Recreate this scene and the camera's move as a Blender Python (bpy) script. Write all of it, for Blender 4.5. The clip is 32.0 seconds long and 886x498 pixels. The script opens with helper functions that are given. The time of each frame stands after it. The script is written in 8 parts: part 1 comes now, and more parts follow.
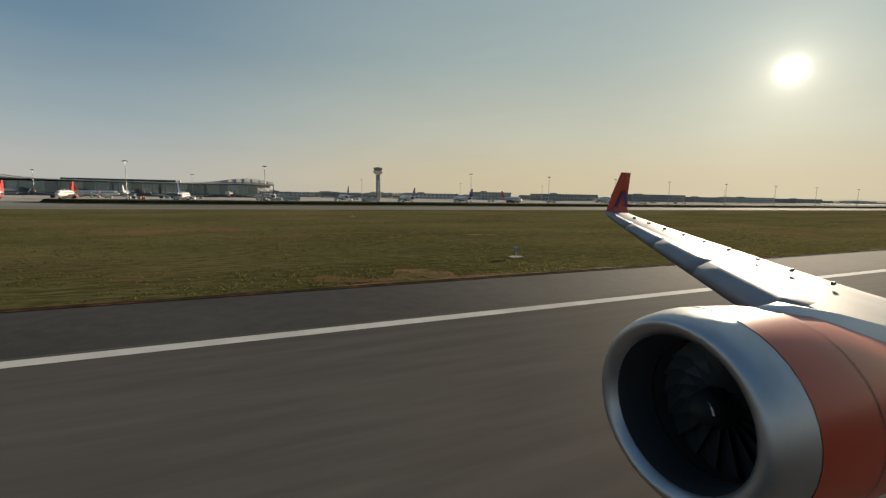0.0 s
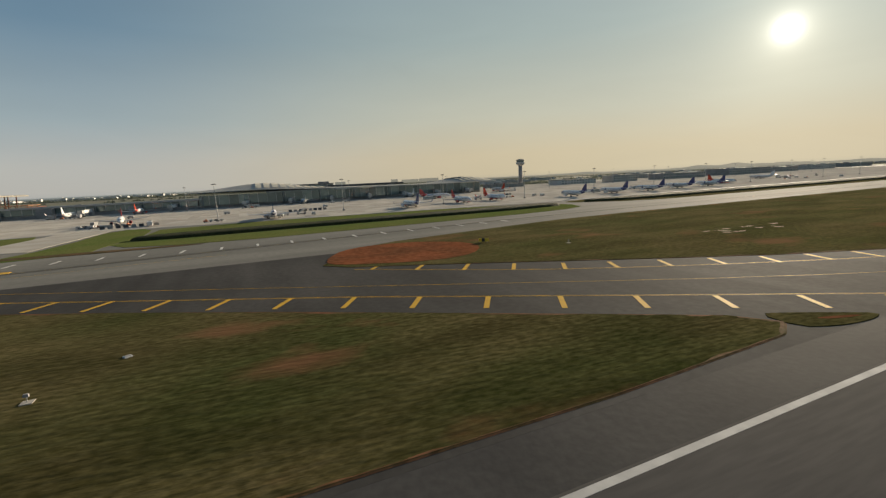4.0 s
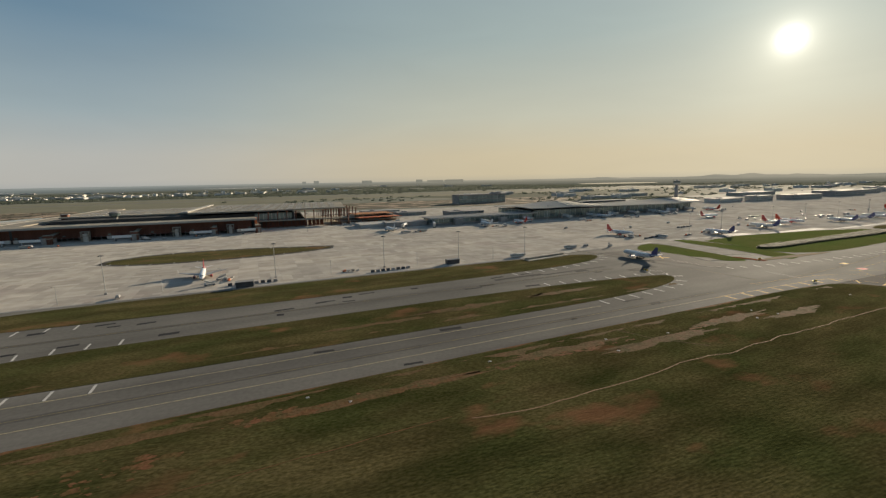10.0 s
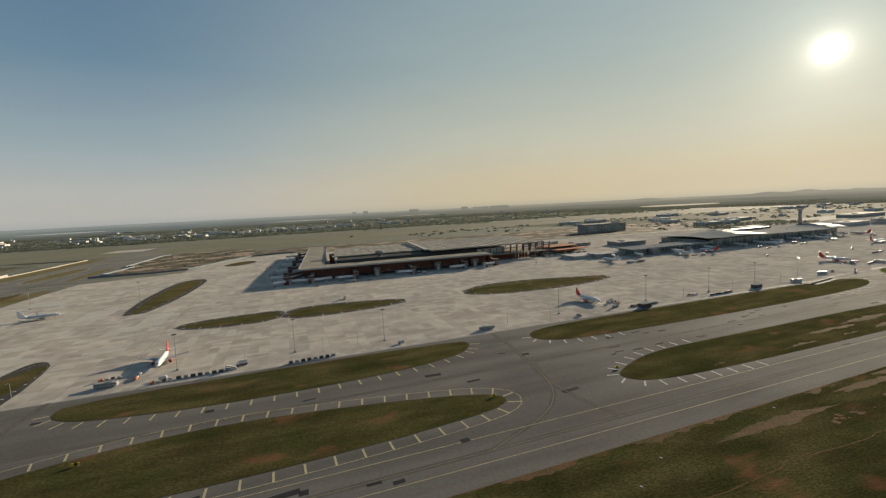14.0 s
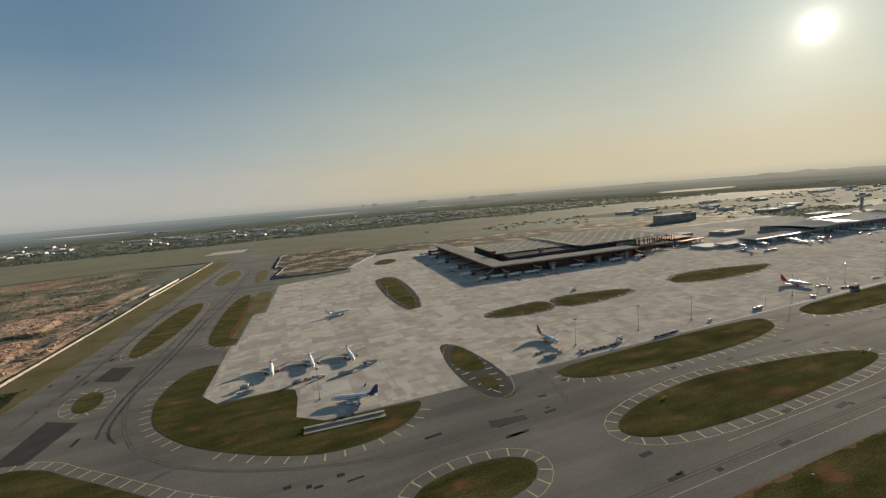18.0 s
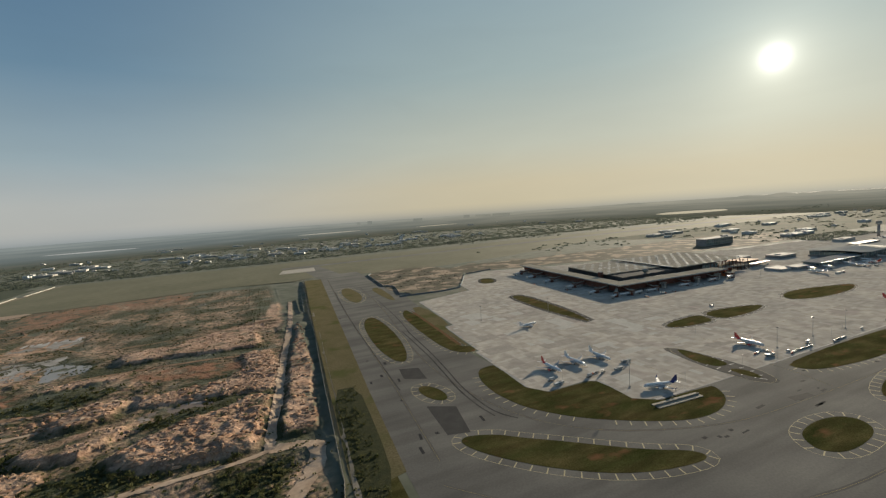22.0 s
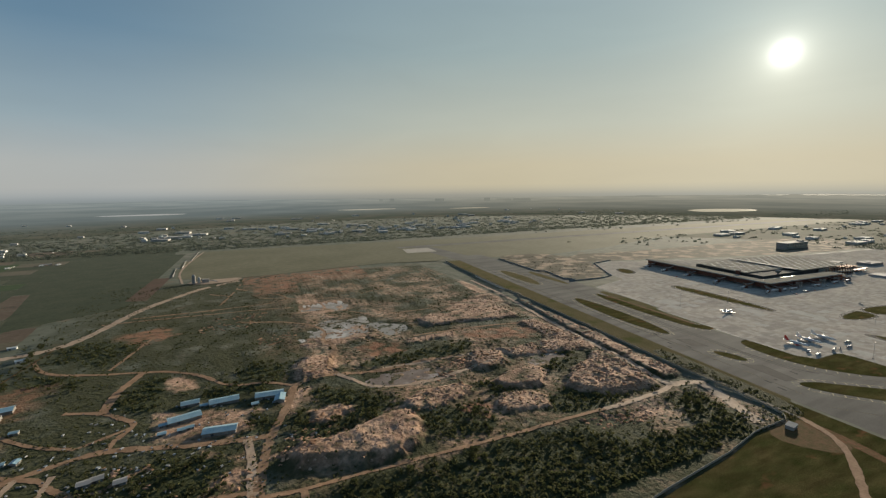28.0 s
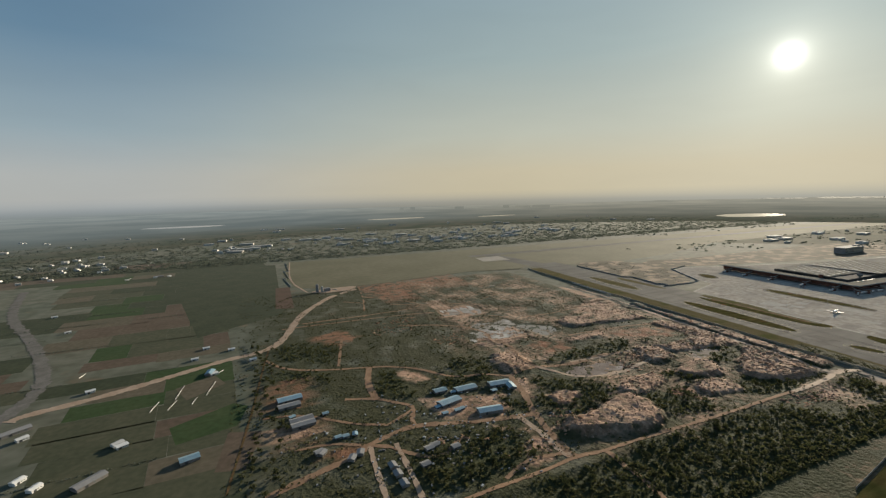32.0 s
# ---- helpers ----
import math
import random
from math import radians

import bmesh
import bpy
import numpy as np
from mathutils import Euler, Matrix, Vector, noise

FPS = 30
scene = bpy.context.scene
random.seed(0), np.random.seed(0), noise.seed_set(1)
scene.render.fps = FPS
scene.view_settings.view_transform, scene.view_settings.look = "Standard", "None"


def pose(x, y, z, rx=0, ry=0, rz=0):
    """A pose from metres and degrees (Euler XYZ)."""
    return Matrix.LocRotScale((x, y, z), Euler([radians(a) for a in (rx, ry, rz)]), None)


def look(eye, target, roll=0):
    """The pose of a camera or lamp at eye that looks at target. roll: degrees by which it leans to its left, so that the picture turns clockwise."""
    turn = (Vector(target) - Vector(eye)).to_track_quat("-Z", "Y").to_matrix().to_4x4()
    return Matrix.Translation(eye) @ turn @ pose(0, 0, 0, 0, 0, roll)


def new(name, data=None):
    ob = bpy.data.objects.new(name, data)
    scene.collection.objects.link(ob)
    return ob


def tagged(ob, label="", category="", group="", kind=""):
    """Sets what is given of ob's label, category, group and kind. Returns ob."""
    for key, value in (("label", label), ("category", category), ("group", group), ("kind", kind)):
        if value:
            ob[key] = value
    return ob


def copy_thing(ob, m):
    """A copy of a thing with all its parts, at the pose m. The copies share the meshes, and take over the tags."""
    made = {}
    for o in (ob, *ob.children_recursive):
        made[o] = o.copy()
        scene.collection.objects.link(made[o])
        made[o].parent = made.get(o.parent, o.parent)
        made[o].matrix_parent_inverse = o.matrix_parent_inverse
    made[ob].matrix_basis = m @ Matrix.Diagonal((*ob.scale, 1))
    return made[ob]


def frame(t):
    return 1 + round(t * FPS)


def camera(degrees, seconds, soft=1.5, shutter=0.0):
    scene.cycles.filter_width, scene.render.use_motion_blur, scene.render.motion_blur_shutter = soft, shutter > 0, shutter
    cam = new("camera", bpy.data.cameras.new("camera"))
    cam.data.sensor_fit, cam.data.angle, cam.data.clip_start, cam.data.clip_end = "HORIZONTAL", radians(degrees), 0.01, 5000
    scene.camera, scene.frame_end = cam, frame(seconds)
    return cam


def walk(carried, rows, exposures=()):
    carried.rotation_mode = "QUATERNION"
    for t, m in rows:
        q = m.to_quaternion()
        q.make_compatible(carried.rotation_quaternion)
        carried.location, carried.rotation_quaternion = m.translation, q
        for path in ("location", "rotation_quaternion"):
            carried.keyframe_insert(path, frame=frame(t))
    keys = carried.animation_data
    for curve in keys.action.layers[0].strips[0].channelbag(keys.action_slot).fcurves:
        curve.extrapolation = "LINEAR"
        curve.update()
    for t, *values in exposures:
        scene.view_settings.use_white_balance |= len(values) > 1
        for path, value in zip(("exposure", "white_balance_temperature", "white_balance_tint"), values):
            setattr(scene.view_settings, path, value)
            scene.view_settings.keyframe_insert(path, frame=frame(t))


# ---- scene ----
cam = camera(91.1, 32.0, soft=1.3)
# the place stands at this share of life size; the rows below and all that follows are in true metres
LIFE = 0.42
PATH = [
    (0, (0.32, -3.73, 5.969), (-0.483, -5.546, 5.726), 0.9),
    (0.5, (39.946, -4.375, 6.707), (39.138, -6.188, 6.466), 0.6),
    (1, (79.775, -4.5, 7.227), (78.966, -6.313, 6.985), 0.1),
    (1.5, (116.511, -6.007, 8.165), (115.712, -7.823, 7.915), -0.4),
    (2, (155.257, -6.624, 10.195), (154.458, -8.438, 9.929), -0.9),
    (2.5, (195.289, -4.736, 12.408), (194.495, -6.55, 12.127), -1.4),
    (3, (237.577, -4.66, 14.918), (236.781, -6.47, 14.622), -2.1),
    (3.5, (279.336, -3.752, 18.008), (278.545, -5.563, 17.7), -2.7),
    (5.5, (447.698, 4.958, 35.733), (446.908, 3.152, 35.396), -2.6),
    (6, (490.536, 3.774, 40.011), (489.738, 1.972, 39.676), -3.0),
    (6.5, (531.277, 0.78, 43.622), (530.468, -1.018, 43.291), -2.6),
    (7, (571.228, 1.771, 46.398), (570.417, -0.028, 46.072), -2.7),
    (7.5, (608.832, 3.144, 50.212), (608.027, 1.341, 49.892), -2.8),
    (8.5, (690.175, 5.527, 60.518), (689.364, 3.728, 60.191), -1.1),
    (9, (733.323, 5.475, 64.196), (732.514, 3.677, 63.86), -1.1),
    (9.5, (773.535, 5.672, 67.557), (772.732, 3.872, 67.217), -1.3),
    (10, (812.81, 5.408, 70.958), (812.012, 3.602, 70.638), -1.0),
    (10.5, (853.34, 5.371, 74.258), (852.561, 3.553, 73.961), -0.6),
    (11, (891.781, 4.028, 77.889), (891.043, 2.189, 77.613), -0.3),
    (11.5, (931.7, 3.156, 81.53), (930.998, 1.302, 81.267), -0.9),
    (12, (972.136, 2.654, 86.092), (971.471, 0.786, 85.83), -1.4),
    (12.5, (1012.439, 2.248, 90.61), (1011.801, 0.37, 90.352), -1.9),
    (13, (1053.041, 1.712, 95.45), (1052.399, -0.166, 95.207), -2.5),
    (13.5, (1094.833, 1.24, 100.357), (1094.169, -0.633, 100.138), -2.7),
    (14, (1135.96, 0.66, 105.702), (1135.284, -1.211, 105.502), -2.8),
    (14.5, (1176.68, -1.357, 109.992), (1175.998, -3.228, 109.81), -2.8),
    (16.5, (1343.046, -6.77, 135.615), (1342.316, -8.621, 135.412), -4.1),
    (17, (1382.285, -6.198, 141.521), (1381.565, -8.05, 141.287), -4.3),
    (17.5, (1424.165, -7.212, 147.479), (1423.456, -9.065, 147.225), -4.4),
    (18, (1466.734, -8.641, 153.543), (1466.035, -10.498, 153.291), -4.5),
    (18.5, (1508.684, -10.007, 160.153), (1507.986, -11.866, 159.919), -5.0),
    (19, (1549.361, -12.103, 166.296), (1548.664, -13.967, 166.09), -5.1),
    (19.5, (1591.942, -14.637, 172.455), (1591.23, -16.497, 172.269), -5.1),
    (20, (1634.391, -16.228, 177.781), (1633.668, -18.086, 177.615), -4.8),
    (20.5, (1675.883, -17.914, 183.057), (1675.155, -19.771, 182.9), -4.6),
    (21, (1717.961, -20.508, 188.159), (1717.213, -22.356, 187.999), -4.7),
    (21.5, (1758.452, -21.033, 193.558), (1757.678, -22.87, 193.391), -4.2),
    (22, (1799.685, -21.273, 199.744), (1798.887, -23.098, 199.563), -3.9),
    (22.5, (1842.125, -21.585, 205.456), (1841.318, -23.404, 205.258), -3.88),
    (23, (1885.030, -21.519, 211.552), (1884.223, -23.334, 211.321), -3.57),
    (23.5, (1928.458, -21.490, 217.702), (1927.653, -23.301, 217.431), -2.91),
    (24, (1972.105, -21.516, 223.794), (1971.305, -23.323, 223.487), -1.98),
    (24.5, (2015.787, -21.906, 229.812), (2014.994, -23.713, 229.490), -1.12),
    (25, (2059.600, -22.943, 235.699), (2058.809, -24.752, 235.377), -0.83),
    (25.5, (2103.096, -24.891, 241.350), (2102.307, -26.703, 241.042), -0.66),
    (27.5, (2274.400, -36.458, 262.629), (2273.598, -38.267, 262.343), -0.36),
    (28, (2316.353, -39.518, 267.272), (2315.542, -41.325, 266.994), -0.57),
    (28.5, (2358.306, -42.534, 271.416), (2357.484, -44.337, 271.142), -0.84),
    (29, (2400.297, -45.435, 275.256), (2399.469, -47.235, 274.983), -0.96),
    (29.5, (2441.927, -48.223, 278.897), (2441.098, -50.022, 278.624), -0.97),
    (30, (2482.803, -50.907, 282.388), (2481.978, -52.707, 282.111), -1.15),
    (30.5, (2522.751, -53.535, 285.889), (2521.935, -55.340, 285.615), -1.41),
    (31, (2562.533, -56.003, 289.413), (2561.726, -57.814, 289.148), -1.62),
    (31.5, (2602.110, -58.331, 292.886), (2601.313, -60.147, 292.632), -1.54),
    (32, (2641.322, -60.556, 296.353), (2640.532, -62.376, 296.107), -1.35),
]
walk(cam, [(t, look(Vector(eye) * LIFE, Vector(target) * LIFE, roll)) for t, eye, target, roll in PATH], [(0, 0.64, 6500, 10), (13, 0.64, 6480, 10), (20, 0.64, 6300, 9), (24, 0.58, 6180, 8), (32, 0.58, 6150, 9)])

# ---- light ----
SKY_LEVEL = 0.125
SUN = Vector((-0.854, -0.470, 0.222)).normalized()
world = bpy.data.worlds.new("hazy_evening_sky")
scene.world = world
world.use_nodes = True
wn, wl = world.node_tree.nodes, world.node_tree.links
wn.clear()


def wnode(kind, **values):
    n = wn.new(kind)
    for key, value in values.items():
        if key == "operation":
            n.operation = value
        elif key == "blend":
            n.blend_type = value
        else:
            n.inputs[int(key[1:])].default_value = value
    return n


coord = wnode("ShaderNodeTexCoord")
sky = wn.new("ShaderNodeTexSky")
sky.sky_type = "NISHITA"
sky.sun_disc = False
sky.sun_elevation = math.asin(SUN.z)
sky.sun_rotation = math.atan2(SUN.x, SUN.y)
sky.altitude, sky.air_density, sky.dust_density, sky.ozone_density = 900, 1.0, 1.2, 1.5
axes = wn.new("ShaderNodeSeparateXYZ")
wl.new(coord.outputs["Generated"], axes.inputs[0])
# the glow of the low sun in the haze
near = wnode("ShaderNodeVectorMath", operation="DOT_PRODUCT")
near.inputs[1].default_value = SUN
wl.new(coord.outputs["Generated"], near.inputs[0])
clamp = wnode("ShaderNodeMath", operation="MAXIMUM", i1=0.0)
wl.new(near.outputs["Value"], clamp.inputs[0])


def glow(power, colour, level, onto):
    p = wnode("ShaderNodeMath", operation="POWER", i1=power)
    wl.new(clamp.outputs[0], p.inputs[0])
    s = wnode("ShaderNodeVectorMath", operation="SCALE")
    s.inputs[0].default_value = colour
    m = wnode("ShaderNodeMath", operation="MULTIPLY", i1=level)
    wl.new(p.outputs[0], m.inputs[0])
    wl.new(m.outputs[0], s.inputs["Scale"])
    a = wnode("ShaderNodeVectorMath", operation="ADD")
    wl.new(onto, a.inputs[0])
    wl.new(s.outputs[0], a.inputs[1])
    return a.outputs[0]


lift = wnode("ShaderNodeMath", operation="MULTIPLY_ADD", i1=0.5, i2=0.5)
wl.new(axes.outputs[2], lift.inputs[0])


def ladder(stops):
    """Colours from the nadir to the zenith, by the height z of a direction."""
    r = wn.new("ShaderNodeValToRGB")
    wl.new(lift.outputs[0], r.inputs[0])
    ramp = r.color_ramp
    ramp.elements[0].position, ramp.elements[0].color = 0.5 + stops[0][0] / 2, (*stops[0][1], 1)
    ramp.elements[1].position, ramp.elements[1].color = 0.5 + stops[-1][0] / 2, (*stops[-1][1], 1)
    for z, colour in stops[1:-1]:
        ramp.elements.new(0.5 + z / 2).color = (*colour, 1)
    return r.outputs[0]


def blend(fac, a, b):
    m = wn.new("ShaderNodeMix")
    m.data_type = "RGBA"
    wl.new(fac, m.inputs["Factor"])
    wl.new(a, m.inputs["A"])
    wl.new(b, m.inputs["B"])
    return m.outputs["Result"]


# hazy air away from the sun and towards it, down to the far land under the horizon
cool = ladder([(-0.20, (0.075, 0.085, 0.075)), (-0.045, (0.115, 0.130, 0.112)), (-0.030, (0.160, 0.176, 0.168)), (-0.016, (0.25, 0.268, 0.266)), (-0.005, (0.355, 0.36, 0.345)), (0.006, (0.40, 0.39, 0.36)), (0.05, (0.40, 0.395, 0.365)), (0.13, (0.275, 0.335, 0.352)), (0.28, (0.122, 0.203, 0.272)),
               (0.50, (0.060, 0.122, 0.208)), (1.0, (0.06, 0.115, 0.20))])
warm = ladder([(-0.20, (0.10, 0.095, 0.07)), (-0.045, (0.165, 0.155, 0.12)), (-0.030, (0.21, 0.195, 0.155)), (-0.016, (0.29, 0.265, 0.21)), (-0.005, (0.43, 0.37, 0.26)), (0.006, (0.51, 0.425, 0.275)), (0.05, (0.52, 0.435, 0.28)), (0.13, (0.455, 0.445, 0.345)), (0.28, (0.300, 0.358, 0.338)),
               (0.50, (0.205, 0.285, 0.325)), (1.0, (0.14, 0.19, 0.24))])
toward = wnode("ShaderNodeMapRange")
toward.interpolation_type = "SMOOTHSTEP"
toward.inputs[1].default_value, toward.inputs[2].default_value = 0.22, 0.92
wl.new(near.outputs["Value"], toward.inputs[0])
haze = blend(toward.outputs[0], cool, warm)
haze = glow(12.0, (1.0, 0.94, 0.74), 0.06, haze)
haze = glow(60.0, (1.0, 0.86, 0.56), 0.10, haze)
haze = glow(220.0, (1.0, 0.90, 0.64), 0.12, haze)
haze = glow(900.0, (1.0, 0.92, 0.72), 0.16, haze)
haze = glow(3000.0, (1.0, 0.96, 0.84), 0.42, haze)
haze = glow(12000.0, (1.0, 0.98, 0.90), 2.0, haze)
# faint veils of thin cloud in the haze
veil = wn.new("ShaderNodeMapping")
veil.inputs["Scale"].default_value = (1.6, 1.6, 7.0)
wl.new(coord.outputs["Generated"], veil.inputs[0])
wisp = wn.new("ShaderNodeTexNoise")
wisp.inputs["Scale"].default_value, wisp.inputs["Detail"].default_value, wisp.inputs["Distortion"].default_value = 2.6, 6.0, 0.6
wl.new(veil.outputs[0], wisp.inputs["Vector"])
thin = wnode("ShaderNodeMath", operation="MULTIPLY_ADD", i1=0.09, i2=0.955)
wl.new(wisp.outputs[0], thin.inputs[0])
clouded = wnode("ShaderNodeVectorMath", operation="SCALE")
wl.new(haze, clouded.inputs[0])
wl.new(thin.outputs[0], clouded.inputs["Scale"])
haze = clouded.outputs[0]
up = wnode("ShaderNodeVectorMath", operation="SCALE")
wl.new(sky.outputs[0], up.inputs[0])
up.inputs["Scale"].default_value = SKY_LEVEL
thick = wnode("ShaderNodeVectorMath", operation="MULTIPLY_ADD")
thick.inputs[1].default_value, thick.inputs[2].default_value = (3.0, 2.6, 2.4), (1, 1, 1)
wl.new(up.outputs[0], thick.inputs[0])
even = wnode("ShaderNodeVectorMath", operation="DIVIDE")
wl.new(up.outputs[0], even.inputs[0])
wl.new(thick.outputs[0], even.inputs[1])
both = wn.new("ShaderNodeMix")
both.data_type = "RGBA"
both.inputs["Factor"].default_value = 0.85
wl.new(even.outputs[0], both.inputs["A"])
wl.new(haze, both.inputs["B"])
back = wn.new("ShaderNodeBackground")
wl.new(both.outputs["Result"], back.inputs[0])
back.inputs[1].default_value = 0.80
out = wn.new("ShaderNodeOutputWorld")
wl.new(back.outputs[0], out.inputs[0])

lamp = bpy.data.lights.new("sun", "SUN")
lamp.energy, lamp.angle, lamp.color = 5.0, radians(1.4), (1.0, 0.84, 0.62)
sun = new("sun", lamp)
sun.matrix_world = look(SUN * 900, (0, 0, 0))

# ---- materials ----
def material(name, base, rough=0.8, metal=0.0, alt=None, scale=1.0, fine=None, fine_scale=8.0, bump=0.0, spot=None, spot_scale=0.02,
             spot_at=0.62, island=0.0, objects=0.0, coat=0.0, stretch=None, spec=None, streak=None, grazing_sheen=None):
    """base to alt over noise of that scale (1/m), fine grain on top, spots of another colour, tone by island or by object."""
    m = bpy.data.materials.new(name)
    m.use_nodes = True
    n, l = m.node_tree.nodes, m.node_tree.links
    b = n["Principled BSDF"]
    b.inputs["Roughness"].default_value, b.inputs["Metallic"].default_value = rough, metal
    b.inputs["Coat Weight"].default_value = coat
    if spec is not None:
        b.inputs["Specular IOR Level"].default_value = spec
    if grazing_sheen:
        # sheen catching low light: dry blades on grass, imitated haze on land and paving
        b.inputs["Sheen Weight"].default_value, b.inputs["Sheen Roughness"].default_value, b.inputs["Sheen Tint"].default_value = grazing_sheen[0], grazing_sheen[1], (*grazing_sheen[2], 1)
    c = n.new("ShaderNodeTexCoord")
    here = c.outputs["Object"]
    if stretch:
        mp = n.new("ShaderNodeMapping")
        mp.inputs["Scale"].default_value = stretch
        l.new(here, mp.inputs[0])
        here = mp.outputs[0]

    def mix(fac, a, bcol, mode="MIX"):
        x = n.new("ShaderNodeMix")
        x.data_type, x.blend_type = "RGBA", mode
        if isinstance(fac, float):
            x.inputs["Factor"].default_value = fac
        else:
            l.new(fac, x.inputs["Factor"])
        for key, v in (("A", a), ("B", bcol)):
            if isinstance(v, tuple):
                x.inputs[key].default_value = (*v, 1)
            else:
                l.new(v, x.inputs[key])
        return x.outputs["Result"]

    def grain(s, detail=5.0, lo=0.35, hi=0.65):
        t = n.new("ShaderNodeTexNoise")
        t.inputs["Scale"].default_value, t.inputs["Detail"].default_value = s, detail
        l.new(here, t.inputs["Vector"])
        r = n.new("ShaderNodeMapRange")
        r.inputs[1].default_value, r.inputs[2].default_value = lo, hi
        l.new(t.outputs[0], r.inputs[0])
        return r.outputs[0]

    colour = base
    if alt:
        colour = mix(grain(scale), base, alt)
    if fine:
        colour = mix(grain(fine_scale, 3.0), colour, mix(1.0, colour, fine, "MULTIPLY"))
    if spot:
        colour = mix(grain(spot_scale, 6.0, spot_at, spot_at + 0.10), colour, spot)
    if streak:
        # long mown or driven streaks: tint, stretch and scale
        tint, pull, size = streak
        mp = n.new("ShaderNodeMapping")
        mp.inputs["Scale"].default_value = pull
        l.new(c.outputs["Object"], mp.inputs[0])
        here = mp.outputs[0]
        colour = mix(grain(size, 6.0, 0.40, 0.62), colour, mix(1.0, colour, tint, "MULTIPLY"))
    for amount, node, socket in ((island, "ShaderNodeNewGeometry", "Random Per Island"), (objects, "ShaderNodeObjectInfo", "Random")):
        if amount:
            g = n.new(node)
            r = n.new("ShaderNodeMapRange")
            r.inputs[3].default_value, r.inputs[4].default_value = 1 - amount, 1 + amount
            l.new(g.outputs[socket], r.inputs[0])
            colour = mix(1.0, colour, r.outputs[0], "MULTIPLY")
    if isinstance(colour, tuple):
        b.inputs["Base Color"].default_value = (*colour, 1)
    else:
        l.new(colour, b.inputs["Base Color"])
    if bump:
        u = n.new("ShaderNodeBump")
        u.inputs["Strength"].default_value, u.inputs["Distance"].default_value = 0.6, bump
        l.new(grain(fine_scale, 4.0, 0.2, 0.8), u.inputs["Height"])
        l.new(u.outputs[0], b.inputs["Normal"])
    return m


GRASS = material("airfield_grass", (0.065, 0.069, 0.024), 0.95, alt=(0.118, 0.095, 0.042), scale=0.045, fine=(0.56, 0.58, 0.50), fine_scale=1.3, bump=0.09,
                 spot=(0.150, 0.080, 0.040), spot_scale=0.05, spot_at=0.595, spec=0.0, stretch=(0.6, 1.0, 1.0), streak=((0.66, 0.66, 0.64), (0.28, 1.0, 1.0), 0.09), grazing_sheen=(0.06, 0.22, (0.80, 0.72, 0.42)))
VERGE = material("dry_verge_grass", (0.125, 0.110, 0.058), 0.95, alt=(0.158, 0.130, 0.076), scale=0.03, fine=(0.7, 0.7, 0.66), fine_scale=0.5, bump=0.06, spot=(0.085, 0.085, 0.035), spot_scale=0.02, spot_at=0.55, spec=0.0, grazing_sheen=(0.06, 0.22, (0.80, 0.72, 0.42)))
PALEYELLOW = material("weathered_yellow_paint", (0.47, 0.40, 0.22), 0.8, alt=(0.36, 0.31, 0.20), scale=0.4, spec=0.04)
NEWCONC = material("new_concrete", (0.50, 0.465, 0.41), 0.8, alt=(0.44, 0.41, 0.36), scale=0.05, fine=(0.9, 0.9, 0.89), fine_scale=0.3, spec=0.0)
STAINED = material("stained_concrete", (0.335, 0.300, 0.258), 0.8, alt=(0.385, 0.345, 0.295), scale=0.06, fine=(0.85, 0.85, 0.84), fine_scale=0.3, spec=0.0)
RUBBER = material("rubbered_asphalt", (0.048, 0.046, 0.043), 0.9, alt=(0.085, 0.080, 0.073), scale=0.08, fine=(0.8, 0.8, 0.8), fine_scale=0.5, spec=0.03)
LAND = material("scrub_land", (0.118, 0.126, 0.094), 0.95, alt=(0.160, 0.152, 0.116), scale=0.004, fine=(0.62, 0.66, 0.6), fine_scale=0.03,
                spot=(0.17, 0.125, 0.08), spot_scale=0.009, spot_at=0.63, spec=0.1, grazing_sheen=(0.07, 0.2, (0.78, 0.84, 0.80)))
ASPHALT = material("asphalt", (0.132, 0.124, 0.111), 0.9, alt=(0.178, 0.166, 0.146), scale=0.012, fine=(0.86, 0.86, 0.86), fine_scale=0.6, bump=0.01, spec=0.02, streak=((0.74, 0.74, 0.75), (0.1, 1.0, 1.0), 0.05), grazing_sheen=(0.06, 0.25, (0.8, 0.84, 0.80)))
RUNWAY = material("runway_asphalt", (0.078, 0.073, 0.067), 0.9, alt=(0.100, 0.092, 0.083), scale=0.05, fine=(0.82, 0.82, 0.83), fine_scale=1.4, bump=0.008,
                  stretch=(0.12, 1.0, 1.0), spec=0.02)
SHOULDER = material("shoulder_asphalt", (0.050, 0.048, 0.046), 0.9, alt=(0.064, 0.061, 0.057), scale=0.08, fine=(0.85, 0.85, 0.85), fine_scale=1.1, bump=0.01, spec=0.05)
PATCH = material("fresh_asphalt", (0.028, 0.028, 0.029), 0.9, alt=(0.040, 0.039, 0.038), scale=0.1, spec=0.05)
CONCRETE = material("apron_concrete", (0.385, 0.350, 0.302), 0.8, alt=(0.465, 0.415, 0.350), scale=0.012, fine=(0.84, 0.83, 0.82), fine_scale=0.09, island=0.15,
                    spot=(0.335, 0.29, 0.25), spot_scale=0.02, spot_at=0.58, spec=0.0, grazing_sheen=(0.06, 0.25, (0.8, 0.84, 0.80)))
SOIL = material("red_soil", (0.25, 0.092, 0.044), 0.95, alt=(0.165, 0.074, 0.038), scale=0.08, fine=(0.7, 0.68, 0.66), fine_scale=0.5, bump=0.1, spec=0.0)
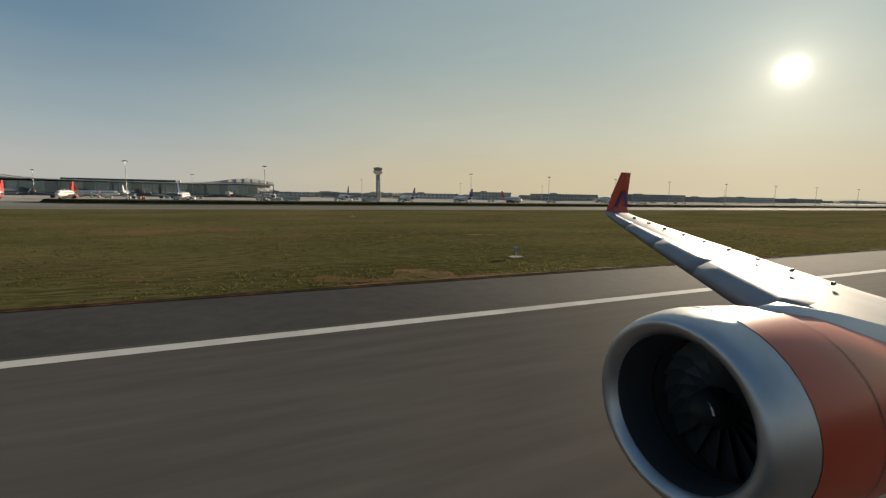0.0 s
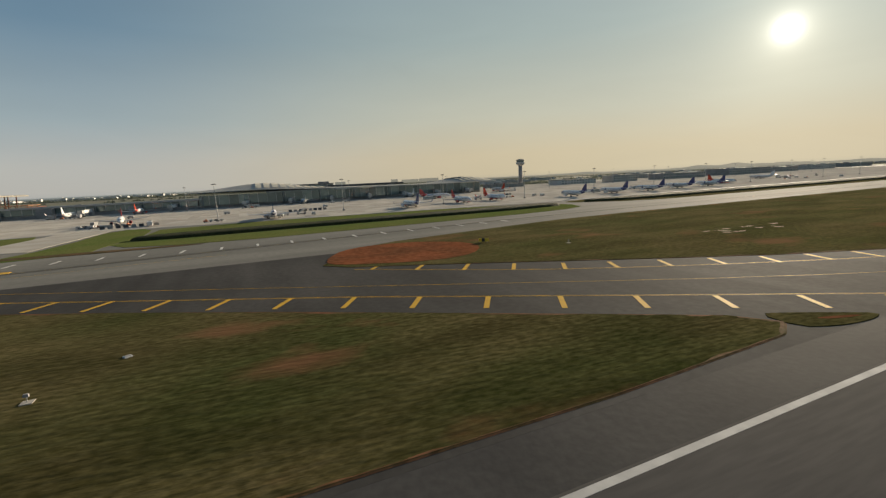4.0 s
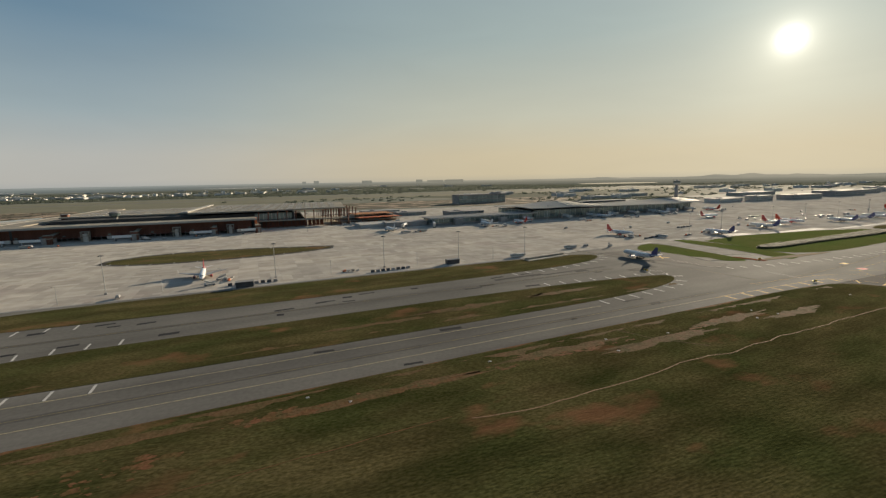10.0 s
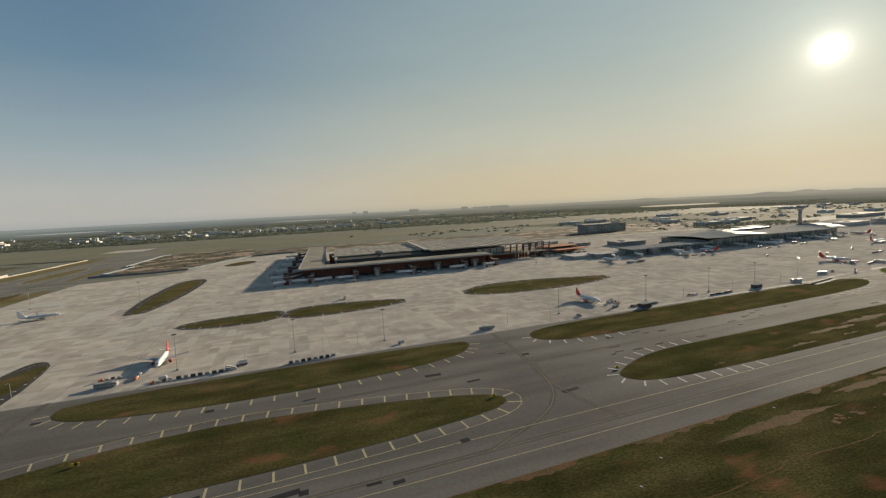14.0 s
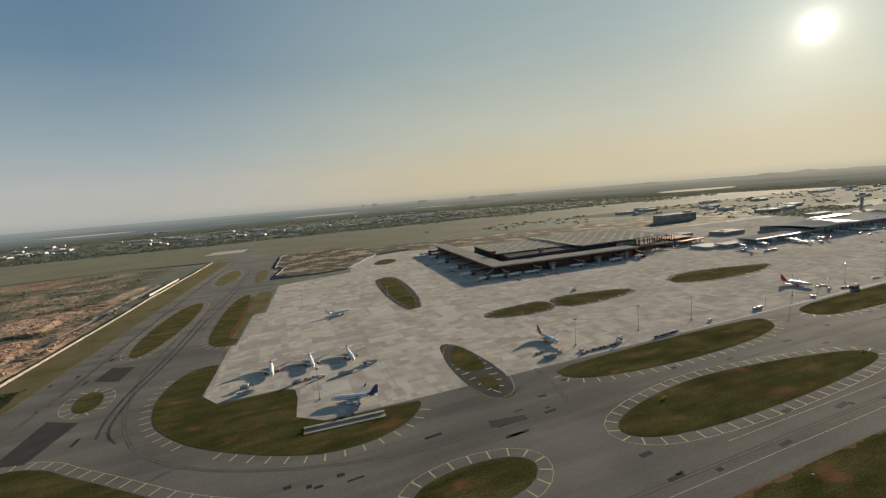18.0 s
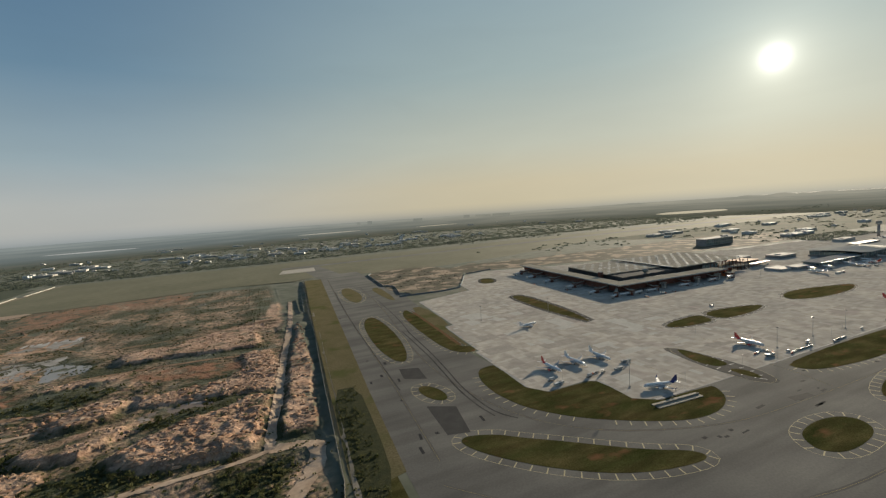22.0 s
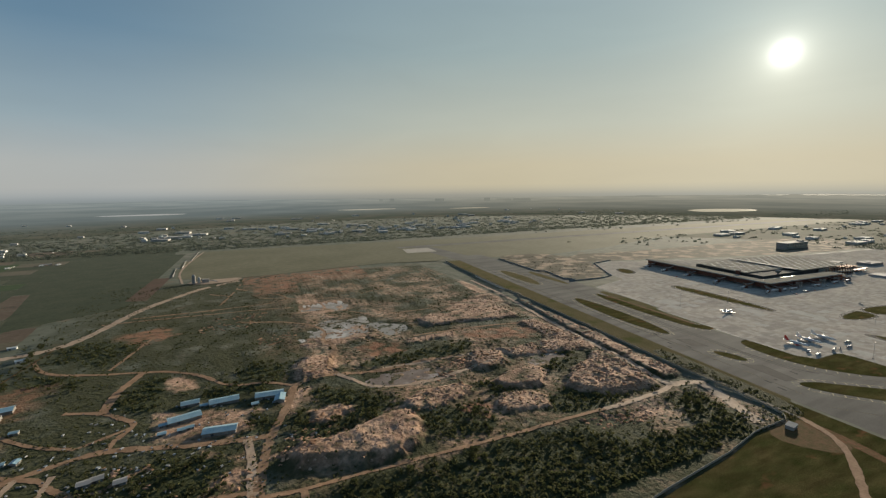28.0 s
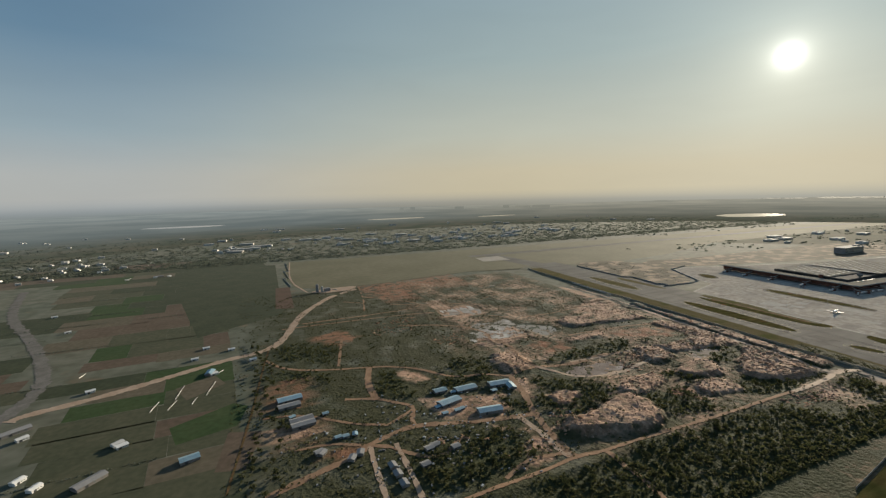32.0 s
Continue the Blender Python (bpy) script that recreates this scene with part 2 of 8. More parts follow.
DRYSOIL = material("dry_soil", (0.150, 0.088, 0.046), 0.95, alt=(0.10, 0.078, 0.034), scale=0.15, fine=(0.7, 0.7, 0.66), fine_scale=0.9, bump=0.05, spec=0.03)
WORN = material("worn_red_soil", (0.185, 0.085, 0.045), 0.95, alt=(0.105, 0.075, 0.030), scale=0.2, fine=(0.7, 0.7, 0.66), fine_scale=0.9, bump=0.05, spec=0.03)
TRACK = material("dirt_track", (0.33, 0.215, 0.135), 0.95, alt=(0.25, 0.155, 0.095), scale=0.05, fine=(0.8, 0.78, 0.76), fine_scale=0.4, spec=0.1)
YELLOW = material("yellow_paint", (0.62, 0.36, 0.035), 0.7, alt=(0.46, 0.28, 0.05), scale=0.6, spec=0.04)
WHITELINE = material("white_paint", (0.52, 0.50, 0.46), 0.8, alt=(0.42, 0.40, 0.37), scale=0.5, spec=0.05)
REDPAINT = material("red_paint", (0.50, 0.055, 0.06), 0.7, alt=(0.40, 0.07, 0.07), scale=0.7, spec=0.04)
HEDGE = material("hedge_grass", (0.030, 0.036, 0.014), 0.95, alt=(0.055, 0.055, 0.02), scale=0.15, fine=(0.5, 0.5, 0.5), fine_scale=1.2, bump=0.2, spec=0.1)
GLASS = material("coated_glass", (0.22, 0.285, 0.275), 0.14, 0.4, alt=(0.26, 0.31, 0.30), scale=0.05, objects=0.3)
ROOFW = material("pale_roof_metal", (0.42, 0.40, 0.355), 0.6, 0.0, alt=(0.37, 0.35, 0.31), scale=0.06, fine=(0.9, 0.9, 0.9), fine_scale=0.5, objects=0.08, spec=0.0)
ROOFG = material("grey_roof", (0.26, 0.255, 0.25), 0.55, alt=(0.33, 0.32, 0.30), scale=0.05, fine=(0.85, 0.85, 0.85), fine_scale=0.4, objects=0.1, spec=0.0)
STEEL = material("galvanised_steel", (0.42, 0.42, 0.42), 0.45, 0.6, alt=(0.34, 0.34, 0.33), scale=0.3)
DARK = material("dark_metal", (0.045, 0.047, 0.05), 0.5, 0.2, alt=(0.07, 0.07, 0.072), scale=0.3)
BRICK = material("terracotta_louvre", (0.150, 0.070, 0.050), 0.8, alt=(0.195, 0.090, 0.062), scale=0.08, fine=(0.75, 0.73, 0.72), fine_scale=0.8, objects=0.12, spec=0.1)
ROOFT = material("sandy_roof_sheet", (0.37, 0.335, 0.27), 0.7, alt=(0.30, 0.27, 0.22), scale=0.04, fine=(0.86, 0.86, 0.86), fine_scale=0.5, spec=0.0)
ORANGE = material("orange_cladding", (0.62, 0.16, 0.045), 0.6, alt=(0.52, 0.14, 0.05), scale=0.2)
WALLC = material("painted_wall", (0.56, 0.53, 0.48), 0.8, alt=(0.46, 0.43, 0.385), scale=0.1, fine=(0.88, 0.88, 0.87), fine_scale=0.6, objects=0.18, spec=0.05)
GREYC = material("grey_concrete", (0.28, 0.265, 0.25), 0.85, alt=(0.35, 0.33, 0.305), scale=0.12, fine=(0.85, 0.85, 0.85), fine_scale=0.7, objects=0.12, spec=0.1)
WALLDRY = material("weathered_boundary_wall", (0.40, 0.355, 0.285), 0.85, alt=(0.31, 0.275, 0.22), scale=0.06, fine=(0.85, 0.85, 0.84), fine_scale=0.6, objects=0.15, spec=0.05)
DULLWALL = material("weathered_plaster", (0.30, 0.275, 0.245), 0.85, alt=(0.22, 0.20, 0.18), scale=0.15, fine=(0.85, 0.85, 0.84), fine_scale=0.8, objects=0.2, spec=0.05)
DARKROOF = material("dark_membrane_roof", (0.075, 0.072, 0.068), 0.9, alt=(0.10, 0.096, 0.09), scale=0.05, fine=(0.85, 0.85, 0.85), fine_scale=0.4, spec=0.02)
SILT = material("grey_silt", (0.36, 0.335, 0.30), 0.85, alt=(0.24, 0.215, 0.18), scale=0.03, fine=(0.8, 0.8, 0.8), fine_scale=0.2, spot=(0.47, 0.44, 0.40), spot_scale=0.02, spot_at=0.52, spec=0.1)
BLUEROOF = material("blue_sheet_roof", (0.20, 0.33, 0.40), 0.6, alt=(0.28, 0.39, 0.44), scale=0.12, fine=(0.85, 0.83, 0.8), fine_scale=0.6, objects=0.15)
# skylight stripe colour with the sun's cream tone put into it
CREAM = material("cream_skylight", (0.60, 0.54, 0.42), 0.6, alt=(0.52, 0.47, 0.37), scale=0.2, spec=0.1)
MUD = material("milky_pond_water", (0.27, 0.225, 0.175), 0.12, alt=(0.32, 0.27, 0.21), scale=0.03)
WORNTAXI = material("dark_exit_asphalt", (0.070, 0.066, 0.060), 0.9, alt=(0.088, 0.082, 0.074), scale=0.03, fine=(0.85, 0.85, 0.85), fine_scale=0.8, bump=0.01, spec=0.02,
                    streak=((0.78, 0.78, 0.78), (1.0, 0.12, 1.0), 0.1))
WEAR = material("tyre_worn_asphalt", (0.096, 0.091, 0.083), 0.9, alt=(0.122, 0.114, 0.103), scale=0.05, fine=(0.85, 0.85, 0.85), fine_scale=0.8, spec=0.02)
WATER = material("muddy_water", (0.09, 0.08, 0.06), 0.06, alt=(0.13, 0.11, 0.08), scale=0.03)
SAND = material("pale_silt", (0.45, 0.34, 0.25), 0.85, alt=(0.36, 0.26, 0.18), scale=0.05, fine=(0.8, 0.8, 0.8), fine_scale=0.3, spec=0.1)
# belt foliage, paler and greyer than LEAF to put haze into its colour
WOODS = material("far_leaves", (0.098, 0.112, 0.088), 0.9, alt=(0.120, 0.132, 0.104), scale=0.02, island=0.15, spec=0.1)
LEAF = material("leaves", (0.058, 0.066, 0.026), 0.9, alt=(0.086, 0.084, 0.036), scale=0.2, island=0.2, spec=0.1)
def leafy(m, share):
    """Lets part of the light through thin leaves."""
    n, l = m.node_tree.nodes, m.node_tree.links
    b, end, thin, mixer = n["Principled BSDF"], n["Material Output"], n.new("ShaderNodeBsdfTranslucent"), n.new("ShaderNodeMixShader")
    l.new(b.inputs["Base Color"].links[0].from_socket, thin.inputs[0])
    mixer.inputs[0].default_value = share
    l.new(b.outputs[0], mixer.inputs[1])
    l.new(thin.outputs[0], mixer.inputs[2])
    l.new(mixer.outputs[0], end.inputs[0])


leafy(WOODS, 0.5)
leafy(LEAF, 0.4)
BARK = material("bark", (0.12, 0.085, 0.06), 0.95, alt=(0.08, 0.06, 0.045), scale=2.0)
BLUEHOARD = material("blue_hoarding", (0.135, 0.165, 0.185), 0.8, alt=(0.18, 0.205, 0.22), scale=0.1, objects=0.1)
WHITE = material("white_aircraft_paint", (0.74, 0.73, 0.71), 0.4, alt=(0.66, 0.65, 0.63), scale=0.4, coat=0.1)
WINGGREY = material("wing_grey", (0.29, 0.30, 0.31), 0.55, 0.0, alt=(0.24, 0.25, 0.26), scale=0.5, spec=0.22)
WINGSKIN = material("wing_skin_paint", (0.25, 0.255, 0.26), 0.55, 0.0, alt=(0.21, 0.215, 0.22), scale=0.5, spec=0.15)
NAVY = material("navy_paint", (0.022, 0.032, 0.13), 0.3, alt=(0.03, 0.04, 0.16), scale=0.4, coat=0.4)
RED = material("red_livery_paint", (0.56, 0.045, 0.04), 0.3, alt=(0.48, 0.05, 0.04), scale=0.4, coat=0.4)
ORANGEP = material("orange_livery_paint", (0.58, 0.058, 0.018), 0.32, alt=(0.50, 0.055, 0.02), scale=0.6, coat=0.12, spec=0.35)
BLACK = material("black_rubber", (0.015, 0.015, 0.016), 0.7, alt=(0.025, 0.025, 0.025), scale=1.0)
PURPLE = material("violet_paint", (0.045, 0.022, 0.16), 0.3, alt=(0.055, 0.03, 0.18), scale=1.0)
CHROME = material("polished_lip", (0.48, 0.47, 0.465), 0.42, 1.0, alt=(0.55, 0.55, 0.56), scale=2.0)
FADED = material("faded_yellow_paint", (0.30, 0.235, 0.10), 0.8, alt=(0.20, 0.165, 0.09), scale=0.2, spec=0.04)
VAN = material("vehicle_paint", (0.46, 0.45, 0.43), 0.5, alt=(0.38, 0.37, 0.35), scale=0.4, objects=0.35, spec=0.1)
SIGNY = material("yellow_sign", (0.75, 0.50, 0.03), 0.5, alt=(0.66, 0.44, 0.03), scale=0.6)


# ---- building tools ----
class Shape:
    """Vertices and faces of one mesh."""

    def __init__(self):
        self.v, self.f = [], []

    def box(self, cx, cy, cz, sx, sy, sz, turn=0.0, top=1.0):
        c, s, k = math.cos(turn), math.sin(turn), len(self.v)
        for z, w in ((-0.5, 1.0), (0.5, top)):
            for x, y in ((-0.5, -0.5), (0.5, -0.5), (0.5, 0.5), (-0.5, 0.5)):
                x, y = x * sx * w, y * sy * w
                self.v.append((cx + c * x - s * y, cy + s * x + c * y, cz + z * sz))
        self.f += [tuple(k + i for i in q) for q in ((0, 3, 2, 1), (4, 5, 6, 7), (0, 1, 5, 4), (1, 2, 6, 5), (2, 3, 7, 6), (3, 0, 4, 7))]
        return self

    def loft(self, rings, caps=True):
        k, n = len(self.v), len(rings[0])
        for r in rings:
            self.v += [tuple(p) for p in r]
        for i in range(len(rings) - 1):
            for j in range(n):
                a, b = k + i * n + j, k + i * n + (j + 1) % n
                self.f.append((a, b, b + n, a + n))
        if caps:
            self.f.append(tuple(k + j for j in reversed(range(n))))
            self.f.append(tuple(k + (len(rings) - 1) * n + j for j in range(n)))
        return self

    def tube(self, a, b, r0, r1=None, n=8):
        a, b = Vector(a), Vector(b)
        q = (b - a).to_track_quat("Z", "Y")
        ring = [(math.cos(6.28319 * j / n), math.sin(6.28319 * j / n)) for j in range(n)]
        return self.loft([[p + q @ Vector((x * r, y * r, 0)) for x, y in ring] for p, r in ((a, r0), (b, r0 if r1 is None else r1))])

    def slab(self, points, z0, z1):
        """A flat-topped block over a plan."""
        k, n = len(self.v), len(points)
        area = sum(points[i - 1][0] * points[i][1] - points[i][0] * points[i - 1][1] for i in range(n))
        pts = points if area > 0 else points[::-1]
        self.v += [(x, y, z0) for x, y in pts] + [(x, y, z1) for x, y in pts]
        self.f.append(tuple(k + n + i for i in range(n)))
        for i in range(n):
            j = (i + 1) % n
            self.f.append((k + i, k + j, k + n + j, k + n + i))
        return self

    def strip(self, points, width, z, shut=False):
        """A flat band along a line of points."""
        pts = [Vector((p[0], p[1])) for p in points]
        n, k = len(pts), len(self.v)
        for i, p in enumerate(pts):
            a = pts[(i - 1) % n] if shut or i else p
            b = pts[(i + 1) % n] if shut or i < n - 1 else p
            d = (b - a).normalized()
            s = Vector((-d.y, d.x)) * width / 2
            zz = z(p.x, p.y) if callable(z) else z
            self.v += [(p.x + s.x, p.y + s.y, zz), (p.x - s.x, p.y - s.y, zz)]
        for i in range(n if shut else n - 1):
            a, b = k + 2 * i, k + 2 * ((i + 1) % n)
            self.f.append((a + 1, b + 1, b, a))
        return self

    def mesh(self, name, mat, smooth=False):
        me = bpy.data.meshes.new(name)
        me.from_pydata(self.v, [], self.f)
        me.materials.append(mat)
        if smooth:
            me.polygons.foreach_set("use_smooth", [True] * len(me.polygons))
        me.update()
        return me


def thing(name, label, category, where=(0, 0, 0), turn=0.0, group="", kind=""):
    ob = new(name)
    ob.matrix_basis = pose(*where, 0, 0, turn)
    return tagged(ob, label, category, group, kind)


def part(name, shape, mat, parent=None, label="", smooth=False, at=None):
    ob = new(name, shape.mesh(name, mat, smooth))
    if parent:
        ob.parent = parent
    if at is not None:
        ob.matrix_basis = at
    if label:
        ob["label"] = label
    return ob


def share(ob, m, parent=None):
    """Another piece on the same mesh."""
    o = bpy.data.objects.new(ob.name, ob.data)
    scene.collection.objects.link(o)
    o.parent = parent or ob.parent
    o.matrix_basis = m
    return o


def soft(points, rounds=2, shut=True):
    """Rounds a plan's corners."""
    for _ in range(rounds):
        out, n = [], len(points)
        for i in range(n if shut else n - 1):
            a, b = points[i], points[(i + 1) % n]
            out += [(0.75 * a[0] + 0.25 * b[0], 0.75 * a[1] + 0.25 * b[1]), (0.25 * a[0] + 0.75 * b[0], 0.25 * a[1] + 0.75 * b[1])]
        points = out if shut else [points[0], *out, points[-1]]
    return points


def along(points, step, shut=False, first=None):
    """Points at even steps on a line, with the direction there."""
    pts = [Vector(p) for p in points]
    if shut:
        pts.append(pts[0])
    out, left = [], step / 2 if first is None else first
    for a, b in zip(pts, pts[1:]):
        d = (b - a).length
        while left < d:
            p = a.lerp(b, left / d)
            out.append((p.x, p.y, math.atan2(b.y - a.y, b.x - a.x)))
            left += step
        left -= d
    return out


def rough(x, y, s, k=0.0):
    return noise.noise((x * s, y * s, k))


def grown(points, d):
    """A plan widened by d all round."""
    n = len(points)
    area = sum(points[i - 1][0] * points[i][1] - points[i][0] * points[i - 1][1] for i in range(n))
    out = []
    for i in range(n):
        a, b, c = Vector(points[i - 1]), Vector(points[i]), Vector(points[(i + 1) % n])
        t = (c - a).normalized() * (1 if area > 0 else -1)
        out.append((b.x + t.y * d, b.y - t.x * d))
    return out


# ---- ground ----
# flat-topped spoil heaps: plan, height, width of the gullied slope, unevenness of the top
MESAS = (([(2292, -478), (2278, -491), (2250, -485), (2228, -485), (2184, -505), (2158, -506), (2155, -479), (2166, -445), (2187, -435), (2211, -439), (2252, -455), (2281, -463)], 10.5, 11, 0.8),
         ([(1933, -483), (1904, -504), (1886, -519), (1849, -533), (1815, -556), (1800, -547), (1808, -501), (1818, -440), (1835, -443), (1867, -439), (1894, -445), (1919, -460)], 6.5, 8, 1.5),
         ([(2014, -537), (1986, -551), (1957, -555), (1937, -545), (1945, -520), (1964, -503), (1987, -509), (2010, -519)], 7.6, 8, 0.5), ([(2012, -613), (1990, -638), (1957, -629), (1964, -591), (1987, -586), (2008, -592)], 5.0, 8, 0.7),
         ([(2043, -485), (2022, -497), (1988, -490), (1979, -472), (1991, -453), (2023, -456), (2043, -465)], 4.4, 7, 0.6), ([(2145, -532), (2122, -552), (2093, -552), (2062, -548), (2060, -528), (2087, -518), (2115, -511), (2139, -510)], 4.6, 7, 0.9),
         ([(2005, -852), (1975, -872), (1945, -861), (1877, -878), (1812, -878), (1806, -790), (1888, -796), (1949, -809), (1998, -809)], 5.2, 8, 0.5), ([(1827, -752), (1795, -754), (1785, -664), (1793, -585), (1807, -580), (1861, -595), (1906, -600), (1931, -607), (1946, -640), (1882, -634), (1840, -645), (1819, -686)], 2.6, 8, 1.3),
         ([(2257, -712), (2238, -738), (2214, -726), (2216, -689), (2232, -664), (2257, -672)], 6.2, 14, 0.6), ([(2258, -559), (2233, -562), (2218, -550), (2242, -534), (2261, -535)], 4.5, 9, 0.6),
         ([(1752, -540), (1760, -445), (1788, -445), (1780, -540), (1772, -610), (1762, -690), (1747, -790), (1736, -900), (1728, -900), (1733, -790), (1742, -650)], 4.5, 4, 1.0),
         ([(2070, -736), (1985, -738), (1975, -752), (2065, -752)], 3.0, 7, 0.7))
# plans of standing water, wet mud and silt
POND_PLANS = {"milky": ([(1942, -1327), (1890, -1395), (1850, -1385), (1890, -1310), (1945, -1288)], [(2098, -882), (2076, -863), (2045, -845), (2049, -815), (2084, -792), (2095, -825), (2099, -851)]),
              "mud": ([(2181, -614), (2156, -630), (2120, -622), (2093, -629), (2070, -610), (2086, -595), (2129, -590), (2171, -598)], [(1928, -579), (1895, -590), (1860, -583), (1875, -569), (1925, -567)]),
              "silt": ([(2251, -828), (2212, -866), (2226, -886), (2185, -936), (2140, -920), (2102, -938), (2104, -892), (2129, -824), (2168, -822), (2187, -819), (2210, -846)],
                       [(2225, -1070), (2176, -1098), (2128, -1092), (2116, -1052), (2133, -1002), (2170, -1030), (2214, -1024)])}
PONDS = [plan for group in POND_PLANS.values() for plan in group]
# plots of bare earth, of red earth and of thicket
BARE = ([(2437, -640), (2301, -596), (2351, -529), (2429, -559)], [(2443, -753), (2414, -753), (2381, -690), (2428, -689)], [(2232, -1052), (2136, -1077), (2110, -1010), (2201, -980)], [(2262, -809), (2195, -874), (2115, -887), (2113, -806), (2197, -777)],
        [(2327, -489), (2342, -429), (2397, -434), (2357, -479)], [(2247, -649), (2297, -609), (2287, -549), (2247, -619)], [(1960, -885), (1800, -1000), (1770, -1180), (1745, -1180), (1760, -900)], [(1890, -372), (1930, -380), (1900, -395), (1850, -395)])
BARE += ([(2220, -1138), (2105, -1112), (2127, -1006), (2227, -1015)], [(2012, -877), (1825, -865), (1857, -801), (2013, -817)], 
         [(2625, -637), (2585, -640), (2566, -599), (2606, -600)], [(2287, -479), (2347, -509), (2397, -549), (2337, -479)])
REDS = ([(2658, -817), (2583, -784), (2592, -670), (2658, -705)], [(2662, -639), (2604, -635), (2605, -571), (2664, -576)], [(2584, -565), (2531, -551), (2544, -515), (2585, -544)], [(2560, -1000), (2478, -1030), (2444, -965), (2501, -915)],
        [(2357, -1323), (2339, -1460), (1970, -1460), (1981, -1356), (2286, -1260)], [(2170, -760), (2123, -771), (2085, -748), (2090, -706), (2146, -700)], [(1969, -745), (1907, -747), (1864, -742), (1823, -718), (1829, -683), (1857, -663), (1909, -682), (1966, -708)], [(2047, -489), (2092, -509), (2097, -479), (2067, -449)])
LUSH = ([(2155, -704), (2076, -698), (2021, -698), (1970, -711), (1967, -676), (2031, -643), (2108, -649), (2185, -660)], [(2154, -492), (2116, -503), (2055, -505), (2059, -448), (2075, -424), (2142, -429)], [(2043, -523), (2014, -522), (1965, -478), (1937, -483), (1894, -442), (1833, -432), (1827, -422), (1879, -419), (1920, -416), (1991, -426), (2020, -446), (2033, -474)],
        [(2048, -561), (2017, -546), (2019, -517), (2048, -531)], [(2276, -646), (2237, -628), (2148, -559), (2150, -526), (2203, -521), (2240, -561)], [(1924, -556), (1892, -574), (1848, -569), (1858, -551), (1896, -534), (1929, -526)], [(1850, -408), (1812, -410), (1782, -408), (1790, -352), (1808, -318), (1846, -325), (1874, -350), (1850, -372)],
        [(2397, -409), (2256, -407), (2092, -411), (1985, -402), (1960, -350), (1840, -345), (1800, -400), (1785, -330), (1830, -308), (1990, -284), (2120, -266), (2300, -250), (2440, -330)], [(2611, -990), (2489, -947), (2524, -829), (2621, -884)], [(2466, -775), (2430, -776), (2432, -637), (2494, -671)], [(2635, -860), (2537, -795), (2539, -743), (2637, -805)])
LUSH += ([(2686, -440), (2664, -640), (2650, -760), (2636, -900), (2622, -900), (2640, -760), (2652, -640), (2668, -440)], [(2336, -765), (2245, -736), (2304, -675), (2354, -693)], [(2277, -699), (2297, -639), (2417, -659), (2377, -689)], [(2517, -509), (2417, -529), (2347, -514), (2347, -439), (2497, -429)], [(2327, -609), (2297, -569), (2307, -529), (2342, -539)],
        [(2237, -569), (2177, -539), (2157, -509), (2287, -489), (2287, -569)], [(1890, -625), (1830, -600), (1840, -570), (1905, -587)])


def depth(x, y, pts, far=40.0):
    """Metres from a plan's edge, positive inside."""
    xs, ys = [p[0] for p in pts], [p[1] for p in pts]
    if x < min(xs) - far or x > max(xs) + far or y < min(ys) - far or y > max(ys) + far:
        return -far
    hit, best = False, far * far
    for i in range(len(pts)):
        (x1, y1), (x2, y2) = pts[i - 1], pts[i]
        if (y1 > y) != (y2 > y) and x < (x2 - x1) * (y - y1) / (y2 - y1) + x1:
            hit = not hit
        dx, dy = x2 - x1, y2 - y1
        k = min(1.0, max(0.0, ((x - x1) * dx + (y - y1) * dy) / (dx * dx + dy * dy)))
        best = min(best, (x - x1 - k * dx) ** 2 + (y - y1 - k * dy) ** 2)
    return math.sqrt(best) * (1 if hit else -1)


def edge_place(x, y, pts):
    """How far along a plan's edge the nearest point of it lies."""
    best, at, run = 1e12, 0.0, 0.0
    for i in range(len(pts)):
        (x1, y1), (x2, y2) = pts[i - 1], pts[i]
        dx, dy = x2 - x1, y2 - y1
        long = math.hypot(dx, dy)
        k = min(1.0, max(0.0, ((x - x1) * dx + (y - y1) * dy) / (long * long)))
        d = (x - x1 - k * dx) ** 2 + (y - y1 - k * dy) ** 2
        if d < best:
            best, at = d, run + k * long
            # round a corner the gullies fan out
            if k in (0.0, 1.0):
                at += 6 * math.atan2(y - y1 - k * dy, x - x1 - k * dx)
        run += long
    return at


def cover(x, y):
    """Shares of bare earth, thicket and red earth at a place."""
    if not (1740 < x < 2690 and -1490 < y < -190):
        return (0, 0, 0)
    w = 9 * rough(x, y, 0.05, 1) + 6 * rough(x, y, 0.13, 6)
    near = [max((depth(x, y, p) + w) / 8 for p in group) for group in (BARE, LUSH, REDS)]
    heap = max((depth(x, y, m[0]) + m[2] + w * 0.6) / 6 for m in MESAS)
    return (min(1, max(0, near[0], heap)), min(1, max(0, near[1])) * (1 - min(1, max(0, heap)) * 0.8), min(1, max(0, near[2])))


def quarry(x, y):
    """How far a place lies inside the dug land."""
    a = min(1.0, max(0.0, (x - (1748 - (y + 310) * -0.085)) / 16))
    b = min(1.0, max(0.0, (-330 - y) / 60)) * min(1.0, max(0.0, (y + 1480) / 60))
    return a * b * min(1.0, max(0.0, (2560 - x) / 160))


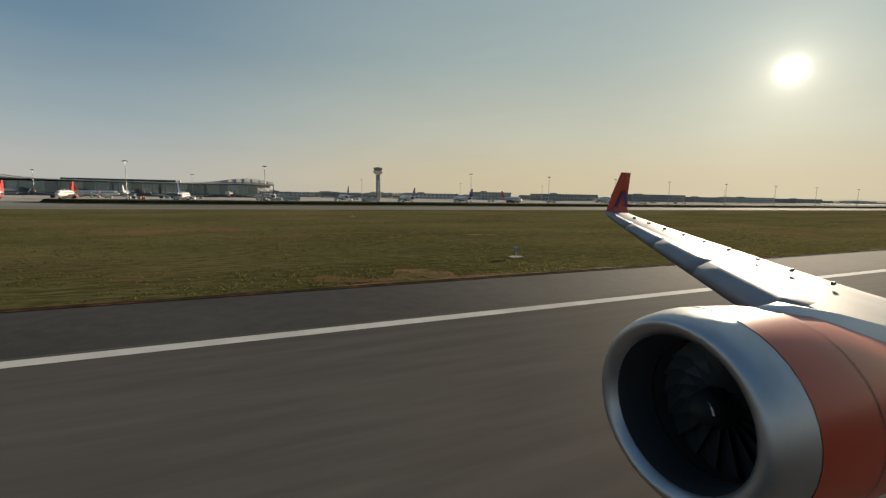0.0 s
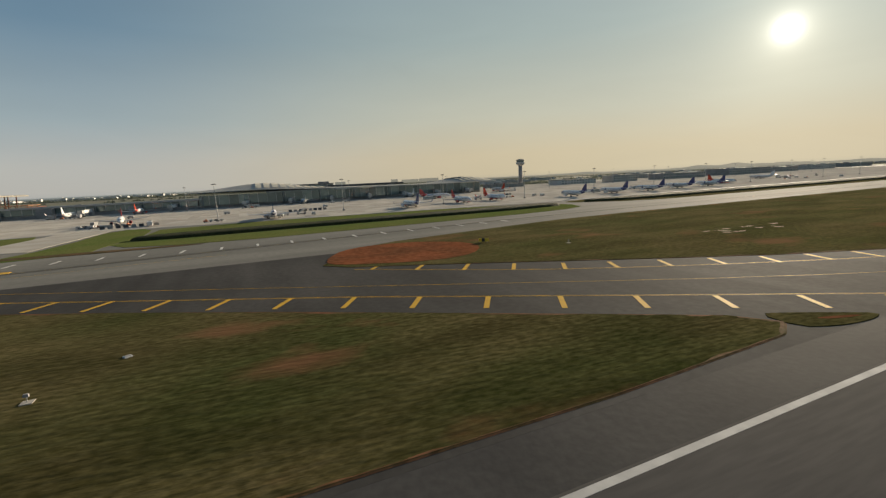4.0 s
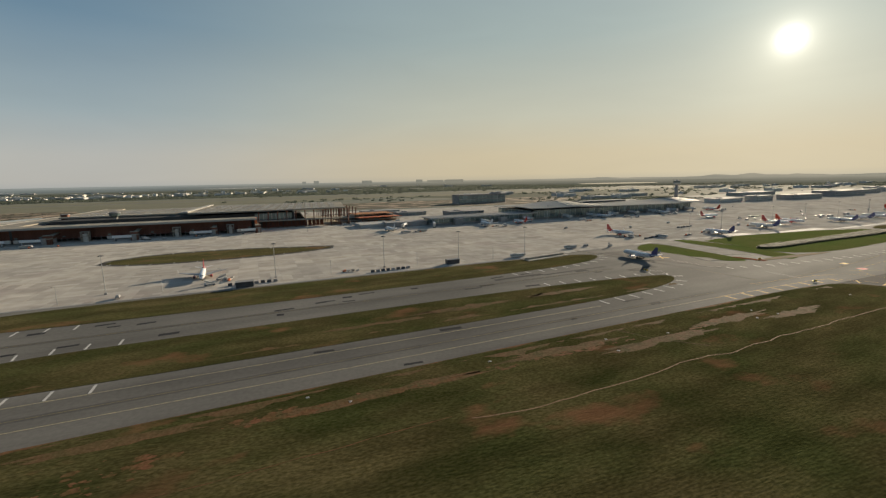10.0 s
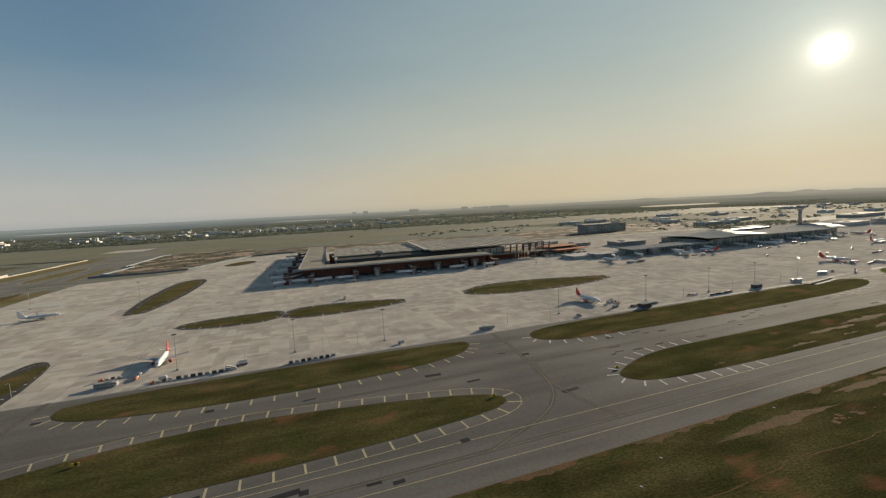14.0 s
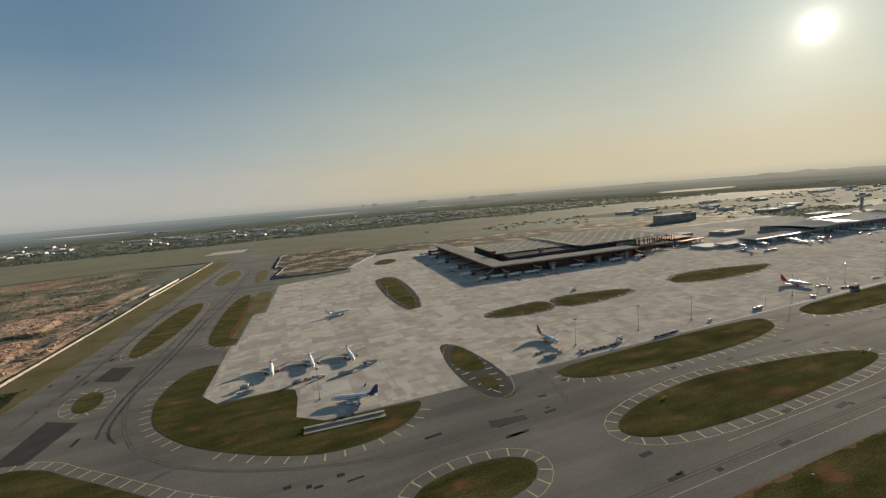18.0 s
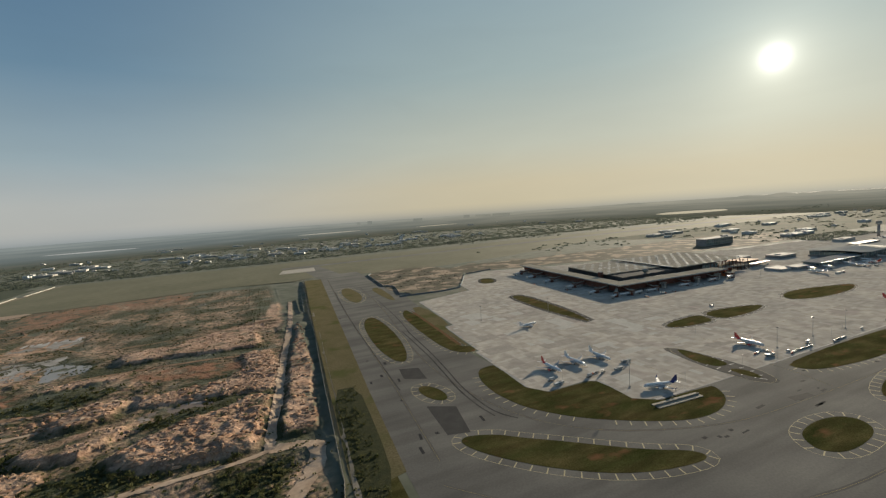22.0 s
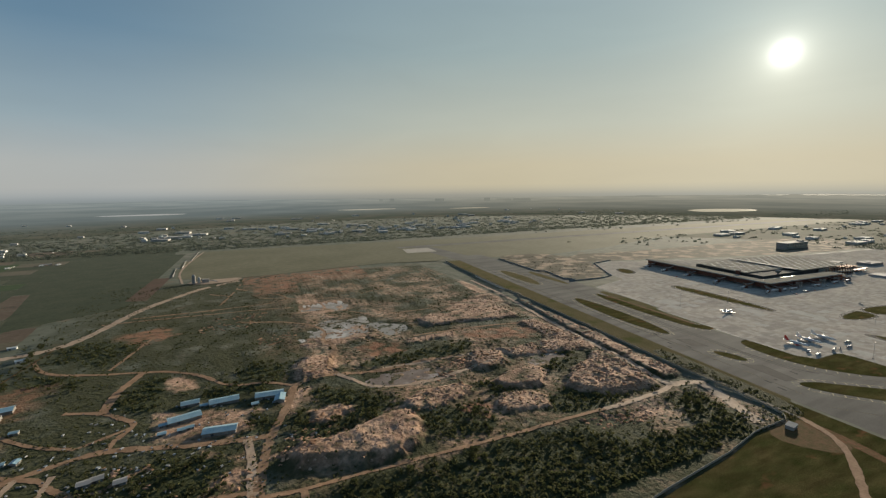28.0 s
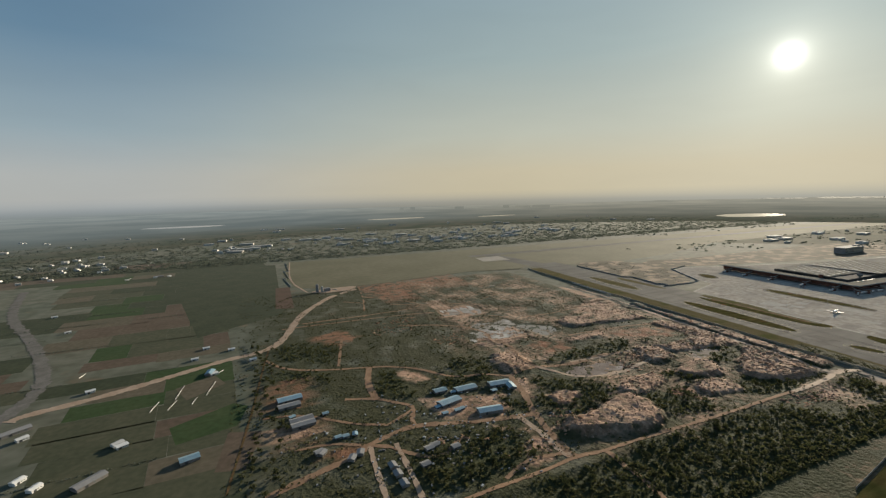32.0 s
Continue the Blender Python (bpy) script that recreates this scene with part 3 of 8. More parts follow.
def relief(x, y):
    q = quarry(x, y)
    if q <= 0:
        return 0.0
    h = -3.0 + 2.4 * rough(x, y, 0.006) + 1.2 * rough(x, y, 0.03, 5)
    worked = min(1.0, max(0.0, rough(x, y, 0.007, 15) * 2.2 + 0.45)) * min(1.0, max(0.0, (2330 - x) / 120))
    h += worked * (1.6 * abs(rough(x, y, 0.045, 2)) * 2 + 1.0 * abs(rough(x, y, 0.13, 9)) * 2)
    for plan, top, slope, uneven in MESAS:
        d = depth(x, y, plan)
        slope *= 1.8
        if d > -slope - 8:
            d += 5 * rough(x, y, 0.035, top) + 2.0 * rough(x, y, 0.1, 4)
            e = min(1.0, max(0.0, (d + slope) / slope))
            # gullies run down the slope, deepest half-way
            s_along = edge_place(x, y, plan) + 3 * rough(x, y, 0.06, 9)
            rill = abs(noise.noise((s_along * 0.085, top, 0.0))) * 1.1 + abs(noise.noise((s_along * 0.21, top, 5.0))) * 0.8
            e = max(0.0, e - rill * 0.85 * 4 * e * (1 - e))
            h += top * 0.78 * e ** 0.85 + min(1.0, e * 1.5) * uneven * (0.9 * abs(rough(x, y, 0.06, 13)) * 2 + 0.9 * rough(x, y, 0.17, 2) + 0.5 * rough(x, y, 0.33, 6))
    for plan in PONDS:
        d = depth(x, y, plan)
        if d > -16:
            k = min(1.0, max(0.0, (d + 16) / 13))
            h = h * (1 - k) + (-4.05 + 0.55 * rough(x, y, 0.05, 8) + 0.4 * rough(x, y, 0.14, 3)) * k
    near_road = min(abs(y + 410), 16) / 16
    return q * h * (0.25 + 0.75 * near_road)


def axis(lo, hi, inner, outer, a, b):
    """Grid lines: fine between a and b, wider outside."""
    out, x = [], a
    while x < b:
        out.append(x)
        x += inner
    x, step = b, inner
    while x < hi:
        out.append(x)
        step = min(outer, step * 1.5)
        x += step
    out.append(hi)
    x, step = a, inner
    while x > lo:
        step = min(outer, step * 1.5)
        x -= step
        out.insert(0, max(x, lo))
    return out


gx, gy = axis(-12000, 14500, 2.6, 900, 1745, 2480), axis(-11600, 4000, 2.6, 900, -1000, -330)
land = Shape()
land.v = [(x, y, relief(x, y)) for y in gy for x in gx]
nx = len(gx)
land.f = [(j * nx + i, j * nx + i + 1, (j + 1) * nx + i + 1, (j + 1) * nx + i) for j in range(len(gy) - 1) for i in range(nx - 1)]
ground = part("ground", land, LAND, smooth=True)
tagged(ground, "flat dry scrub land with dug-over reddish quarry hills", "ground", kind="structure")
# bare earth on the dug slopes, scrub between
n, l = (LAND.node_tree.nodes, LAND.node_tree.links)
shader = n["Principled BSDF"]
green = shader.inputs["Base Color"].links[0].from_socket
earth = n.new("ShaderNodeMix")
earth.data_type = "RGBA"
earth.inputs["A"].default_value, earth.inputs["B"].default_value = (0.56, 0.365, 0.245, 1), (0.245, 0.148, 0.098, 1)
tc = n.new("ShaderNodeTexCoord")


def noisy(s, lo, hi, detail=6.0):
    t, r = n.new("ShaderNodeTexNoise"), n.new("ShaderNodeMapRange")
    t.inputs["Scale"].default_value, t.inputs["Detail"].default_value = s, detail
    l.new(tc.outputs["Object"], t.inputs["Vector"])
    r.inputs[1].default_value, r.inputs[2].default_value = lo, hi
    l.new(t.outputs[0], r.inputs[0])
    return r.outputs[0]


def calc(op, a, b):
    m = n.new("ShaderNodeMath")
    m.operation, m.use_clamp = op, True
    for i, v in enumerate((a, b)):
        if isinstance(v, float):
            m.inputs[i].default_value = v
        else:
            l.new(v, m.inputs[i])
    return m.outputs[0]


l.new(calc("ADD", calc("MULTIPLY", noisy(0.02, 0.4, 0.6), 0.55), calc("MULTIPLY", noisy(0.22, 0.40, 0.62, 8.0), 0.55)), earth.inputs["Factor"])
place = n.new("ShaderNodeSeparateXYZ")
l.new(tc.outputs["Object"], place.inputs[0])
dug = calc("MULTIPLY", noisy(0.012, 0.44, 0.60), noisy(0.13, 0.36, 0.60))


def span(socket, a, b, c, d):
    r1, r2 = n.new("ShaderNodeMapRange"), n.new("ShaderNodeMapRange")
    r1.inputs[1].default_value, r1.inputs[2].default_value = a, b
    r2.inputs[1].default_value, r2.inputs[2].default_value = d, c
    l.new(socket, r1.inputs[0])
    l.new(socket, r2.inputs[0])
    return calc("MULTIPLY", r1.outputs[0], r2.outputs[0])


layer = ground.data.attributes.new("cover", "FLOAT_COLOR", "POINT")
layer.data.foreach_set("color", [c for x, y, z in land.v for c in (*cover(x, y), 1.0)])
attr, shares = n.new("ShaderNodeAttribute"), n.new("ShaderNodeSeparateColor")
attr.attribute_name = "cover"
l.new(attr.outputs["Color"], shares.inputs[0])


def over(fac, below, colour):
    m = n.new("ShaderNodeMix")
    m.data_type = "RGBA"
    l.new(fac, m.inputs["Factor"])
    l.new(below, m.inputs["A"])
    if isinstance(colour, tuple):
        m.inputs["B"].default_value = (*colour, 1)
    else:
        l.new(colour, m.inputs["B"])
    return m.outputs["Result"]


# scrub green, red earth, pale dug earth; each broken up by patches of its own
zone = calc("MULTIPLY", span(place.outputs[0], 1755.0, 1775.0, 2600.0, 2680.0), span(place.outputs[1], -1500.0, -1450.0, -150.0, -100.0))
# stony relief of the dug land
stones = n.new("ShaderNodeBump")
stones.inputs["Distance"].default_value = 0.7
l.new(noisy(0.22, 0.25, 0.75, 8.0), stones.inputs["Height"])
l.new(calc("MULTIPLY", zone, 0.65), stones.inputs["Strength"])
l.new(stones.outputs[0], shader.inputs["Normal"])
top = over(calc("MULTIPLY", zone, noisy(0.02, 0.30, 0.50)), green, (0.048, 0.049, 0.023))
top = over(calc("MULTIPLY", calc("MULTIPLY", dug, calc("MULTIPLY", zone, span(place.outputs[0], 1700.0, 1750.0, 2200.0, 2330.0))), 0.8), top, earth.outputs["Result"])
top = over(calc("MULTIPLY", shares.outputs[1], noisy(0.08, 0.25, 0.45)), top, (0.042, 0.047, 0.020))
top = over(calc("MULTIPLY", shares.outputs[2], noisy(0.045, 0.38, 0.56)), top, (0.235, 0.118, 0.068))
top = over(calc("MULTIPLY", shares.outputs[0], calc("MULTIPLY", noisy(0.11, 0.30, 0.46), noisy(0.035, 0.33, 0.50))), top, earth.outputs["Result"])
l.new(top, shader.inputs["Base Color"])


# the hazy distance: a plain backdrop ring beyond the far town, haze painted into its glow, paler towards the horizon
# and warmer below the sun
HUB = (1300.0, -300.0)
DISTANCE = bpy.data.materials.new("hazy_distance")
DISTANCE.use_nodes = True
n, l = DISTANCE.node_tree.nodes, DISTANCE.node_tree.links
shader, end = n["Principled BSDF"], n["Material Output"]
shader.inputs["Roughness"].default_value, shader.inputs["Specular IOR Level"].default_value = 0.95, 0.0
tc = n.new("ShaderNodeTexCoord")
place = n.new("ShaderNodeSeparateXYZ")
l.new(tc.outputs["Object"], place.inputs[0])


def ranged(socket, a, b, lo=0.0, hi=1.0, kind="SMOOTHSTEP"):
    r = n.new("ShaderNodeMapRange")
    r.interpolation_type = kind
    for i, v in enumerate((a, b, lo, hi)):
        r.inputs[i + 1].default_value = v
    l.new(socket, r.inputs[0])
    return r.outputs[0]


def tint(fac, a, b):
    m = n.new("ShaderNodeMix")
    m.data_type = "RGBA"
    l.new(fac, m.inputs["Factor"])
    for key, v in (("A", a), ("B", b)):
        if isinstance(v, tuple):
            m.inputs[key].default_value = (*v, 1)
        else:
            l.new(v, m.inputs[key])
    return m.outputs["Result"]


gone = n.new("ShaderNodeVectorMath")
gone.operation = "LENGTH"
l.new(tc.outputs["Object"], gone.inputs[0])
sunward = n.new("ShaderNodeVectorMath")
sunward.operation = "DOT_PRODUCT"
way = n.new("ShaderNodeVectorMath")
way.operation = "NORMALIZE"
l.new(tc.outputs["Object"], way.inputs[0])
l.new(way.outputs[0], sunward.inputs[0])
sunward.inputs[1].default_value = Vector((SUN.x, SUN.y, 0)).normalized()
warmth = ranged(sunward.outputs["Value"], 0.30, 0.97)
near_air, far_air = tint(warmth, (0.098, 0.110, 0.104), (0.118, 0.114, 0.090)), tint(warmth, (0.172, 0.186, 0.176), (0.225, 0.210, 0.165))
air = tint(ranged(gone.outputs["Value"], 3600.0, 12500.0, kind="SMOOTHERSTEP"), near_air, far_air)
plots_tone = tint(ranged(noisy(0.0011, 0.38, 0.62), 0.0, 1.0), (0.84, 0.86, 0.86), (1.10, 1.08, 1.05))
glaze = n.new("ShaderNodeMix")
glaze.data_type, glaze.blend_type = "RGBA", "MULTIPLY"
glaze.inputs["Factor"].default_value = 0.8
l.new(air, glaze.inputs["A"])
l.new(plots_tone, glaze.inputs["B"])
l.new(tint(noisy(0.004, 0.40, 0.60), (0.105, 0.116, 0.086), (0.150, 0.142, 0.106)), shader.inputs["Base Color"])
# the ring emits its own haze, which takes over with distance
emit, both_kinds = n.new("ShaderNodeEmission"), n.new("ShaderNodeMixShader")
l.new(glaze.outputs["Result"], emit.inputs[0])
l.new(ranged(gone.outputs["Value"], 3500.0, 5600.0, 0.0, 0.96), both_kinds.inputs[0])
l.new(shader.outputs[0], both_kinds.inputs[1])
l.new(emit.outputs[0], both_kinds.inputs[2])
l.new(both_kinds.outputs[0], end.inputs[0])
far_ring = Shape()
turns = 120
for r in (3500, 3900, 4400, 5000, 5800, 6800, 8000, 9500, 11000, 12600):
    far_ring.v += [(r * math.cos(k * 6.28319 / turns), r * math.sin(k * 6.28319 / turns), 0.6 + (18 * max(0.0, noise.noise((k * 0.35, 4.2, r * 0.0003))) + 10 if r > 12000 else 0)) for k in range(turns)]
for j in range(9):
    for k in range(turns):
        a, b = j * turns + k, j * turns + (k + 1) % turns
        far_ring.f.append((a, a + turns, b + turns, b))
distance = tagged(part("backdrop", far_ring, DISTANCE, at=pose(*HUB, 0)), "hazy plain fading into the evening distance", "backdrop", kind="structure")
# low hills on the skyline, in the same glowing haze colour
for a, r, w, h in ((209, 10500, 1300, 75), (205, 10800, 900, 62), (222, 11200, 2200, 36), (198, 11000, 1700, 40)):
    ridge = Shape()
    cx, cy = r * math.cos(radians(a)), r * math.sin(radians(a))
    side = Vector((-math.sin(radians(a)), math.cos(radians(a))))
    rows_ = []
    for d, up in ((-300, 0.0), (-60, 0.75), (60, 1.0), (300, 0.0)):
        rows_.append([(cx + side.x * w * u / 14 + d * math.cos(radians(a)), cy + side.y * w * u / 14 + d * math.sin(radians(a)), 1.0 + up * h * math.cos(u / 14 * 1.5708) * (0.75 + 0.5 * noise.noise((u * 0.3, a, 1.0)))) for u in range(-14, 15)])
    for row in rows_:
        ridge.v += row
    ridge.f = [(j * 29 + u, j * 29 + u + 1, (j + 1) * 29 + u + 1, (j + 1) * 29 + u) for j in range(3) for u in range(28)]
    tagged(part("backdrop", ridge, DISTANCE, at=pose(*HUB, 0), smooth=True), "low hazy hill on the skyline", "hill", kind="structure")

# faint blocks of flats on the skyline, haze put into their glow
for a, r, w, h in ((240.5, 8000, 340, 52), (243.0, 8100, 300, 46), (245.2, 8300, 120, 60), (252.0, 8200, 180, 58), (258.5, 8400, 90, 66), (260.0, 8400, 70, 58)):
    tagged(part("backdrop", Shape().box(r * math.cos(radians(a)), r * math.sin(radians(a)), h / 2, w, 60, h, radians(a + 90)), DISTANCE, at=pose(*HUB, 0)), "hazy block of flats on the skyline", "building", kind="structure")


def sheet(name, points, z, mat, label, category, rounds=2, thick=0.25):
    s = Shape().slab(soft(points, rounds) if rounds else points, z - thick, z)
    return tagged(part(name, s, mat), label, category, kind="structure")


# paved airfield and the runway
airfield = sheet("taxiway", [(-3600, -28), (1690, -28), (1712, -200), (1709, -330), (1696, -494), (1608, -1460), (1560, -1560), (1470, -1560), (1478, -1000), (1500, -800),
                             (1540, -540), (1520, -340), (-3600, -330)], 0.05, ASPHALT, "grey asphalt taxiways with yellow markings and dark patches", "taxiway", 0)
runway = sheet("runway", [(-3600, -31.4), (1720, -31.4), (1720, 30), (-3600, 30)], 0.06, SHOULDER, "asphalt runway with broad dark shoulders", "runway", 0)
part("runway_surface", Shape().slab([(-3600, -23.2), (1700, -23.2), (1700, 23.2), (-3600, 23.2)], 0.0, 0.075), RUNWAY, runway)
second = sheet("runway", [(-3600, -1935), (1700, -1935), (1700, -1880), (-3600, -1880)], 0.06, ASPHALT, "far second runway across dry grass", "runway", 0)
sheet("field", [(-3600, -2060), (1000, -2120), (2500, -2190), (2553, -1880), (2528, -1562), (2425, -1502), (2300, -1490), (1900, -1545), (1690, -1500), (1590, -1560), (1350, -1420), (900, -1480), (300, -1660), (-3600, -1760)], 0.03,
                 material("dry_airfield_grass", (0.122, 0.113, 0.066), 0.95, alt=(0.150, 0.134, 0.082), scale=0.006, fine=(0.82, 0.84, 0.8), fine_scale=0.05, spec=0.1, grazing_sheen=(0.07, 0.2, (0.78, 0.84, 0.80))),
                 "pale dry grass field round the second runway", "field", 0)
sheet("pavement", [(1590, -1720), (1720, -1735), (1700, -1850), (1580, -1850)], 0.09, CONCRETE, "pale concrete pad at the runway end", "pavement", 0)
sheet("taxiway", [(1520, -1450), (1610, -1450), (1640, -1900), (1560, -1900)], 0.08, ASPHALT, "asphalt taxiway to the second runway", "taxiway", 0)

sheet("taxiway", [(90, -30.3), (96, -60), (250, -125), (300, -141), (400, -141), (480, -141), (482, -30.3)], 0.064, WORNTAXI, "dark asphalt of the runway exits", "taxiway", 0, 0.1)

# apron: concrete panels with uneven tone over a darker bed
APRON = [(-1700, -288), (110, -288), (372, -322), (528, -318), (560, -312), (1381, -314), (1473, -317), (1468, -381), (1476, -389), (1543, -389), (1532, -546), (1526, -548), (1514, -689), (1497, -694),
         (1477, -912), (1330, -955), (1292, -1150), (1150, -1200), (600, -1000), (-1700, -760)]
apron = sheet("apron", APRON, 0.08, GREYC, "pale weathered concrete apron made of large slabs", "apron", 0)


def inside(x, y, pts):
    hit = False
    for i in range(len(pts)):
        (x1, y1), (x2, y2) = pts[i - 1], pts[i]
        if (y1 > y) != (y2 > y) and x < (x2 - x1) * (y - y1) / (y2 - y1) + x1:
            hit = not hit
    return hit


panels = Shape()
for i in range(-95, 104):
    for j in range(0, 62):
        x, y = i * 15.0, -295 - j * 15.0
        w = 15.0
        corners = [(x, y), (x + w - 0.12, y), (x + w - 0.12, y - w + 0.12), (x, y - w + 0.12)]
        hits = [inside(cx, cy, APRON) for cx, cy in corners]
        if all(hits):
            cut = (i * 7 + j * 13 + (i * j) % 5) % 4
            if x < 250 or cut == 0:
                panels.slab(corners, 0.05, 0.11)
            elif cut == 1:
                for k in (0, 7.5):
                    panels.slab([(x, y - k), (x + w - 0.12, y - k), (x + w - 0.12, y - k - 7.4), (x, y - k - 7.4)], 0.05, 0.11)
            elif cut == 2:
                for k in (0, 7.5):
                    panels.slab([(x + k, y), (x + k + 7.4, y), (x + k + 7.4, y - w + 0.12), (x + k, y - w + 0.12)], 0.05, 0.11)
            else:
                for k in (0, 5, 10):
                    panels.slab([(x, y - k), (x + w - 0.12, y - k), (x + w - 0.12, y - k - 4.9), (x, y - k - 4.9)], 0.05, 0.11)
        elif any(hits) and x > 300:
            for ii in range(3):
                for jj in range(3):
                    c2 = [(x + ii * 5 + a, y - jj * 5 - b) for a, b in ((0, 0), (4.9, 0), (4.9, 4.9), (0, 4.9))]
                    if all(inside(cx, cy, APRON) for cx, cy in c2):
                        panels.slab(c2, 0.05, 0.11)
slabs = part("slab", panels, CONCRETE, apron)
slabs["kind"] = "stuff"

# renewed and stained slabs
tone = random.Random(21)
for k in range(96):
    x, y = 1185 + 7.5 * tone.randrange(0, 46), -905 + 7.5 * tone.randrange(0, 76)
    w, d = 7.5 * tone.choice((1, 1, 2, 3, 4)), 7.5 * tone.choice((1, 1, 2, 2, 3))
    if all(inside(cx, cy, APRON) for cx, cy in ((x, y), (x + w, y), (x + w, y + d), (x, y + d))):
        part("slab_patch", Shape().slab([(x, y), (x + w - 0.15, y), (x + w - 0.15, y + d - 0.15), (x, y + d - 0.15)], 0.06, 0.116 + 0.0003 * k), NEWCONC if k % 3 else STAINED, apron)
for k, (x, y, w, d) in enumerate(((1418, -742, 40, 44), (1478, -548, 45, 26), (1452, -700, 22, 30), (1385, -520, 60, 22), (1330, -620, 30, 45), (1425, -470, 90, 16), (1260, -560, 24, 60))):
    part("slab_patch", Shape().slab([(x, y), (x + w, y), (x + w, y + d), (x, y + d)], 0.06, 0.118 + 0.0004 * k), NEWCONC if k % 2 == 0 else STAINED, apron)

# grass between the pavements
W_ISLE = [(306, -118), (300, -130), (288, -151), (229, -163), (172, -173), (24, -171), (-400, -171), (-3500, -171), (-3500, -31), (-68, -31), (100, -31), (128, -37), (194, -58), (234, -79), (274, -102)]
FRESH = material("watered_lawn", (0.088, 0.120, 0.030), 0.95, alt=(0.118, 0.125, 0.040), scale=0.04, fine=(0.72, 0.74, 0.68), fine_scale=0.8, bump=0.06, spec=0.0, grazing_sheen=(0.04, 0.22, (0.75, 0.78, 0.40)))
ISLES = {
    "west": (W_ISLE, 1), "wedge": ([(252, -37), (277, -54), (330, -89), (388, -122), (402, -122), (405, -98), (406, -74), (402, -52), (392, -38), (372, -31.5), (262, -31.5)], 1),
    "long": ([(470, -31.5), (462, -50), (456, -75), (453, -103), (455, -120), (462, -135), (480, -144), (560, -146), (1000, -139), (1360, -140), (1470, -150), (1560, -120), (1600, -31.5)], 1),
    "ab": ([(541, -203), (560, -190), (610, -181), (700, -179), (880, -180), (945, -184), (958, -196), (950, -206), (910, -222), (840, -222), (640, -222), (550, -212)], 2),
    "strip": ([(524, -296), (545, -276), (600, -266), (760, -263), (930, -267), (958, -276), (963, -290), (952, -303), (900, -309), (560, -309)], 2),
    "ab_east": ([(1027, -200), (1050, -190), (1160, -183), (1260, -187), (1290, -205), (1268, -225), (1190, -240), (1110, -230), (1040, -214)], 2),
    "strip_east": ([(1010, -293), (1030, -275), (1090, -265), (1170, -264), (1245, -274), (1268, -289), (1262, -309), (1015, -309)], 2)}
ISLES |= {
    "bay": ([(1345, -205), (1354, -217), (1373, -221), (1390, -221), (1409, -217), (1419, -209), (1426, -196), (1410, -184), (1360, -188)], 2),
    "corner": ([(1535, -487), (1545, -489), (1562, -484), (1574, -456), (1578, -422), (1575, -394), (1569, -371), (1555, -347), (1536, -324), (1514, -306), (1488, -288), (1462, -275), (1445, -272), (1424, -273),
                (1403, -281), (1390, -292), (1381, -306), (1383, -312), (1471, -315), (1466, -381), (1476, -387), (1545, -387)], 1),
    "bend": ([(1655, -345), (1646, -354), (1620, -342), (1608, -329), (1580, -305), (1555, -282), (1530, -260), (1498, -240), (1503, -227), (1560, -240), (1605, -272), (1642, -316)], 2),
    "round": ([(1635 + 11 * math.cos(a * 0.5236) - 4 * math.sin(a * 0.5236), -453 + 24 * math.sin(a * 0.5236)) for a in range(12)], 1)}
ISLES |= {
    "lens": ([(1632, -566), (1640, -580), (1645, -640), (1638, -740), (1625, -815), (1604, -852), (1594, -815), (1597, -697), (1611, -609), (1624, -570)], 2),
    "lens_west": ([(1527, -549), (1547, -551), (1561, -580), (1560, -670), (1552, -795), (1536, -850), (1522, -858), (1531, -688), (1539, -589), (1533, -578), (1525, -573)], 1),
    "lens_inner": ([(1516, -866), (1485, -868), (1498, -703), (1516, -692), (1525, -578), (1531, -580), (1526, -683)], 1),
    "lens_far": ([(1602, -1016), (1606, -1110), (1591, -1215), (1570, -1232), (1560, -1150), (1565, -1066), (1588, -1000)], 2),
    "far": ([(1522, -1163), (1495, -1174), (1507, -982), (1521, -967), (1526, -1061)], 1)}
ISLES |= {
    "verge": ([(1708, -330), (1695, -494), (1607, -1470), (1657, -1478), (1701, -965), (1734, -540), (1751, -318)], 0),
    "green_block": ([(379, -232), (372, -258), (376, -318), (397, -325), (400, -240), (412, -200), (380, -206)], 1),
    "green_side": ([(434, -242), (426, -320), (455, -314), (477, -294), (466, -282), (462, -225), (440, -210)], 1),
    "hedge_side": ([(380, -222), (340, -205), (250, -208), (150, -213), (112, -232), (118, -286), (370, -318), (372, -258)], 1),
    "far_west": ([(100, -262), (60, -232), (-10, -229), (-200, -229), (-3000, -229), (-3000, -284), (60, -284), (98, -274)], 1)}
field = {}
for key, (pts, rounds) in ISLES.items():
    field[key] = soft(pts, rounds) if rounds else pts
    sheet("lawn", field[key], 0.16, VERGE if key in ("verge", "far", "lens_far", "lens_inner") else FRESH if key in ("green_block", "green_side", "hedge_side") else GRASS, "dry olive grass verge" if key == "verge" else "mown airfield grass with bare red earth patches", "lawn", 0)
sheet("soil", [(1522, -852), (1532, -688), (1539, -588), (1532, -583), (1526, -683), (1516, -803)], 0.15, WORN, "strip of bare red earth between two lawns", "soil", 1, 0.1)
sheet("soil", soft([(300, -118), (304, -127), (292, -150), (266, -148), (250, -128), (268, -106)], 2), 0.20, SOIL, "bare red earth at the edge of the grass", "soil", 0, 0.1)
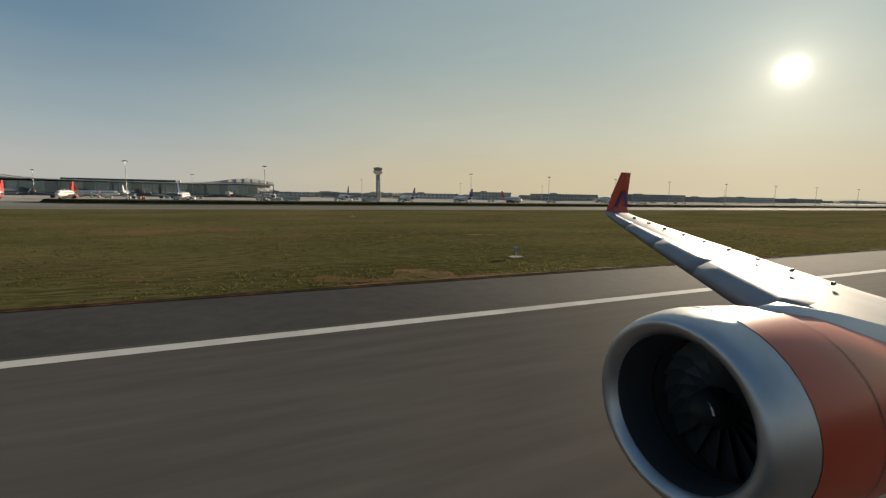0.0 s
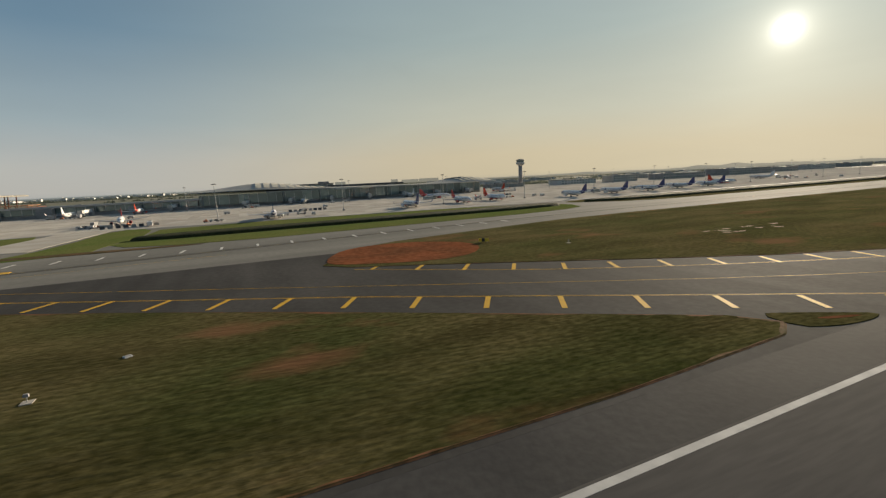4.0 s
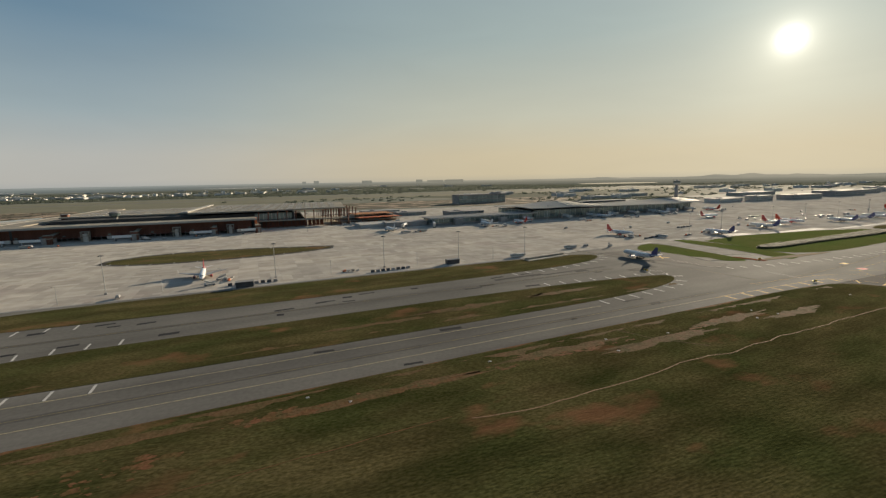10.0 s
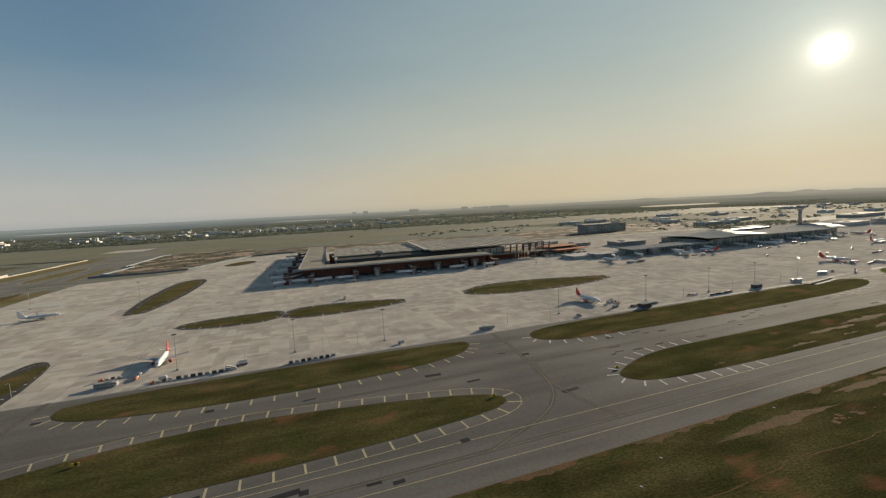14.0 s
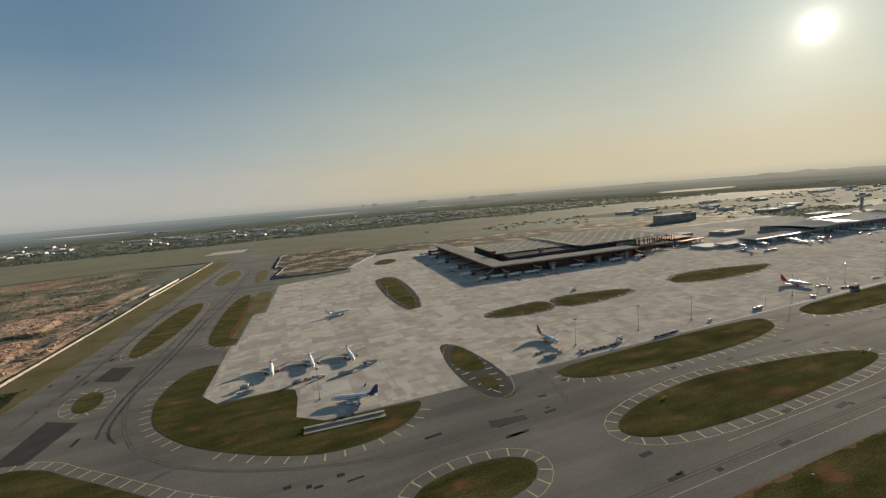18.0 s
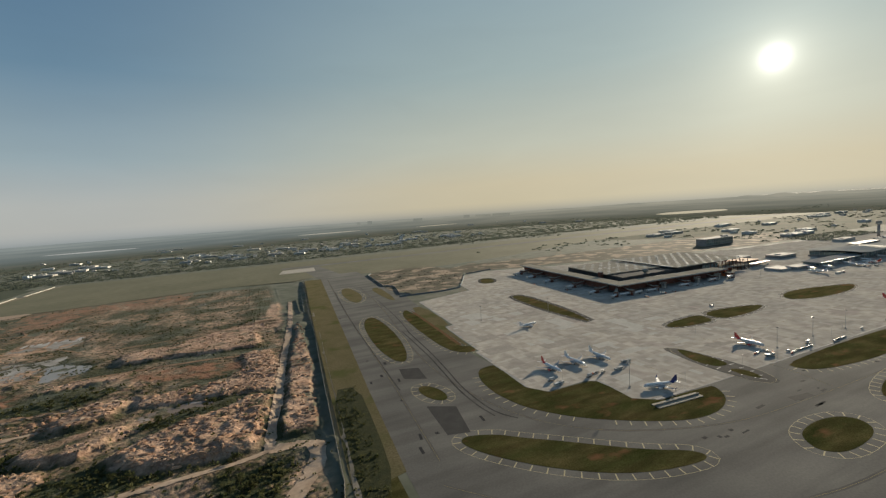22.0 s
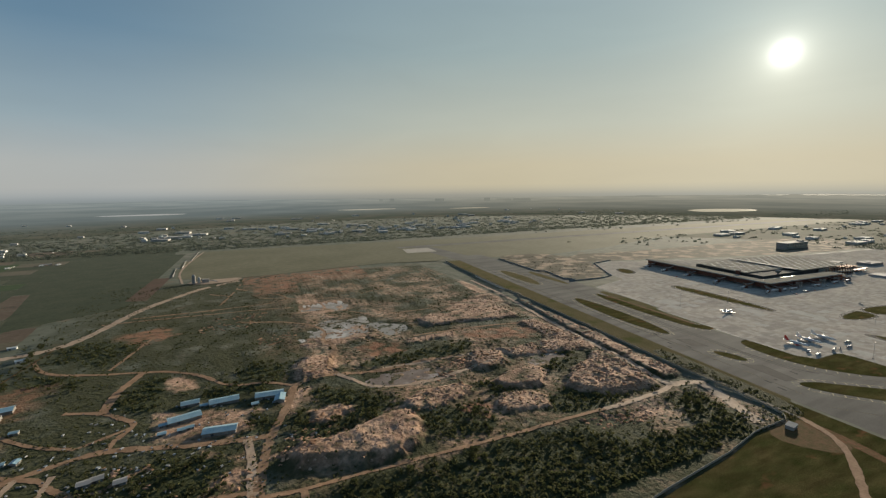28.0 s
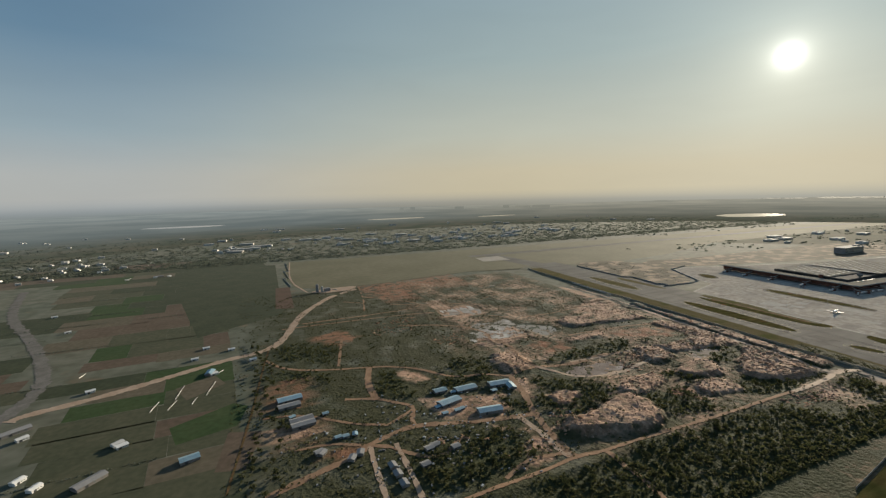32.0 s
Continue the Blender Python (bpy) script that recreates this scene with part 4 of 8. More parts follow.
for spot_plan in ([(-4, -36), (-7, -32.5), (-9, -33.5), (-10, -37), (-14, -34), (-13, -31.6), (-8, -31.6), (-3, -33)], [(9, -85), (2, -81), (0, -76), (5, -75)], [(480, -76), (474, -75), (475, -70), (479, -71)]):
    sheet("soil", soft(spot_plan, 2), 0.169, WORN, "bare red earth patch in the runway grass", "soil", 0, 0.05)
sheet("soil", soft([(436, -208), (440, -212), (400, -214), (330, -205), (360, -203), (400, -205)], 2), 0.20, DRYSOIL, "bare dry earth at the edge of the grass", "soil", 0, 0.1)
sheet("soil", [(428, -207), (433, -207), (440, -228), (434, -232)], 0.215, SOIL, "red earth path across the grass", "soil", 1, 0.1)
sheet("pavement", [(466, -247), (458, -238), (460, -225), (470, -228)], 0.3, CONCRETE, "small pale concrete pad in the grass", "pavement", 0, 0.3)
sheet("pavement", [(434, -241), (406, -231), (398, -327), (425, -322)], 0.2, CONCRETE, "pale concrete road through the grass", "pavement", 0)
sheet("pavement", [(462, -283), (478, -296), (520, -300), (490, -205), (470, -212)], 0.12, SHOULDER, "asphalt stub beside the grass", "pavement", 0)
OVALS = {"oval_east": [(1299, -812), (1286, -826), (1273, -822), (1271, -764), (1282, -651), (1299, -578), (1308, -570), (1312, -657), (1308, -733)],
         "oval_a": [(1241, -480), (1216, -491), (1180, -494), (1145, -496), (1154, -461), (1194, -459), (1230, -467)],
         "oval_b": [(1134, -495), (1143, -458), (1090, -455), (1040, -462), (1010, -474), (1040, -488), (1097, -499)],
         "oval_c": [(945, -474), (910, -450), (850, -444), (780, -448), (724, -470), (770, -484), (830, -502), (900, -504)],
         "oval_far": [(1262, -1010), (1240, -1065), (1215, -1080), (1205, -1050), (1230, -1005)]}
for key, pts in OVALS.items():
    field[key] = soft(pts, 1)
    sheet("pavement", grown(field[key], 9 if key == "oval_east" else 7), 0.152, WORNTAXI, "dark asphalt rim round a grass oval on the apron", "pavement", 0)
    sheet("lawn", field[key], 0.18, GRASS, "grass oval set in the concrete apron", "lawn", 0)
PEANUT = [(1316, -405), (1309, -396), (1306, -354), (1309, -316), (1318, -294), (1326, -290), (1329, -305), (1335, -338), (1334, -362)]
field["peanut"] = soft(PEANUT, 2)
sheet("pavement", soft([(1333, -390), (1327, -414), (1317, -414), (1307, -396), (1301, -330), (1308, -296), (1318, -278), (1336, -290), (1340, -320), (1339, -356)], 1), 0.152, WORNTAXI, "dark asphalt rim round a grass island", "pavement", 0)
for piece in ([(1315, -406), (1308, -394), (1307, -354), (1312, -336), (1330, -340), (1334, -359), (1329, -378)], [(1328, -330), (1315, -322), (1315, -308), (1322, -293), (1330, -308)]):
    sheet("lawn", soft(piece, 2), 0.18, GRASS, "small grass island between the taxiways", "lawn", 0)
# red earth along the pavement edges
rim = Shape()


def ragged(x0, x1, y0, wide, amount, seed):
    x = x0
    while x < x1:
        w = wide * max(0.0, 0.25 + rough(x, seed, 0.03) * 1.6 + 0.7 * rough(x, seed, 0.21))
        k = len(rim.v)
        rim.v += [(x, y0 + 0.02, 0.172), (x, y0 - w * amount, 0.174)]
        if x > x0:
            rim.f.append((k - 2, k - 1, k + 1, k))
        x += 1.1


ragged(486, 1350, -139.5, 4.0, -1.0, 3)
ragged(560, 940, -186, 4.0, 1.0, 8)
tagged(part("soil", rim, DRYSOIL), "ragged dry earth along the pavement edge", "soil", kind="structure")
# a low worn shoulder of red earth round the grass by the runway
worn = Shape()
for key in ("west", "wedge", "long"):
    plan = field[key]
    turn = 1 if sum(plan[i - 1][0] * plan[i][1] - plan[i][0] * plan[i - 1][1] for i in range(len(plan))) > 0 else -1
    row = []
    for x, y, a in along(plan, 1.3, True):
        if x < -500 or x > 1500:
            row.append(None)
            continue
        w = 0.15 + 1.2 * max(0.0, rough(x, y, 0.045) * 1.5 + 0.6 * rough(x, y, 0.3, 3))
        nx_, ny_ = -math.sin(a) * turn, math.cos(a) * turn
        row.append([(x - nx_ * 0.2, y - ny_ * 0.2, 0.09), (x + nx_ * 0.1, y + ny_ * 0.1, 0.178), (x + nx_ * w, y + ny_ * w, 0.172)])
    for p, q in zip(row, row[1:]):
        if p and q:
            k = len(worn.v)
            worn.v += p + q
            worn.f += [(k, k + 3, k + 4, k + 1), (k + 1, k + 4, k + 5, k + 2)]
tagged(part("soil", worn, WORN), "worn red earth shoulder at the edge of the grass", "soil", kind="structure")
for x, y, w, d in ((600, -126, 26, 3), (655, -121, 34, 3.5), (700, -131, 30, 2.5), (560, -118, 22, 3), (780, -128, 40, 3), (850, -133, 24, 2.5), (930, -126, 34, 3), (640, -205, 24, 2.6), (710, -203, 30, 3), (760, -198, 26, 2.4)):
    pts = [(x + w * math.cos(a * 0.1257) * (1 + 0.5 * rough(a, x, 0.23) + 0.5 * rough(a, x, 0.8)), y + d * math.sin(a * 0.1257) * (1 + 0.7 * rough(a, y, 0.3) + 0.7 * rough(a, y, 0.9))) for a in range(50)]
    sheet("soil", pts, 0.171, DRYSOIL, "bare dry earth patch in the grass", "soil", 0, 0.03)
# clusters of small bare spots in the long grass
crumb = random.Random(52)
for cx, cy, rx, ry, count in ((487, -57, 7, 4, 60), (478, -72, 5, 4, 26), (470, -46, 5, 3, 24), (862, -112, 14, 7, 90), (842, -118, 9, 3, 30), (904, -116, 12, 3, 26), (806, -128, 16, 2.5, 30), (700, -128, 30, 1.6, 50), (770, -127, 40, 1.8, 60), (620, -126, 20, 2, 34), (170, -96, 18, 6, 26), (60, -70, 20, 7, 30), (-20, -60, 14, 6, 24)):
    spots = Shape()
    for _ in range(count):
        x, y = cx + rx * crumb.gauss(0, 0.6), cy + ry * crumb.gauss(0, 0.6)
        r, n_ = 0.25 + 1.3 * crumb.random() ** 2, 9
        k = len(spots.v)
        spots.v += [(x + r * 1.5 * crumb.uniform(0.55, 1.3) * math.cos(0.698 * i), y + r * 0.8 * crumb.uniform(0.55, 1.3) * math.sin(0.698 * i), 0.172 + 0.006 * crumb.random()) for i in range(n_)]
        spots.f.append(tuple(range(k, k + n_)))
    tagged(part("soil", spots, WORN), "scattered bare red earth spots in the grass", "soil", kind="structure")
sheet("lawn", soft([(1734, -522), (1703, -520), (1711, -400), (1720, -320), (1740, -300), (1751, -318)], 1), 0.19, HEDGE, "dark weedy scrub ground between wall and taxiway", "scrub ground", 0)
sheet("lawn", [(1600, -31.5), (2700, -31.5), (2700, -180), (1990, -276), (1890, -288), (1828, -300), (1768, -300), (1752, -316), (1716, -330), (1719, -200), (1700, -32)], 0.10, GRASS, "rough dry grass beyond the runway end", "lawn", 0)
sheet("soil", [(254, -39.5), (250, -37.6), (245, -34.6), (240, -31.2), (243, -30.4), (247, -30.6), (251, -31.4), (255, -33.5)], 0.15, GRASS, "small tip of worn grass at the runway edge", "soil", 1, 0.1)
sheet("soil", [(250, -34.6), (246, -33.4), (242.6, -31.8), (245, -32.1), (248, -33)], 0.155, SOIL, "bare red earth patch at the runway edge", "soil", 1, 0.02)
hedge = Shape()
for pts in ([(376, -236), (370, -257), (283, -256), (200, -259), (128, -264), (116, -246), (160, -238), (283, -240)], [(98, -262), (60, -246), (-10, -245), (-900, -246), (-900, -262), (-10, -266), (60, -270)]):
    r = soft(pts, 2)
    hedge.loft([[(x, y, z) for x, y in grown(r, d)] for d, z in ((0, 0.1), (-1.5, 1.5), (-3.5, 1.9))])
tagged(part("hedge", hedge, HEDGE), "long dark bank of tall grass beside the taxiway", "hedge", kind="structure")


# ---- markings ----
def line(points, width, mat, parent, z=0.10, name="marking_line", rounds=1, shut=False):
    pts = soft(points, rounds, shut) if rounds else points
    return part(name, Shape().strip(pts, width, z, shut), mat, parent)


for x0, x1 in ((-3500, 117), (228, 384), (480, 1690)):
    part("side_stripe", Shape().slab([(x0, -22.9), (x1, -22.9), (x1, -22.15), (x0, -22.15)], 0.06, 0.085), WHITELINE, runway)
bar_mesh = {m.name: Shape().box(0, 3.6, 0.0, 0.95, 7.2, 0.02).mesh("edge_bar", m) for m in (YELLOW, WHITELINE, PALEYELLOW)}


def bars(points, step, mat, side, z=0.09, shut=False, keep=None, parent=None, first=None):
    """Short bars that stand off a taxiway's edge line, to one side."""
    for x, y, a in along(points, step, shut, first):
        if keep and not keep(x, y):
            continue
        o = bpy.data.objects.new("edge_bar", bar_mesh[mat.name])
        scene.collection.objects.link(o)
        o.parent = parent or airfield
        o.matrix_basis = pose(x, y, z, 0, 0, math.degrees(a) + (0 if side > 0 else 180))


exit_w = [(400, -26), (407, -36), (413, -52), (415, -70), (416, -84), (415, -99), (412, -116), (405, -135), (390, -141)]
exit_e = [(460, -32), (457, -38), (454, -42), (451, -50), (449, -57), (446, -71), (442, -86), (442, -97), (442, -101), (444, -114), (446, -127), (451, -137), (461, -150), (477, -153), (570, -154)]
ret_s = [(117, -24.4), (135, -30.4), (147, -33.9), (158, -37.3), (169, -41.0), (213, -58), (254, -79), (273, -92), (298, -111)]
ret_n = [(228, -23.4), (227.2, -35.6), (245, -46.6), (259, -55.3), (303, -83), (352, -111), (390, -133)]
for pts in (exit_w, exit_e, ret_s, ret_n):
    fine_line = pts if pts is ret_n else soft(pts, 1, False)
    for off in (-0.2, 0.2):
        part("edge_line", Shape().strip([(x + off, y + off * 0.6) for x, y in fine_line], 0.15, 0.095), YELLOW, airfield)
bars(exit_w, 14.2, YELLOW, -1, first=4.8)
bars(exit_e, 14.4, YELLOW, 1, first=11.7)
bars(ret_s, 11.9, YELLOW, -1, first=7.2)
bars([(228, -35), (303, -83), (390, -133)], 12.9, YELLOW, 1, first=0.0)
for pts in ([(100, -5), (143, -19), (190, -34), (230, -52), (266, -72), (340, -114), (420, -158)], [(425, -150), (429, -98), (432, -64), (434, -50), (438, -39), (446, -22)],
            [(432, -64), (430, -45), (424, -28)], [(425, -140), (440, -158), (520, -165)], [(427, -140), (410, -158), (330, -164)]):
    line(pts, 0.18, YELLOW, airfield, 0.095)
for pts in ([(570, -154), (900, -152.5), (1360, -153)], [(640, -171.5), (900, -171.5), (1240, -171.5)]):
    line(pts, 0.35, PALEYELLOW, airfield, 0.092)
for k in range(9):
    part("hold_dash", Shape().box(0, 0, 0, 1.2, 0.35, 0.05), YELLOW, airfield, at=pose(418 + k * 2.7, -98.0, 0.08, 0, 0, 0))
part("hold_line", Shape().box(429.5, -97.2, 0.08, 25, 0.35, 0.03), YELLOW, airfield)
part("hold_line", Shape().box(429.5, -96.5, 0.08, 25, 0.35, 0.03), YELLOW, airfield)


def painted_text(words, size, mat, parent, m):
    curve = bpy.data.curves.new("words", "FONT")
    curve.body, curve.size, curve.align_x, curve.align_y = words, size, "CENTER", "CENTER"
    carrier = bpy.data.objects.new("words", curve)
    scene.collection.objects.link(carrier)
    bpy.context.view_layer.update()
    me = bpy.data.meshes.new_from_object(carrier)
    bpy.data.objects.remove(carrier)
    me.materials.clear()
    me.materials.append(mat)
    o = new("lettering", me)
    o.parent = parent
    o.matrix_basis = m
    return o


for x in (423.2, 434.6):
    board = part("hold_marking", Shape().box(x, -103, 0.07, 9.8, 5.4, 0.06), REDPAINT, airfield, "red painted runway hold marking")
    painted_text("09L-27R", 2.6, WHITELINE, board, pose(x, -103, 0.108, 0, 0, 0) @ Matrix.Diagonal((1.0, 1.55, 1, 1)))
part("hold_marking", Shape().box(404, -156, 0.07, 7, 5, 0.05), REDPAINT, airfield)
part("gate_marking", Shape().box(392, -172, 0.07, 6, 4, 0.05), YELLOW, airfield)
ends = {"ab": lambda x, y: x > 865 or x < 640, "strip": lambda x, y: (x > 890 or x < 640) and y > -300, "ab_east": None, "strip_east": lambda x, y: y > -300, "bay": None, "corner": lambda x, y: y > -470 and not
        (x < 1545 and y < -303) and not (x < 1475 and y < -300), "bend": None, "round": None, "lens": None, "lens_west": lambda x, y: x > 1515, "peanut": None, "lens_far": None}
for key, keep in ends.items():
    ring = grown(field[key], 8.5)
    high = 0.08 if key == "peanut" else 0.0
    if keep is None:
        part("edge_line", Shape().strip(ring, 0.35, 0.09 + high, True), PALEYELLOW, airfield)
    ring2 = grown(field[key], 8.3 if key != "peanut" else 1.0)
    flip = sum(ring2[i - 1][0] * ring2[i][1] - ring2[i][0] * ring2[i - 1][1] for i in range(len(ring2))) > 0
    bars(ring2, 12.4, WHITELINE if key in ("ab", "strip", "peanut") else PALEYELLOW, 1 if flip else -1, 0.085 + high, True, keep)
for key in ("oval_a", "oval_b", "oval_c", "oval_east"):
    part("edge_line", Shape().strip(grown(field[key], 8 if key == "oval_east" else 6), 0.4, 0.165, True), WHITELINE, apron)
    ring2 = grown(field[key], 4.5)
    flip = sum(ring2[i - 1][0] * ring2[i][1] - ring2[i][0] * ring2[i - 1][1] for i in range(len(ring2))) > 0
    bars(ring2, 19.0, WHITELINE, 1 if flip else -1, 0.165, True, None)
for i, pts in enumerate(([(560, -162), (1000, -160), (1400, -160), (1500, -170), (1620, -215), (1690, -300)], [(560, -242), (960, -242), (1360, -245), (1460, -256), (1560, -310), (1600, -400), (1610, -560), (1560, -900), (1540, -1200)],
            [(990, -160), (1000, -200), (985, -280), (985, -312)], [(1060, -160), (1005, -185), (990, -240)], [(1680, -330), (1660, -560), (1640, -900), (1590, -1440)], [(1290, -250), (1275, -300), (1275, -420), (1240, -700)],
            [(-900, -194), (0, -194), (200, -192), (300, -180), (420, -165), (520, -162)], [(505, -170), (512, -240), (530, -330)])):
    line(pts, 3.0, WEAR, airfield, 0.066 + 0.003 * i, "wheel_wear", rounds=2)
    line(pts, 0.26, FADED, airfield, 0.095 + 0.003 * i, rounds=2)
for pts in ([(1250, -400), (700, -400)], [(1250, -540), (650, -540)], [(1390, -330), (1390, -900)], [(1250, -320), (1250, -650)], [(660, -540), (200, -540), (-500, -540)], [(560, -420), (-600, -420)]):
    line(pts, 0.3, FADED, apron, 0.125, rounds=1)
# repaired patches
rng = random.Random(4)
spots = [(rng.uniform(560, 960), rng.uniform(-262, -224)) for _ in range(26)] + [(rng.uniform(980, 1300), rng.uniform(-300, -150)) for _ in range(22)] + [(rng.uniform(580, 1300), rng.uniform(-177, -146)) for _ in range(12)]
spots += [(rng.uniform(1300, 1480), rng.uniform(-262, -232)) for _ in range(14)] + [(rng.uniform(1590, 1690), rng.uniform(-900, -330)) for _ in range(18)]
for x, y in spots:
    long = rng.uniform(3, 12)
    part("asphalt_patch", Shape().box(0, 0, 0, long, rng.uniform(1.2, 3.4), 0.04), PATCH, airfield, at=pose(x, y, 0.075, 0, 0, rng.uniform(-6, 6) + (0 if x < 1560 else 84)))
for x, y, w, d, a in ((540, -232, 30, 7, 5), (418, -62, 5, 8, 10), (640, -252, 40, 4, 1), (590, -250, 60, 3, 2)):
    part("asphalt_patch", Shape().box(0, 0, 0, w, d, 0.04), PATCH if w < 20 else SHOULDER, airfield, at=pose(x, y, 0.08, 0, 0, a))
for plan in ([(1658, -363), (1653, -426), (1627, -410), (1638, -357)], [(1649, -509), (1644, -544), (1621, -534), (1625, -494)], [(1350, -258), (1352, -250), (1326, -247), (1325, -254)]):
    part("asphalt_patch", Shape().slab(plan, 0.03, 0.10), SHOULDER, airfield, "large dark repaired patch")
for i, pts in enumerate(([(1576, -708), (1585, -575), (1595, -493), (1601, -451), (1602, -398), (1598, -373), (1588, -357)], [(1584, -710), (1592, -575), (1601, -493), (1607, -451), (1608, -400), (1604, -372)],
            [(1545, -1019), (1561, -805), (1578, -680)], [(1612, -1180), (1640, -880), (1655, -640), (1664, -480)])):
    line(pts, 2.0 if i < 2 else 1.4, RUBBER, airfield, 0.10 + 0.003 * i, "tyre_track", rounds=2)


def worn(points, width, mat):
    fine_pts = [(x + 1.5 * rough(x, y, 0.03, 1), y + 3.0 * rough(x, y, 0.025, 4) + 1.0 * rough(x, y, 0.11, 2)) for x, y, _ in along(points, 5.0)]
    part("worn_path", Shape().strip(fine_pts, width, 0.19), mat, airfield)


worn([(456, -103), (618, -101), (628, -102), (646, -100), (648, -102), (666, -102), (693, -100), (716, -99), (738, -98), (758, -99)], 0.4, TRACK)
worn([(760, -103), (900, -104), (1080, -100)], 0.35, WORN)
worn([(640, -107), (655, -122), (662, -138)], 0.6, DRYSOIL)
# skid marks on the runway edge
for x, y, a, long in ((186, -17, -4, 26), (170, -15, -3, 30), (150, -12, -2, 34), (430, -45, 80, 16), (436, -60, 85, 14), (424, -75, 86, 10)):
    part("skid_mark", Shape().box(0, 0, 0, long, 0.35, 0.02), PATCH, runway, at=pose(x, y, 0.07, 0, 0, a))
bars([(484, -206), (472, -204), (448, -199), (422, -195), (390, -191), (340, -187), (280, -187), (200, -190)], 12.6, WHITELINE, -1, first=2.0)
# closed stub: painted cross and border
for a in (38, -38):
    part("closed_cross", Shape().box(0, 0, 0, 13, 1.6, 0.02), YELLOW, airfield, at=pose(489, -258, 0.135, 0, 0, 90 + a))
for pts in ([(490, -318), (491, -213)], [(491, -213), (484, -208)], [(473, -183), (475, -159)], [(549, -219), (541, -224), (537, -218), (540, -212), (549, -213)]):
    line(pts, 0.3, WHITELINE, airfield, 0.135, rounds=0)


# ---- terminals and buildings ----
def wall_line(a, b):
    a, b = Vector((*a, 0)), Vector((*b, 0))
    return a, (b - a).normalized(), (b - a).length


def glazed(parent, a, b, z0, z1, bay=9.0, depth=0.8, mat=None, mull=True):
    """A row of glass bays with posts between, along a line."""
    p, d, length = wall_line(a, b)
    n = max(1, round(length / bay))
    w, turn = length / n, math.degrees(math.atan2(d.y, d.x))
    pane = Shape().box(w / 2, 0, (z1 - z0) / 2, w - 0.5, depth * 0.4, z1 - z0 - 0.6)
    post = Shape().box(0, 0, (z1 - z0) / 2, 0.5, depth, z1 - z0)
    first = None
    for i in range(n):
        at = pose(p.x + d.x * w * i, p.y + d.y * w * i, z0, 0, 0, turn)
        if first is None:
            first = (part("glass_pane", pane, mat or GLASS, parent, at=at), part("mullion", post, STEEL, parent, at=at))
        else:
            share(first[0], at)
            share(first[1], at)


t1 = thing("terminal", "long glass airport terminal with pale curved roof and deep eaves", "terminal")
FRONT, REAR = -598.0, -720.0
part("base_wall", Shape().box(184, -662, 2.0, 388, 116, 4.0), GREYC, t1)
# opaque dark box fills the hall behind the panes
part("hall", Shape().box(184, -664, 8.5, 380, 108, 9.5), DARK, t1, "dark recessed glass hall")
glazed(t1, (-8, -602), (376, -602), 3.0, 15.4, 11.0)
glazed(t1, (376, -612), (376, -716), 4.0, 14.5, 11.0)
for i in range(9):
    part("pillar", Shape().tube((4 + i * 46, -600, 0), (4 + i * 46, -596, 15.2), 0.7, 0.5), STEEL, t1)
roof = Shape()
nu, nv = 56, 12
for top in (1, 0):
    for i in range(nu + 1):
        for j in range(nv + 1):
            u, v = i / nu, j / nv
            x = -26 + u * 412
            y = -588 - v * 140
            bulge = math.exp(-((u - 0.80) / 0.13) ** 2) * 8.5 + math.exp(-((u - 0.07) / 0.10) ** 2) * 8.0
            bulge += 1.3
            z = 14.6 + 4.4 * u * (1 - 0.3 * v) + bulge * math.sin(min(1.0, v * 1.25 + 0.04) * math.pi) ** 0.8 - (0.0 if top else 0.9)
            tip = max(0.0, u - 0.93) / 0.07
            y += (14 * tip) * (1 - 2 * v) * -0.8
            roof.v.append((x, y, z))
m1 = (nu + 1) * (nv + 1)
for i in range(nu):
    for j in range(nv):
        a, b, c, d = i * (nv + 1) + j, (i + 1) * (nv + 1) + j, (i + 1) * (nv + 1) + j + 1, i * (nv + 1) + j + 1
        roof.f += [(d, c, b, a), (m1 + a, m1 + b, m1 + c, m1 + d)]
for j in range(nv):
    a, b = j, j + 1
    roof.f += [(a, b, m1 + b, m1 + a)]
    a, b = nu * (nv + 1) + j, nu * (nv + 1) + j + 1
    roof.f += [(b, a, m1 + a, m1 + b)]
for i in range(nu):
    a, b = i * (nv + 1), (i + 1) * (nv + 1)
    roof.f += [(b, a, m1 + a, m1 + b), (a + nv, b + nv, m1 + b + nv, m1 + a + nv)]
part("roof", roof, ROOFW, t1, "pale sheet-metal roof in two low humps", smooth=False)
# skylight stripes on both humps, sunlight painted in as cream
for k in range(15):
    u = 0.62 + 0.024 * k if k < 9 else 0.005 + 0.022 * (k - 9)
    s = Shape()
    for v in (0.04, 0.14, 0.26, 0.36, 0.46, 0.56):
        x = -26 + u * 412
        bulge = math.exp(-((u - 0.80) / 0.13) ** 2) * 8.5 + math.exp(-((u - 0.07) / 0.10) ** 2) * 8.0 + 1.3
        z = 14.6 + 4.4 * u * (1 - 0.3 * v) + bulge * math.sin(min(1.0, v * 1.25 + 0.04) * math.pi) ** 0.8
        s.v += [(x - 3.4, -588 - v * 140, z + 0.15), (x + 3.4, -588 - v * 140, z + 0.55)]
    s.f = [(2 * i + 1, 2 * i, 2 * i + 2, 2 * i + 3) for i in range(5)]
    part("skylight", s, CREAM, t1)
part("plant_room", Shape().box(150, -690, 19.4, 120, 26, 3), DARK, t1)
for k in range(7):
    part("truss", Shape().tube((-24 + 2 * k, -600 - 14 * k, 3), (-14 + k, -606 - 14 * k, 15), 0.35), STEEL, t1)
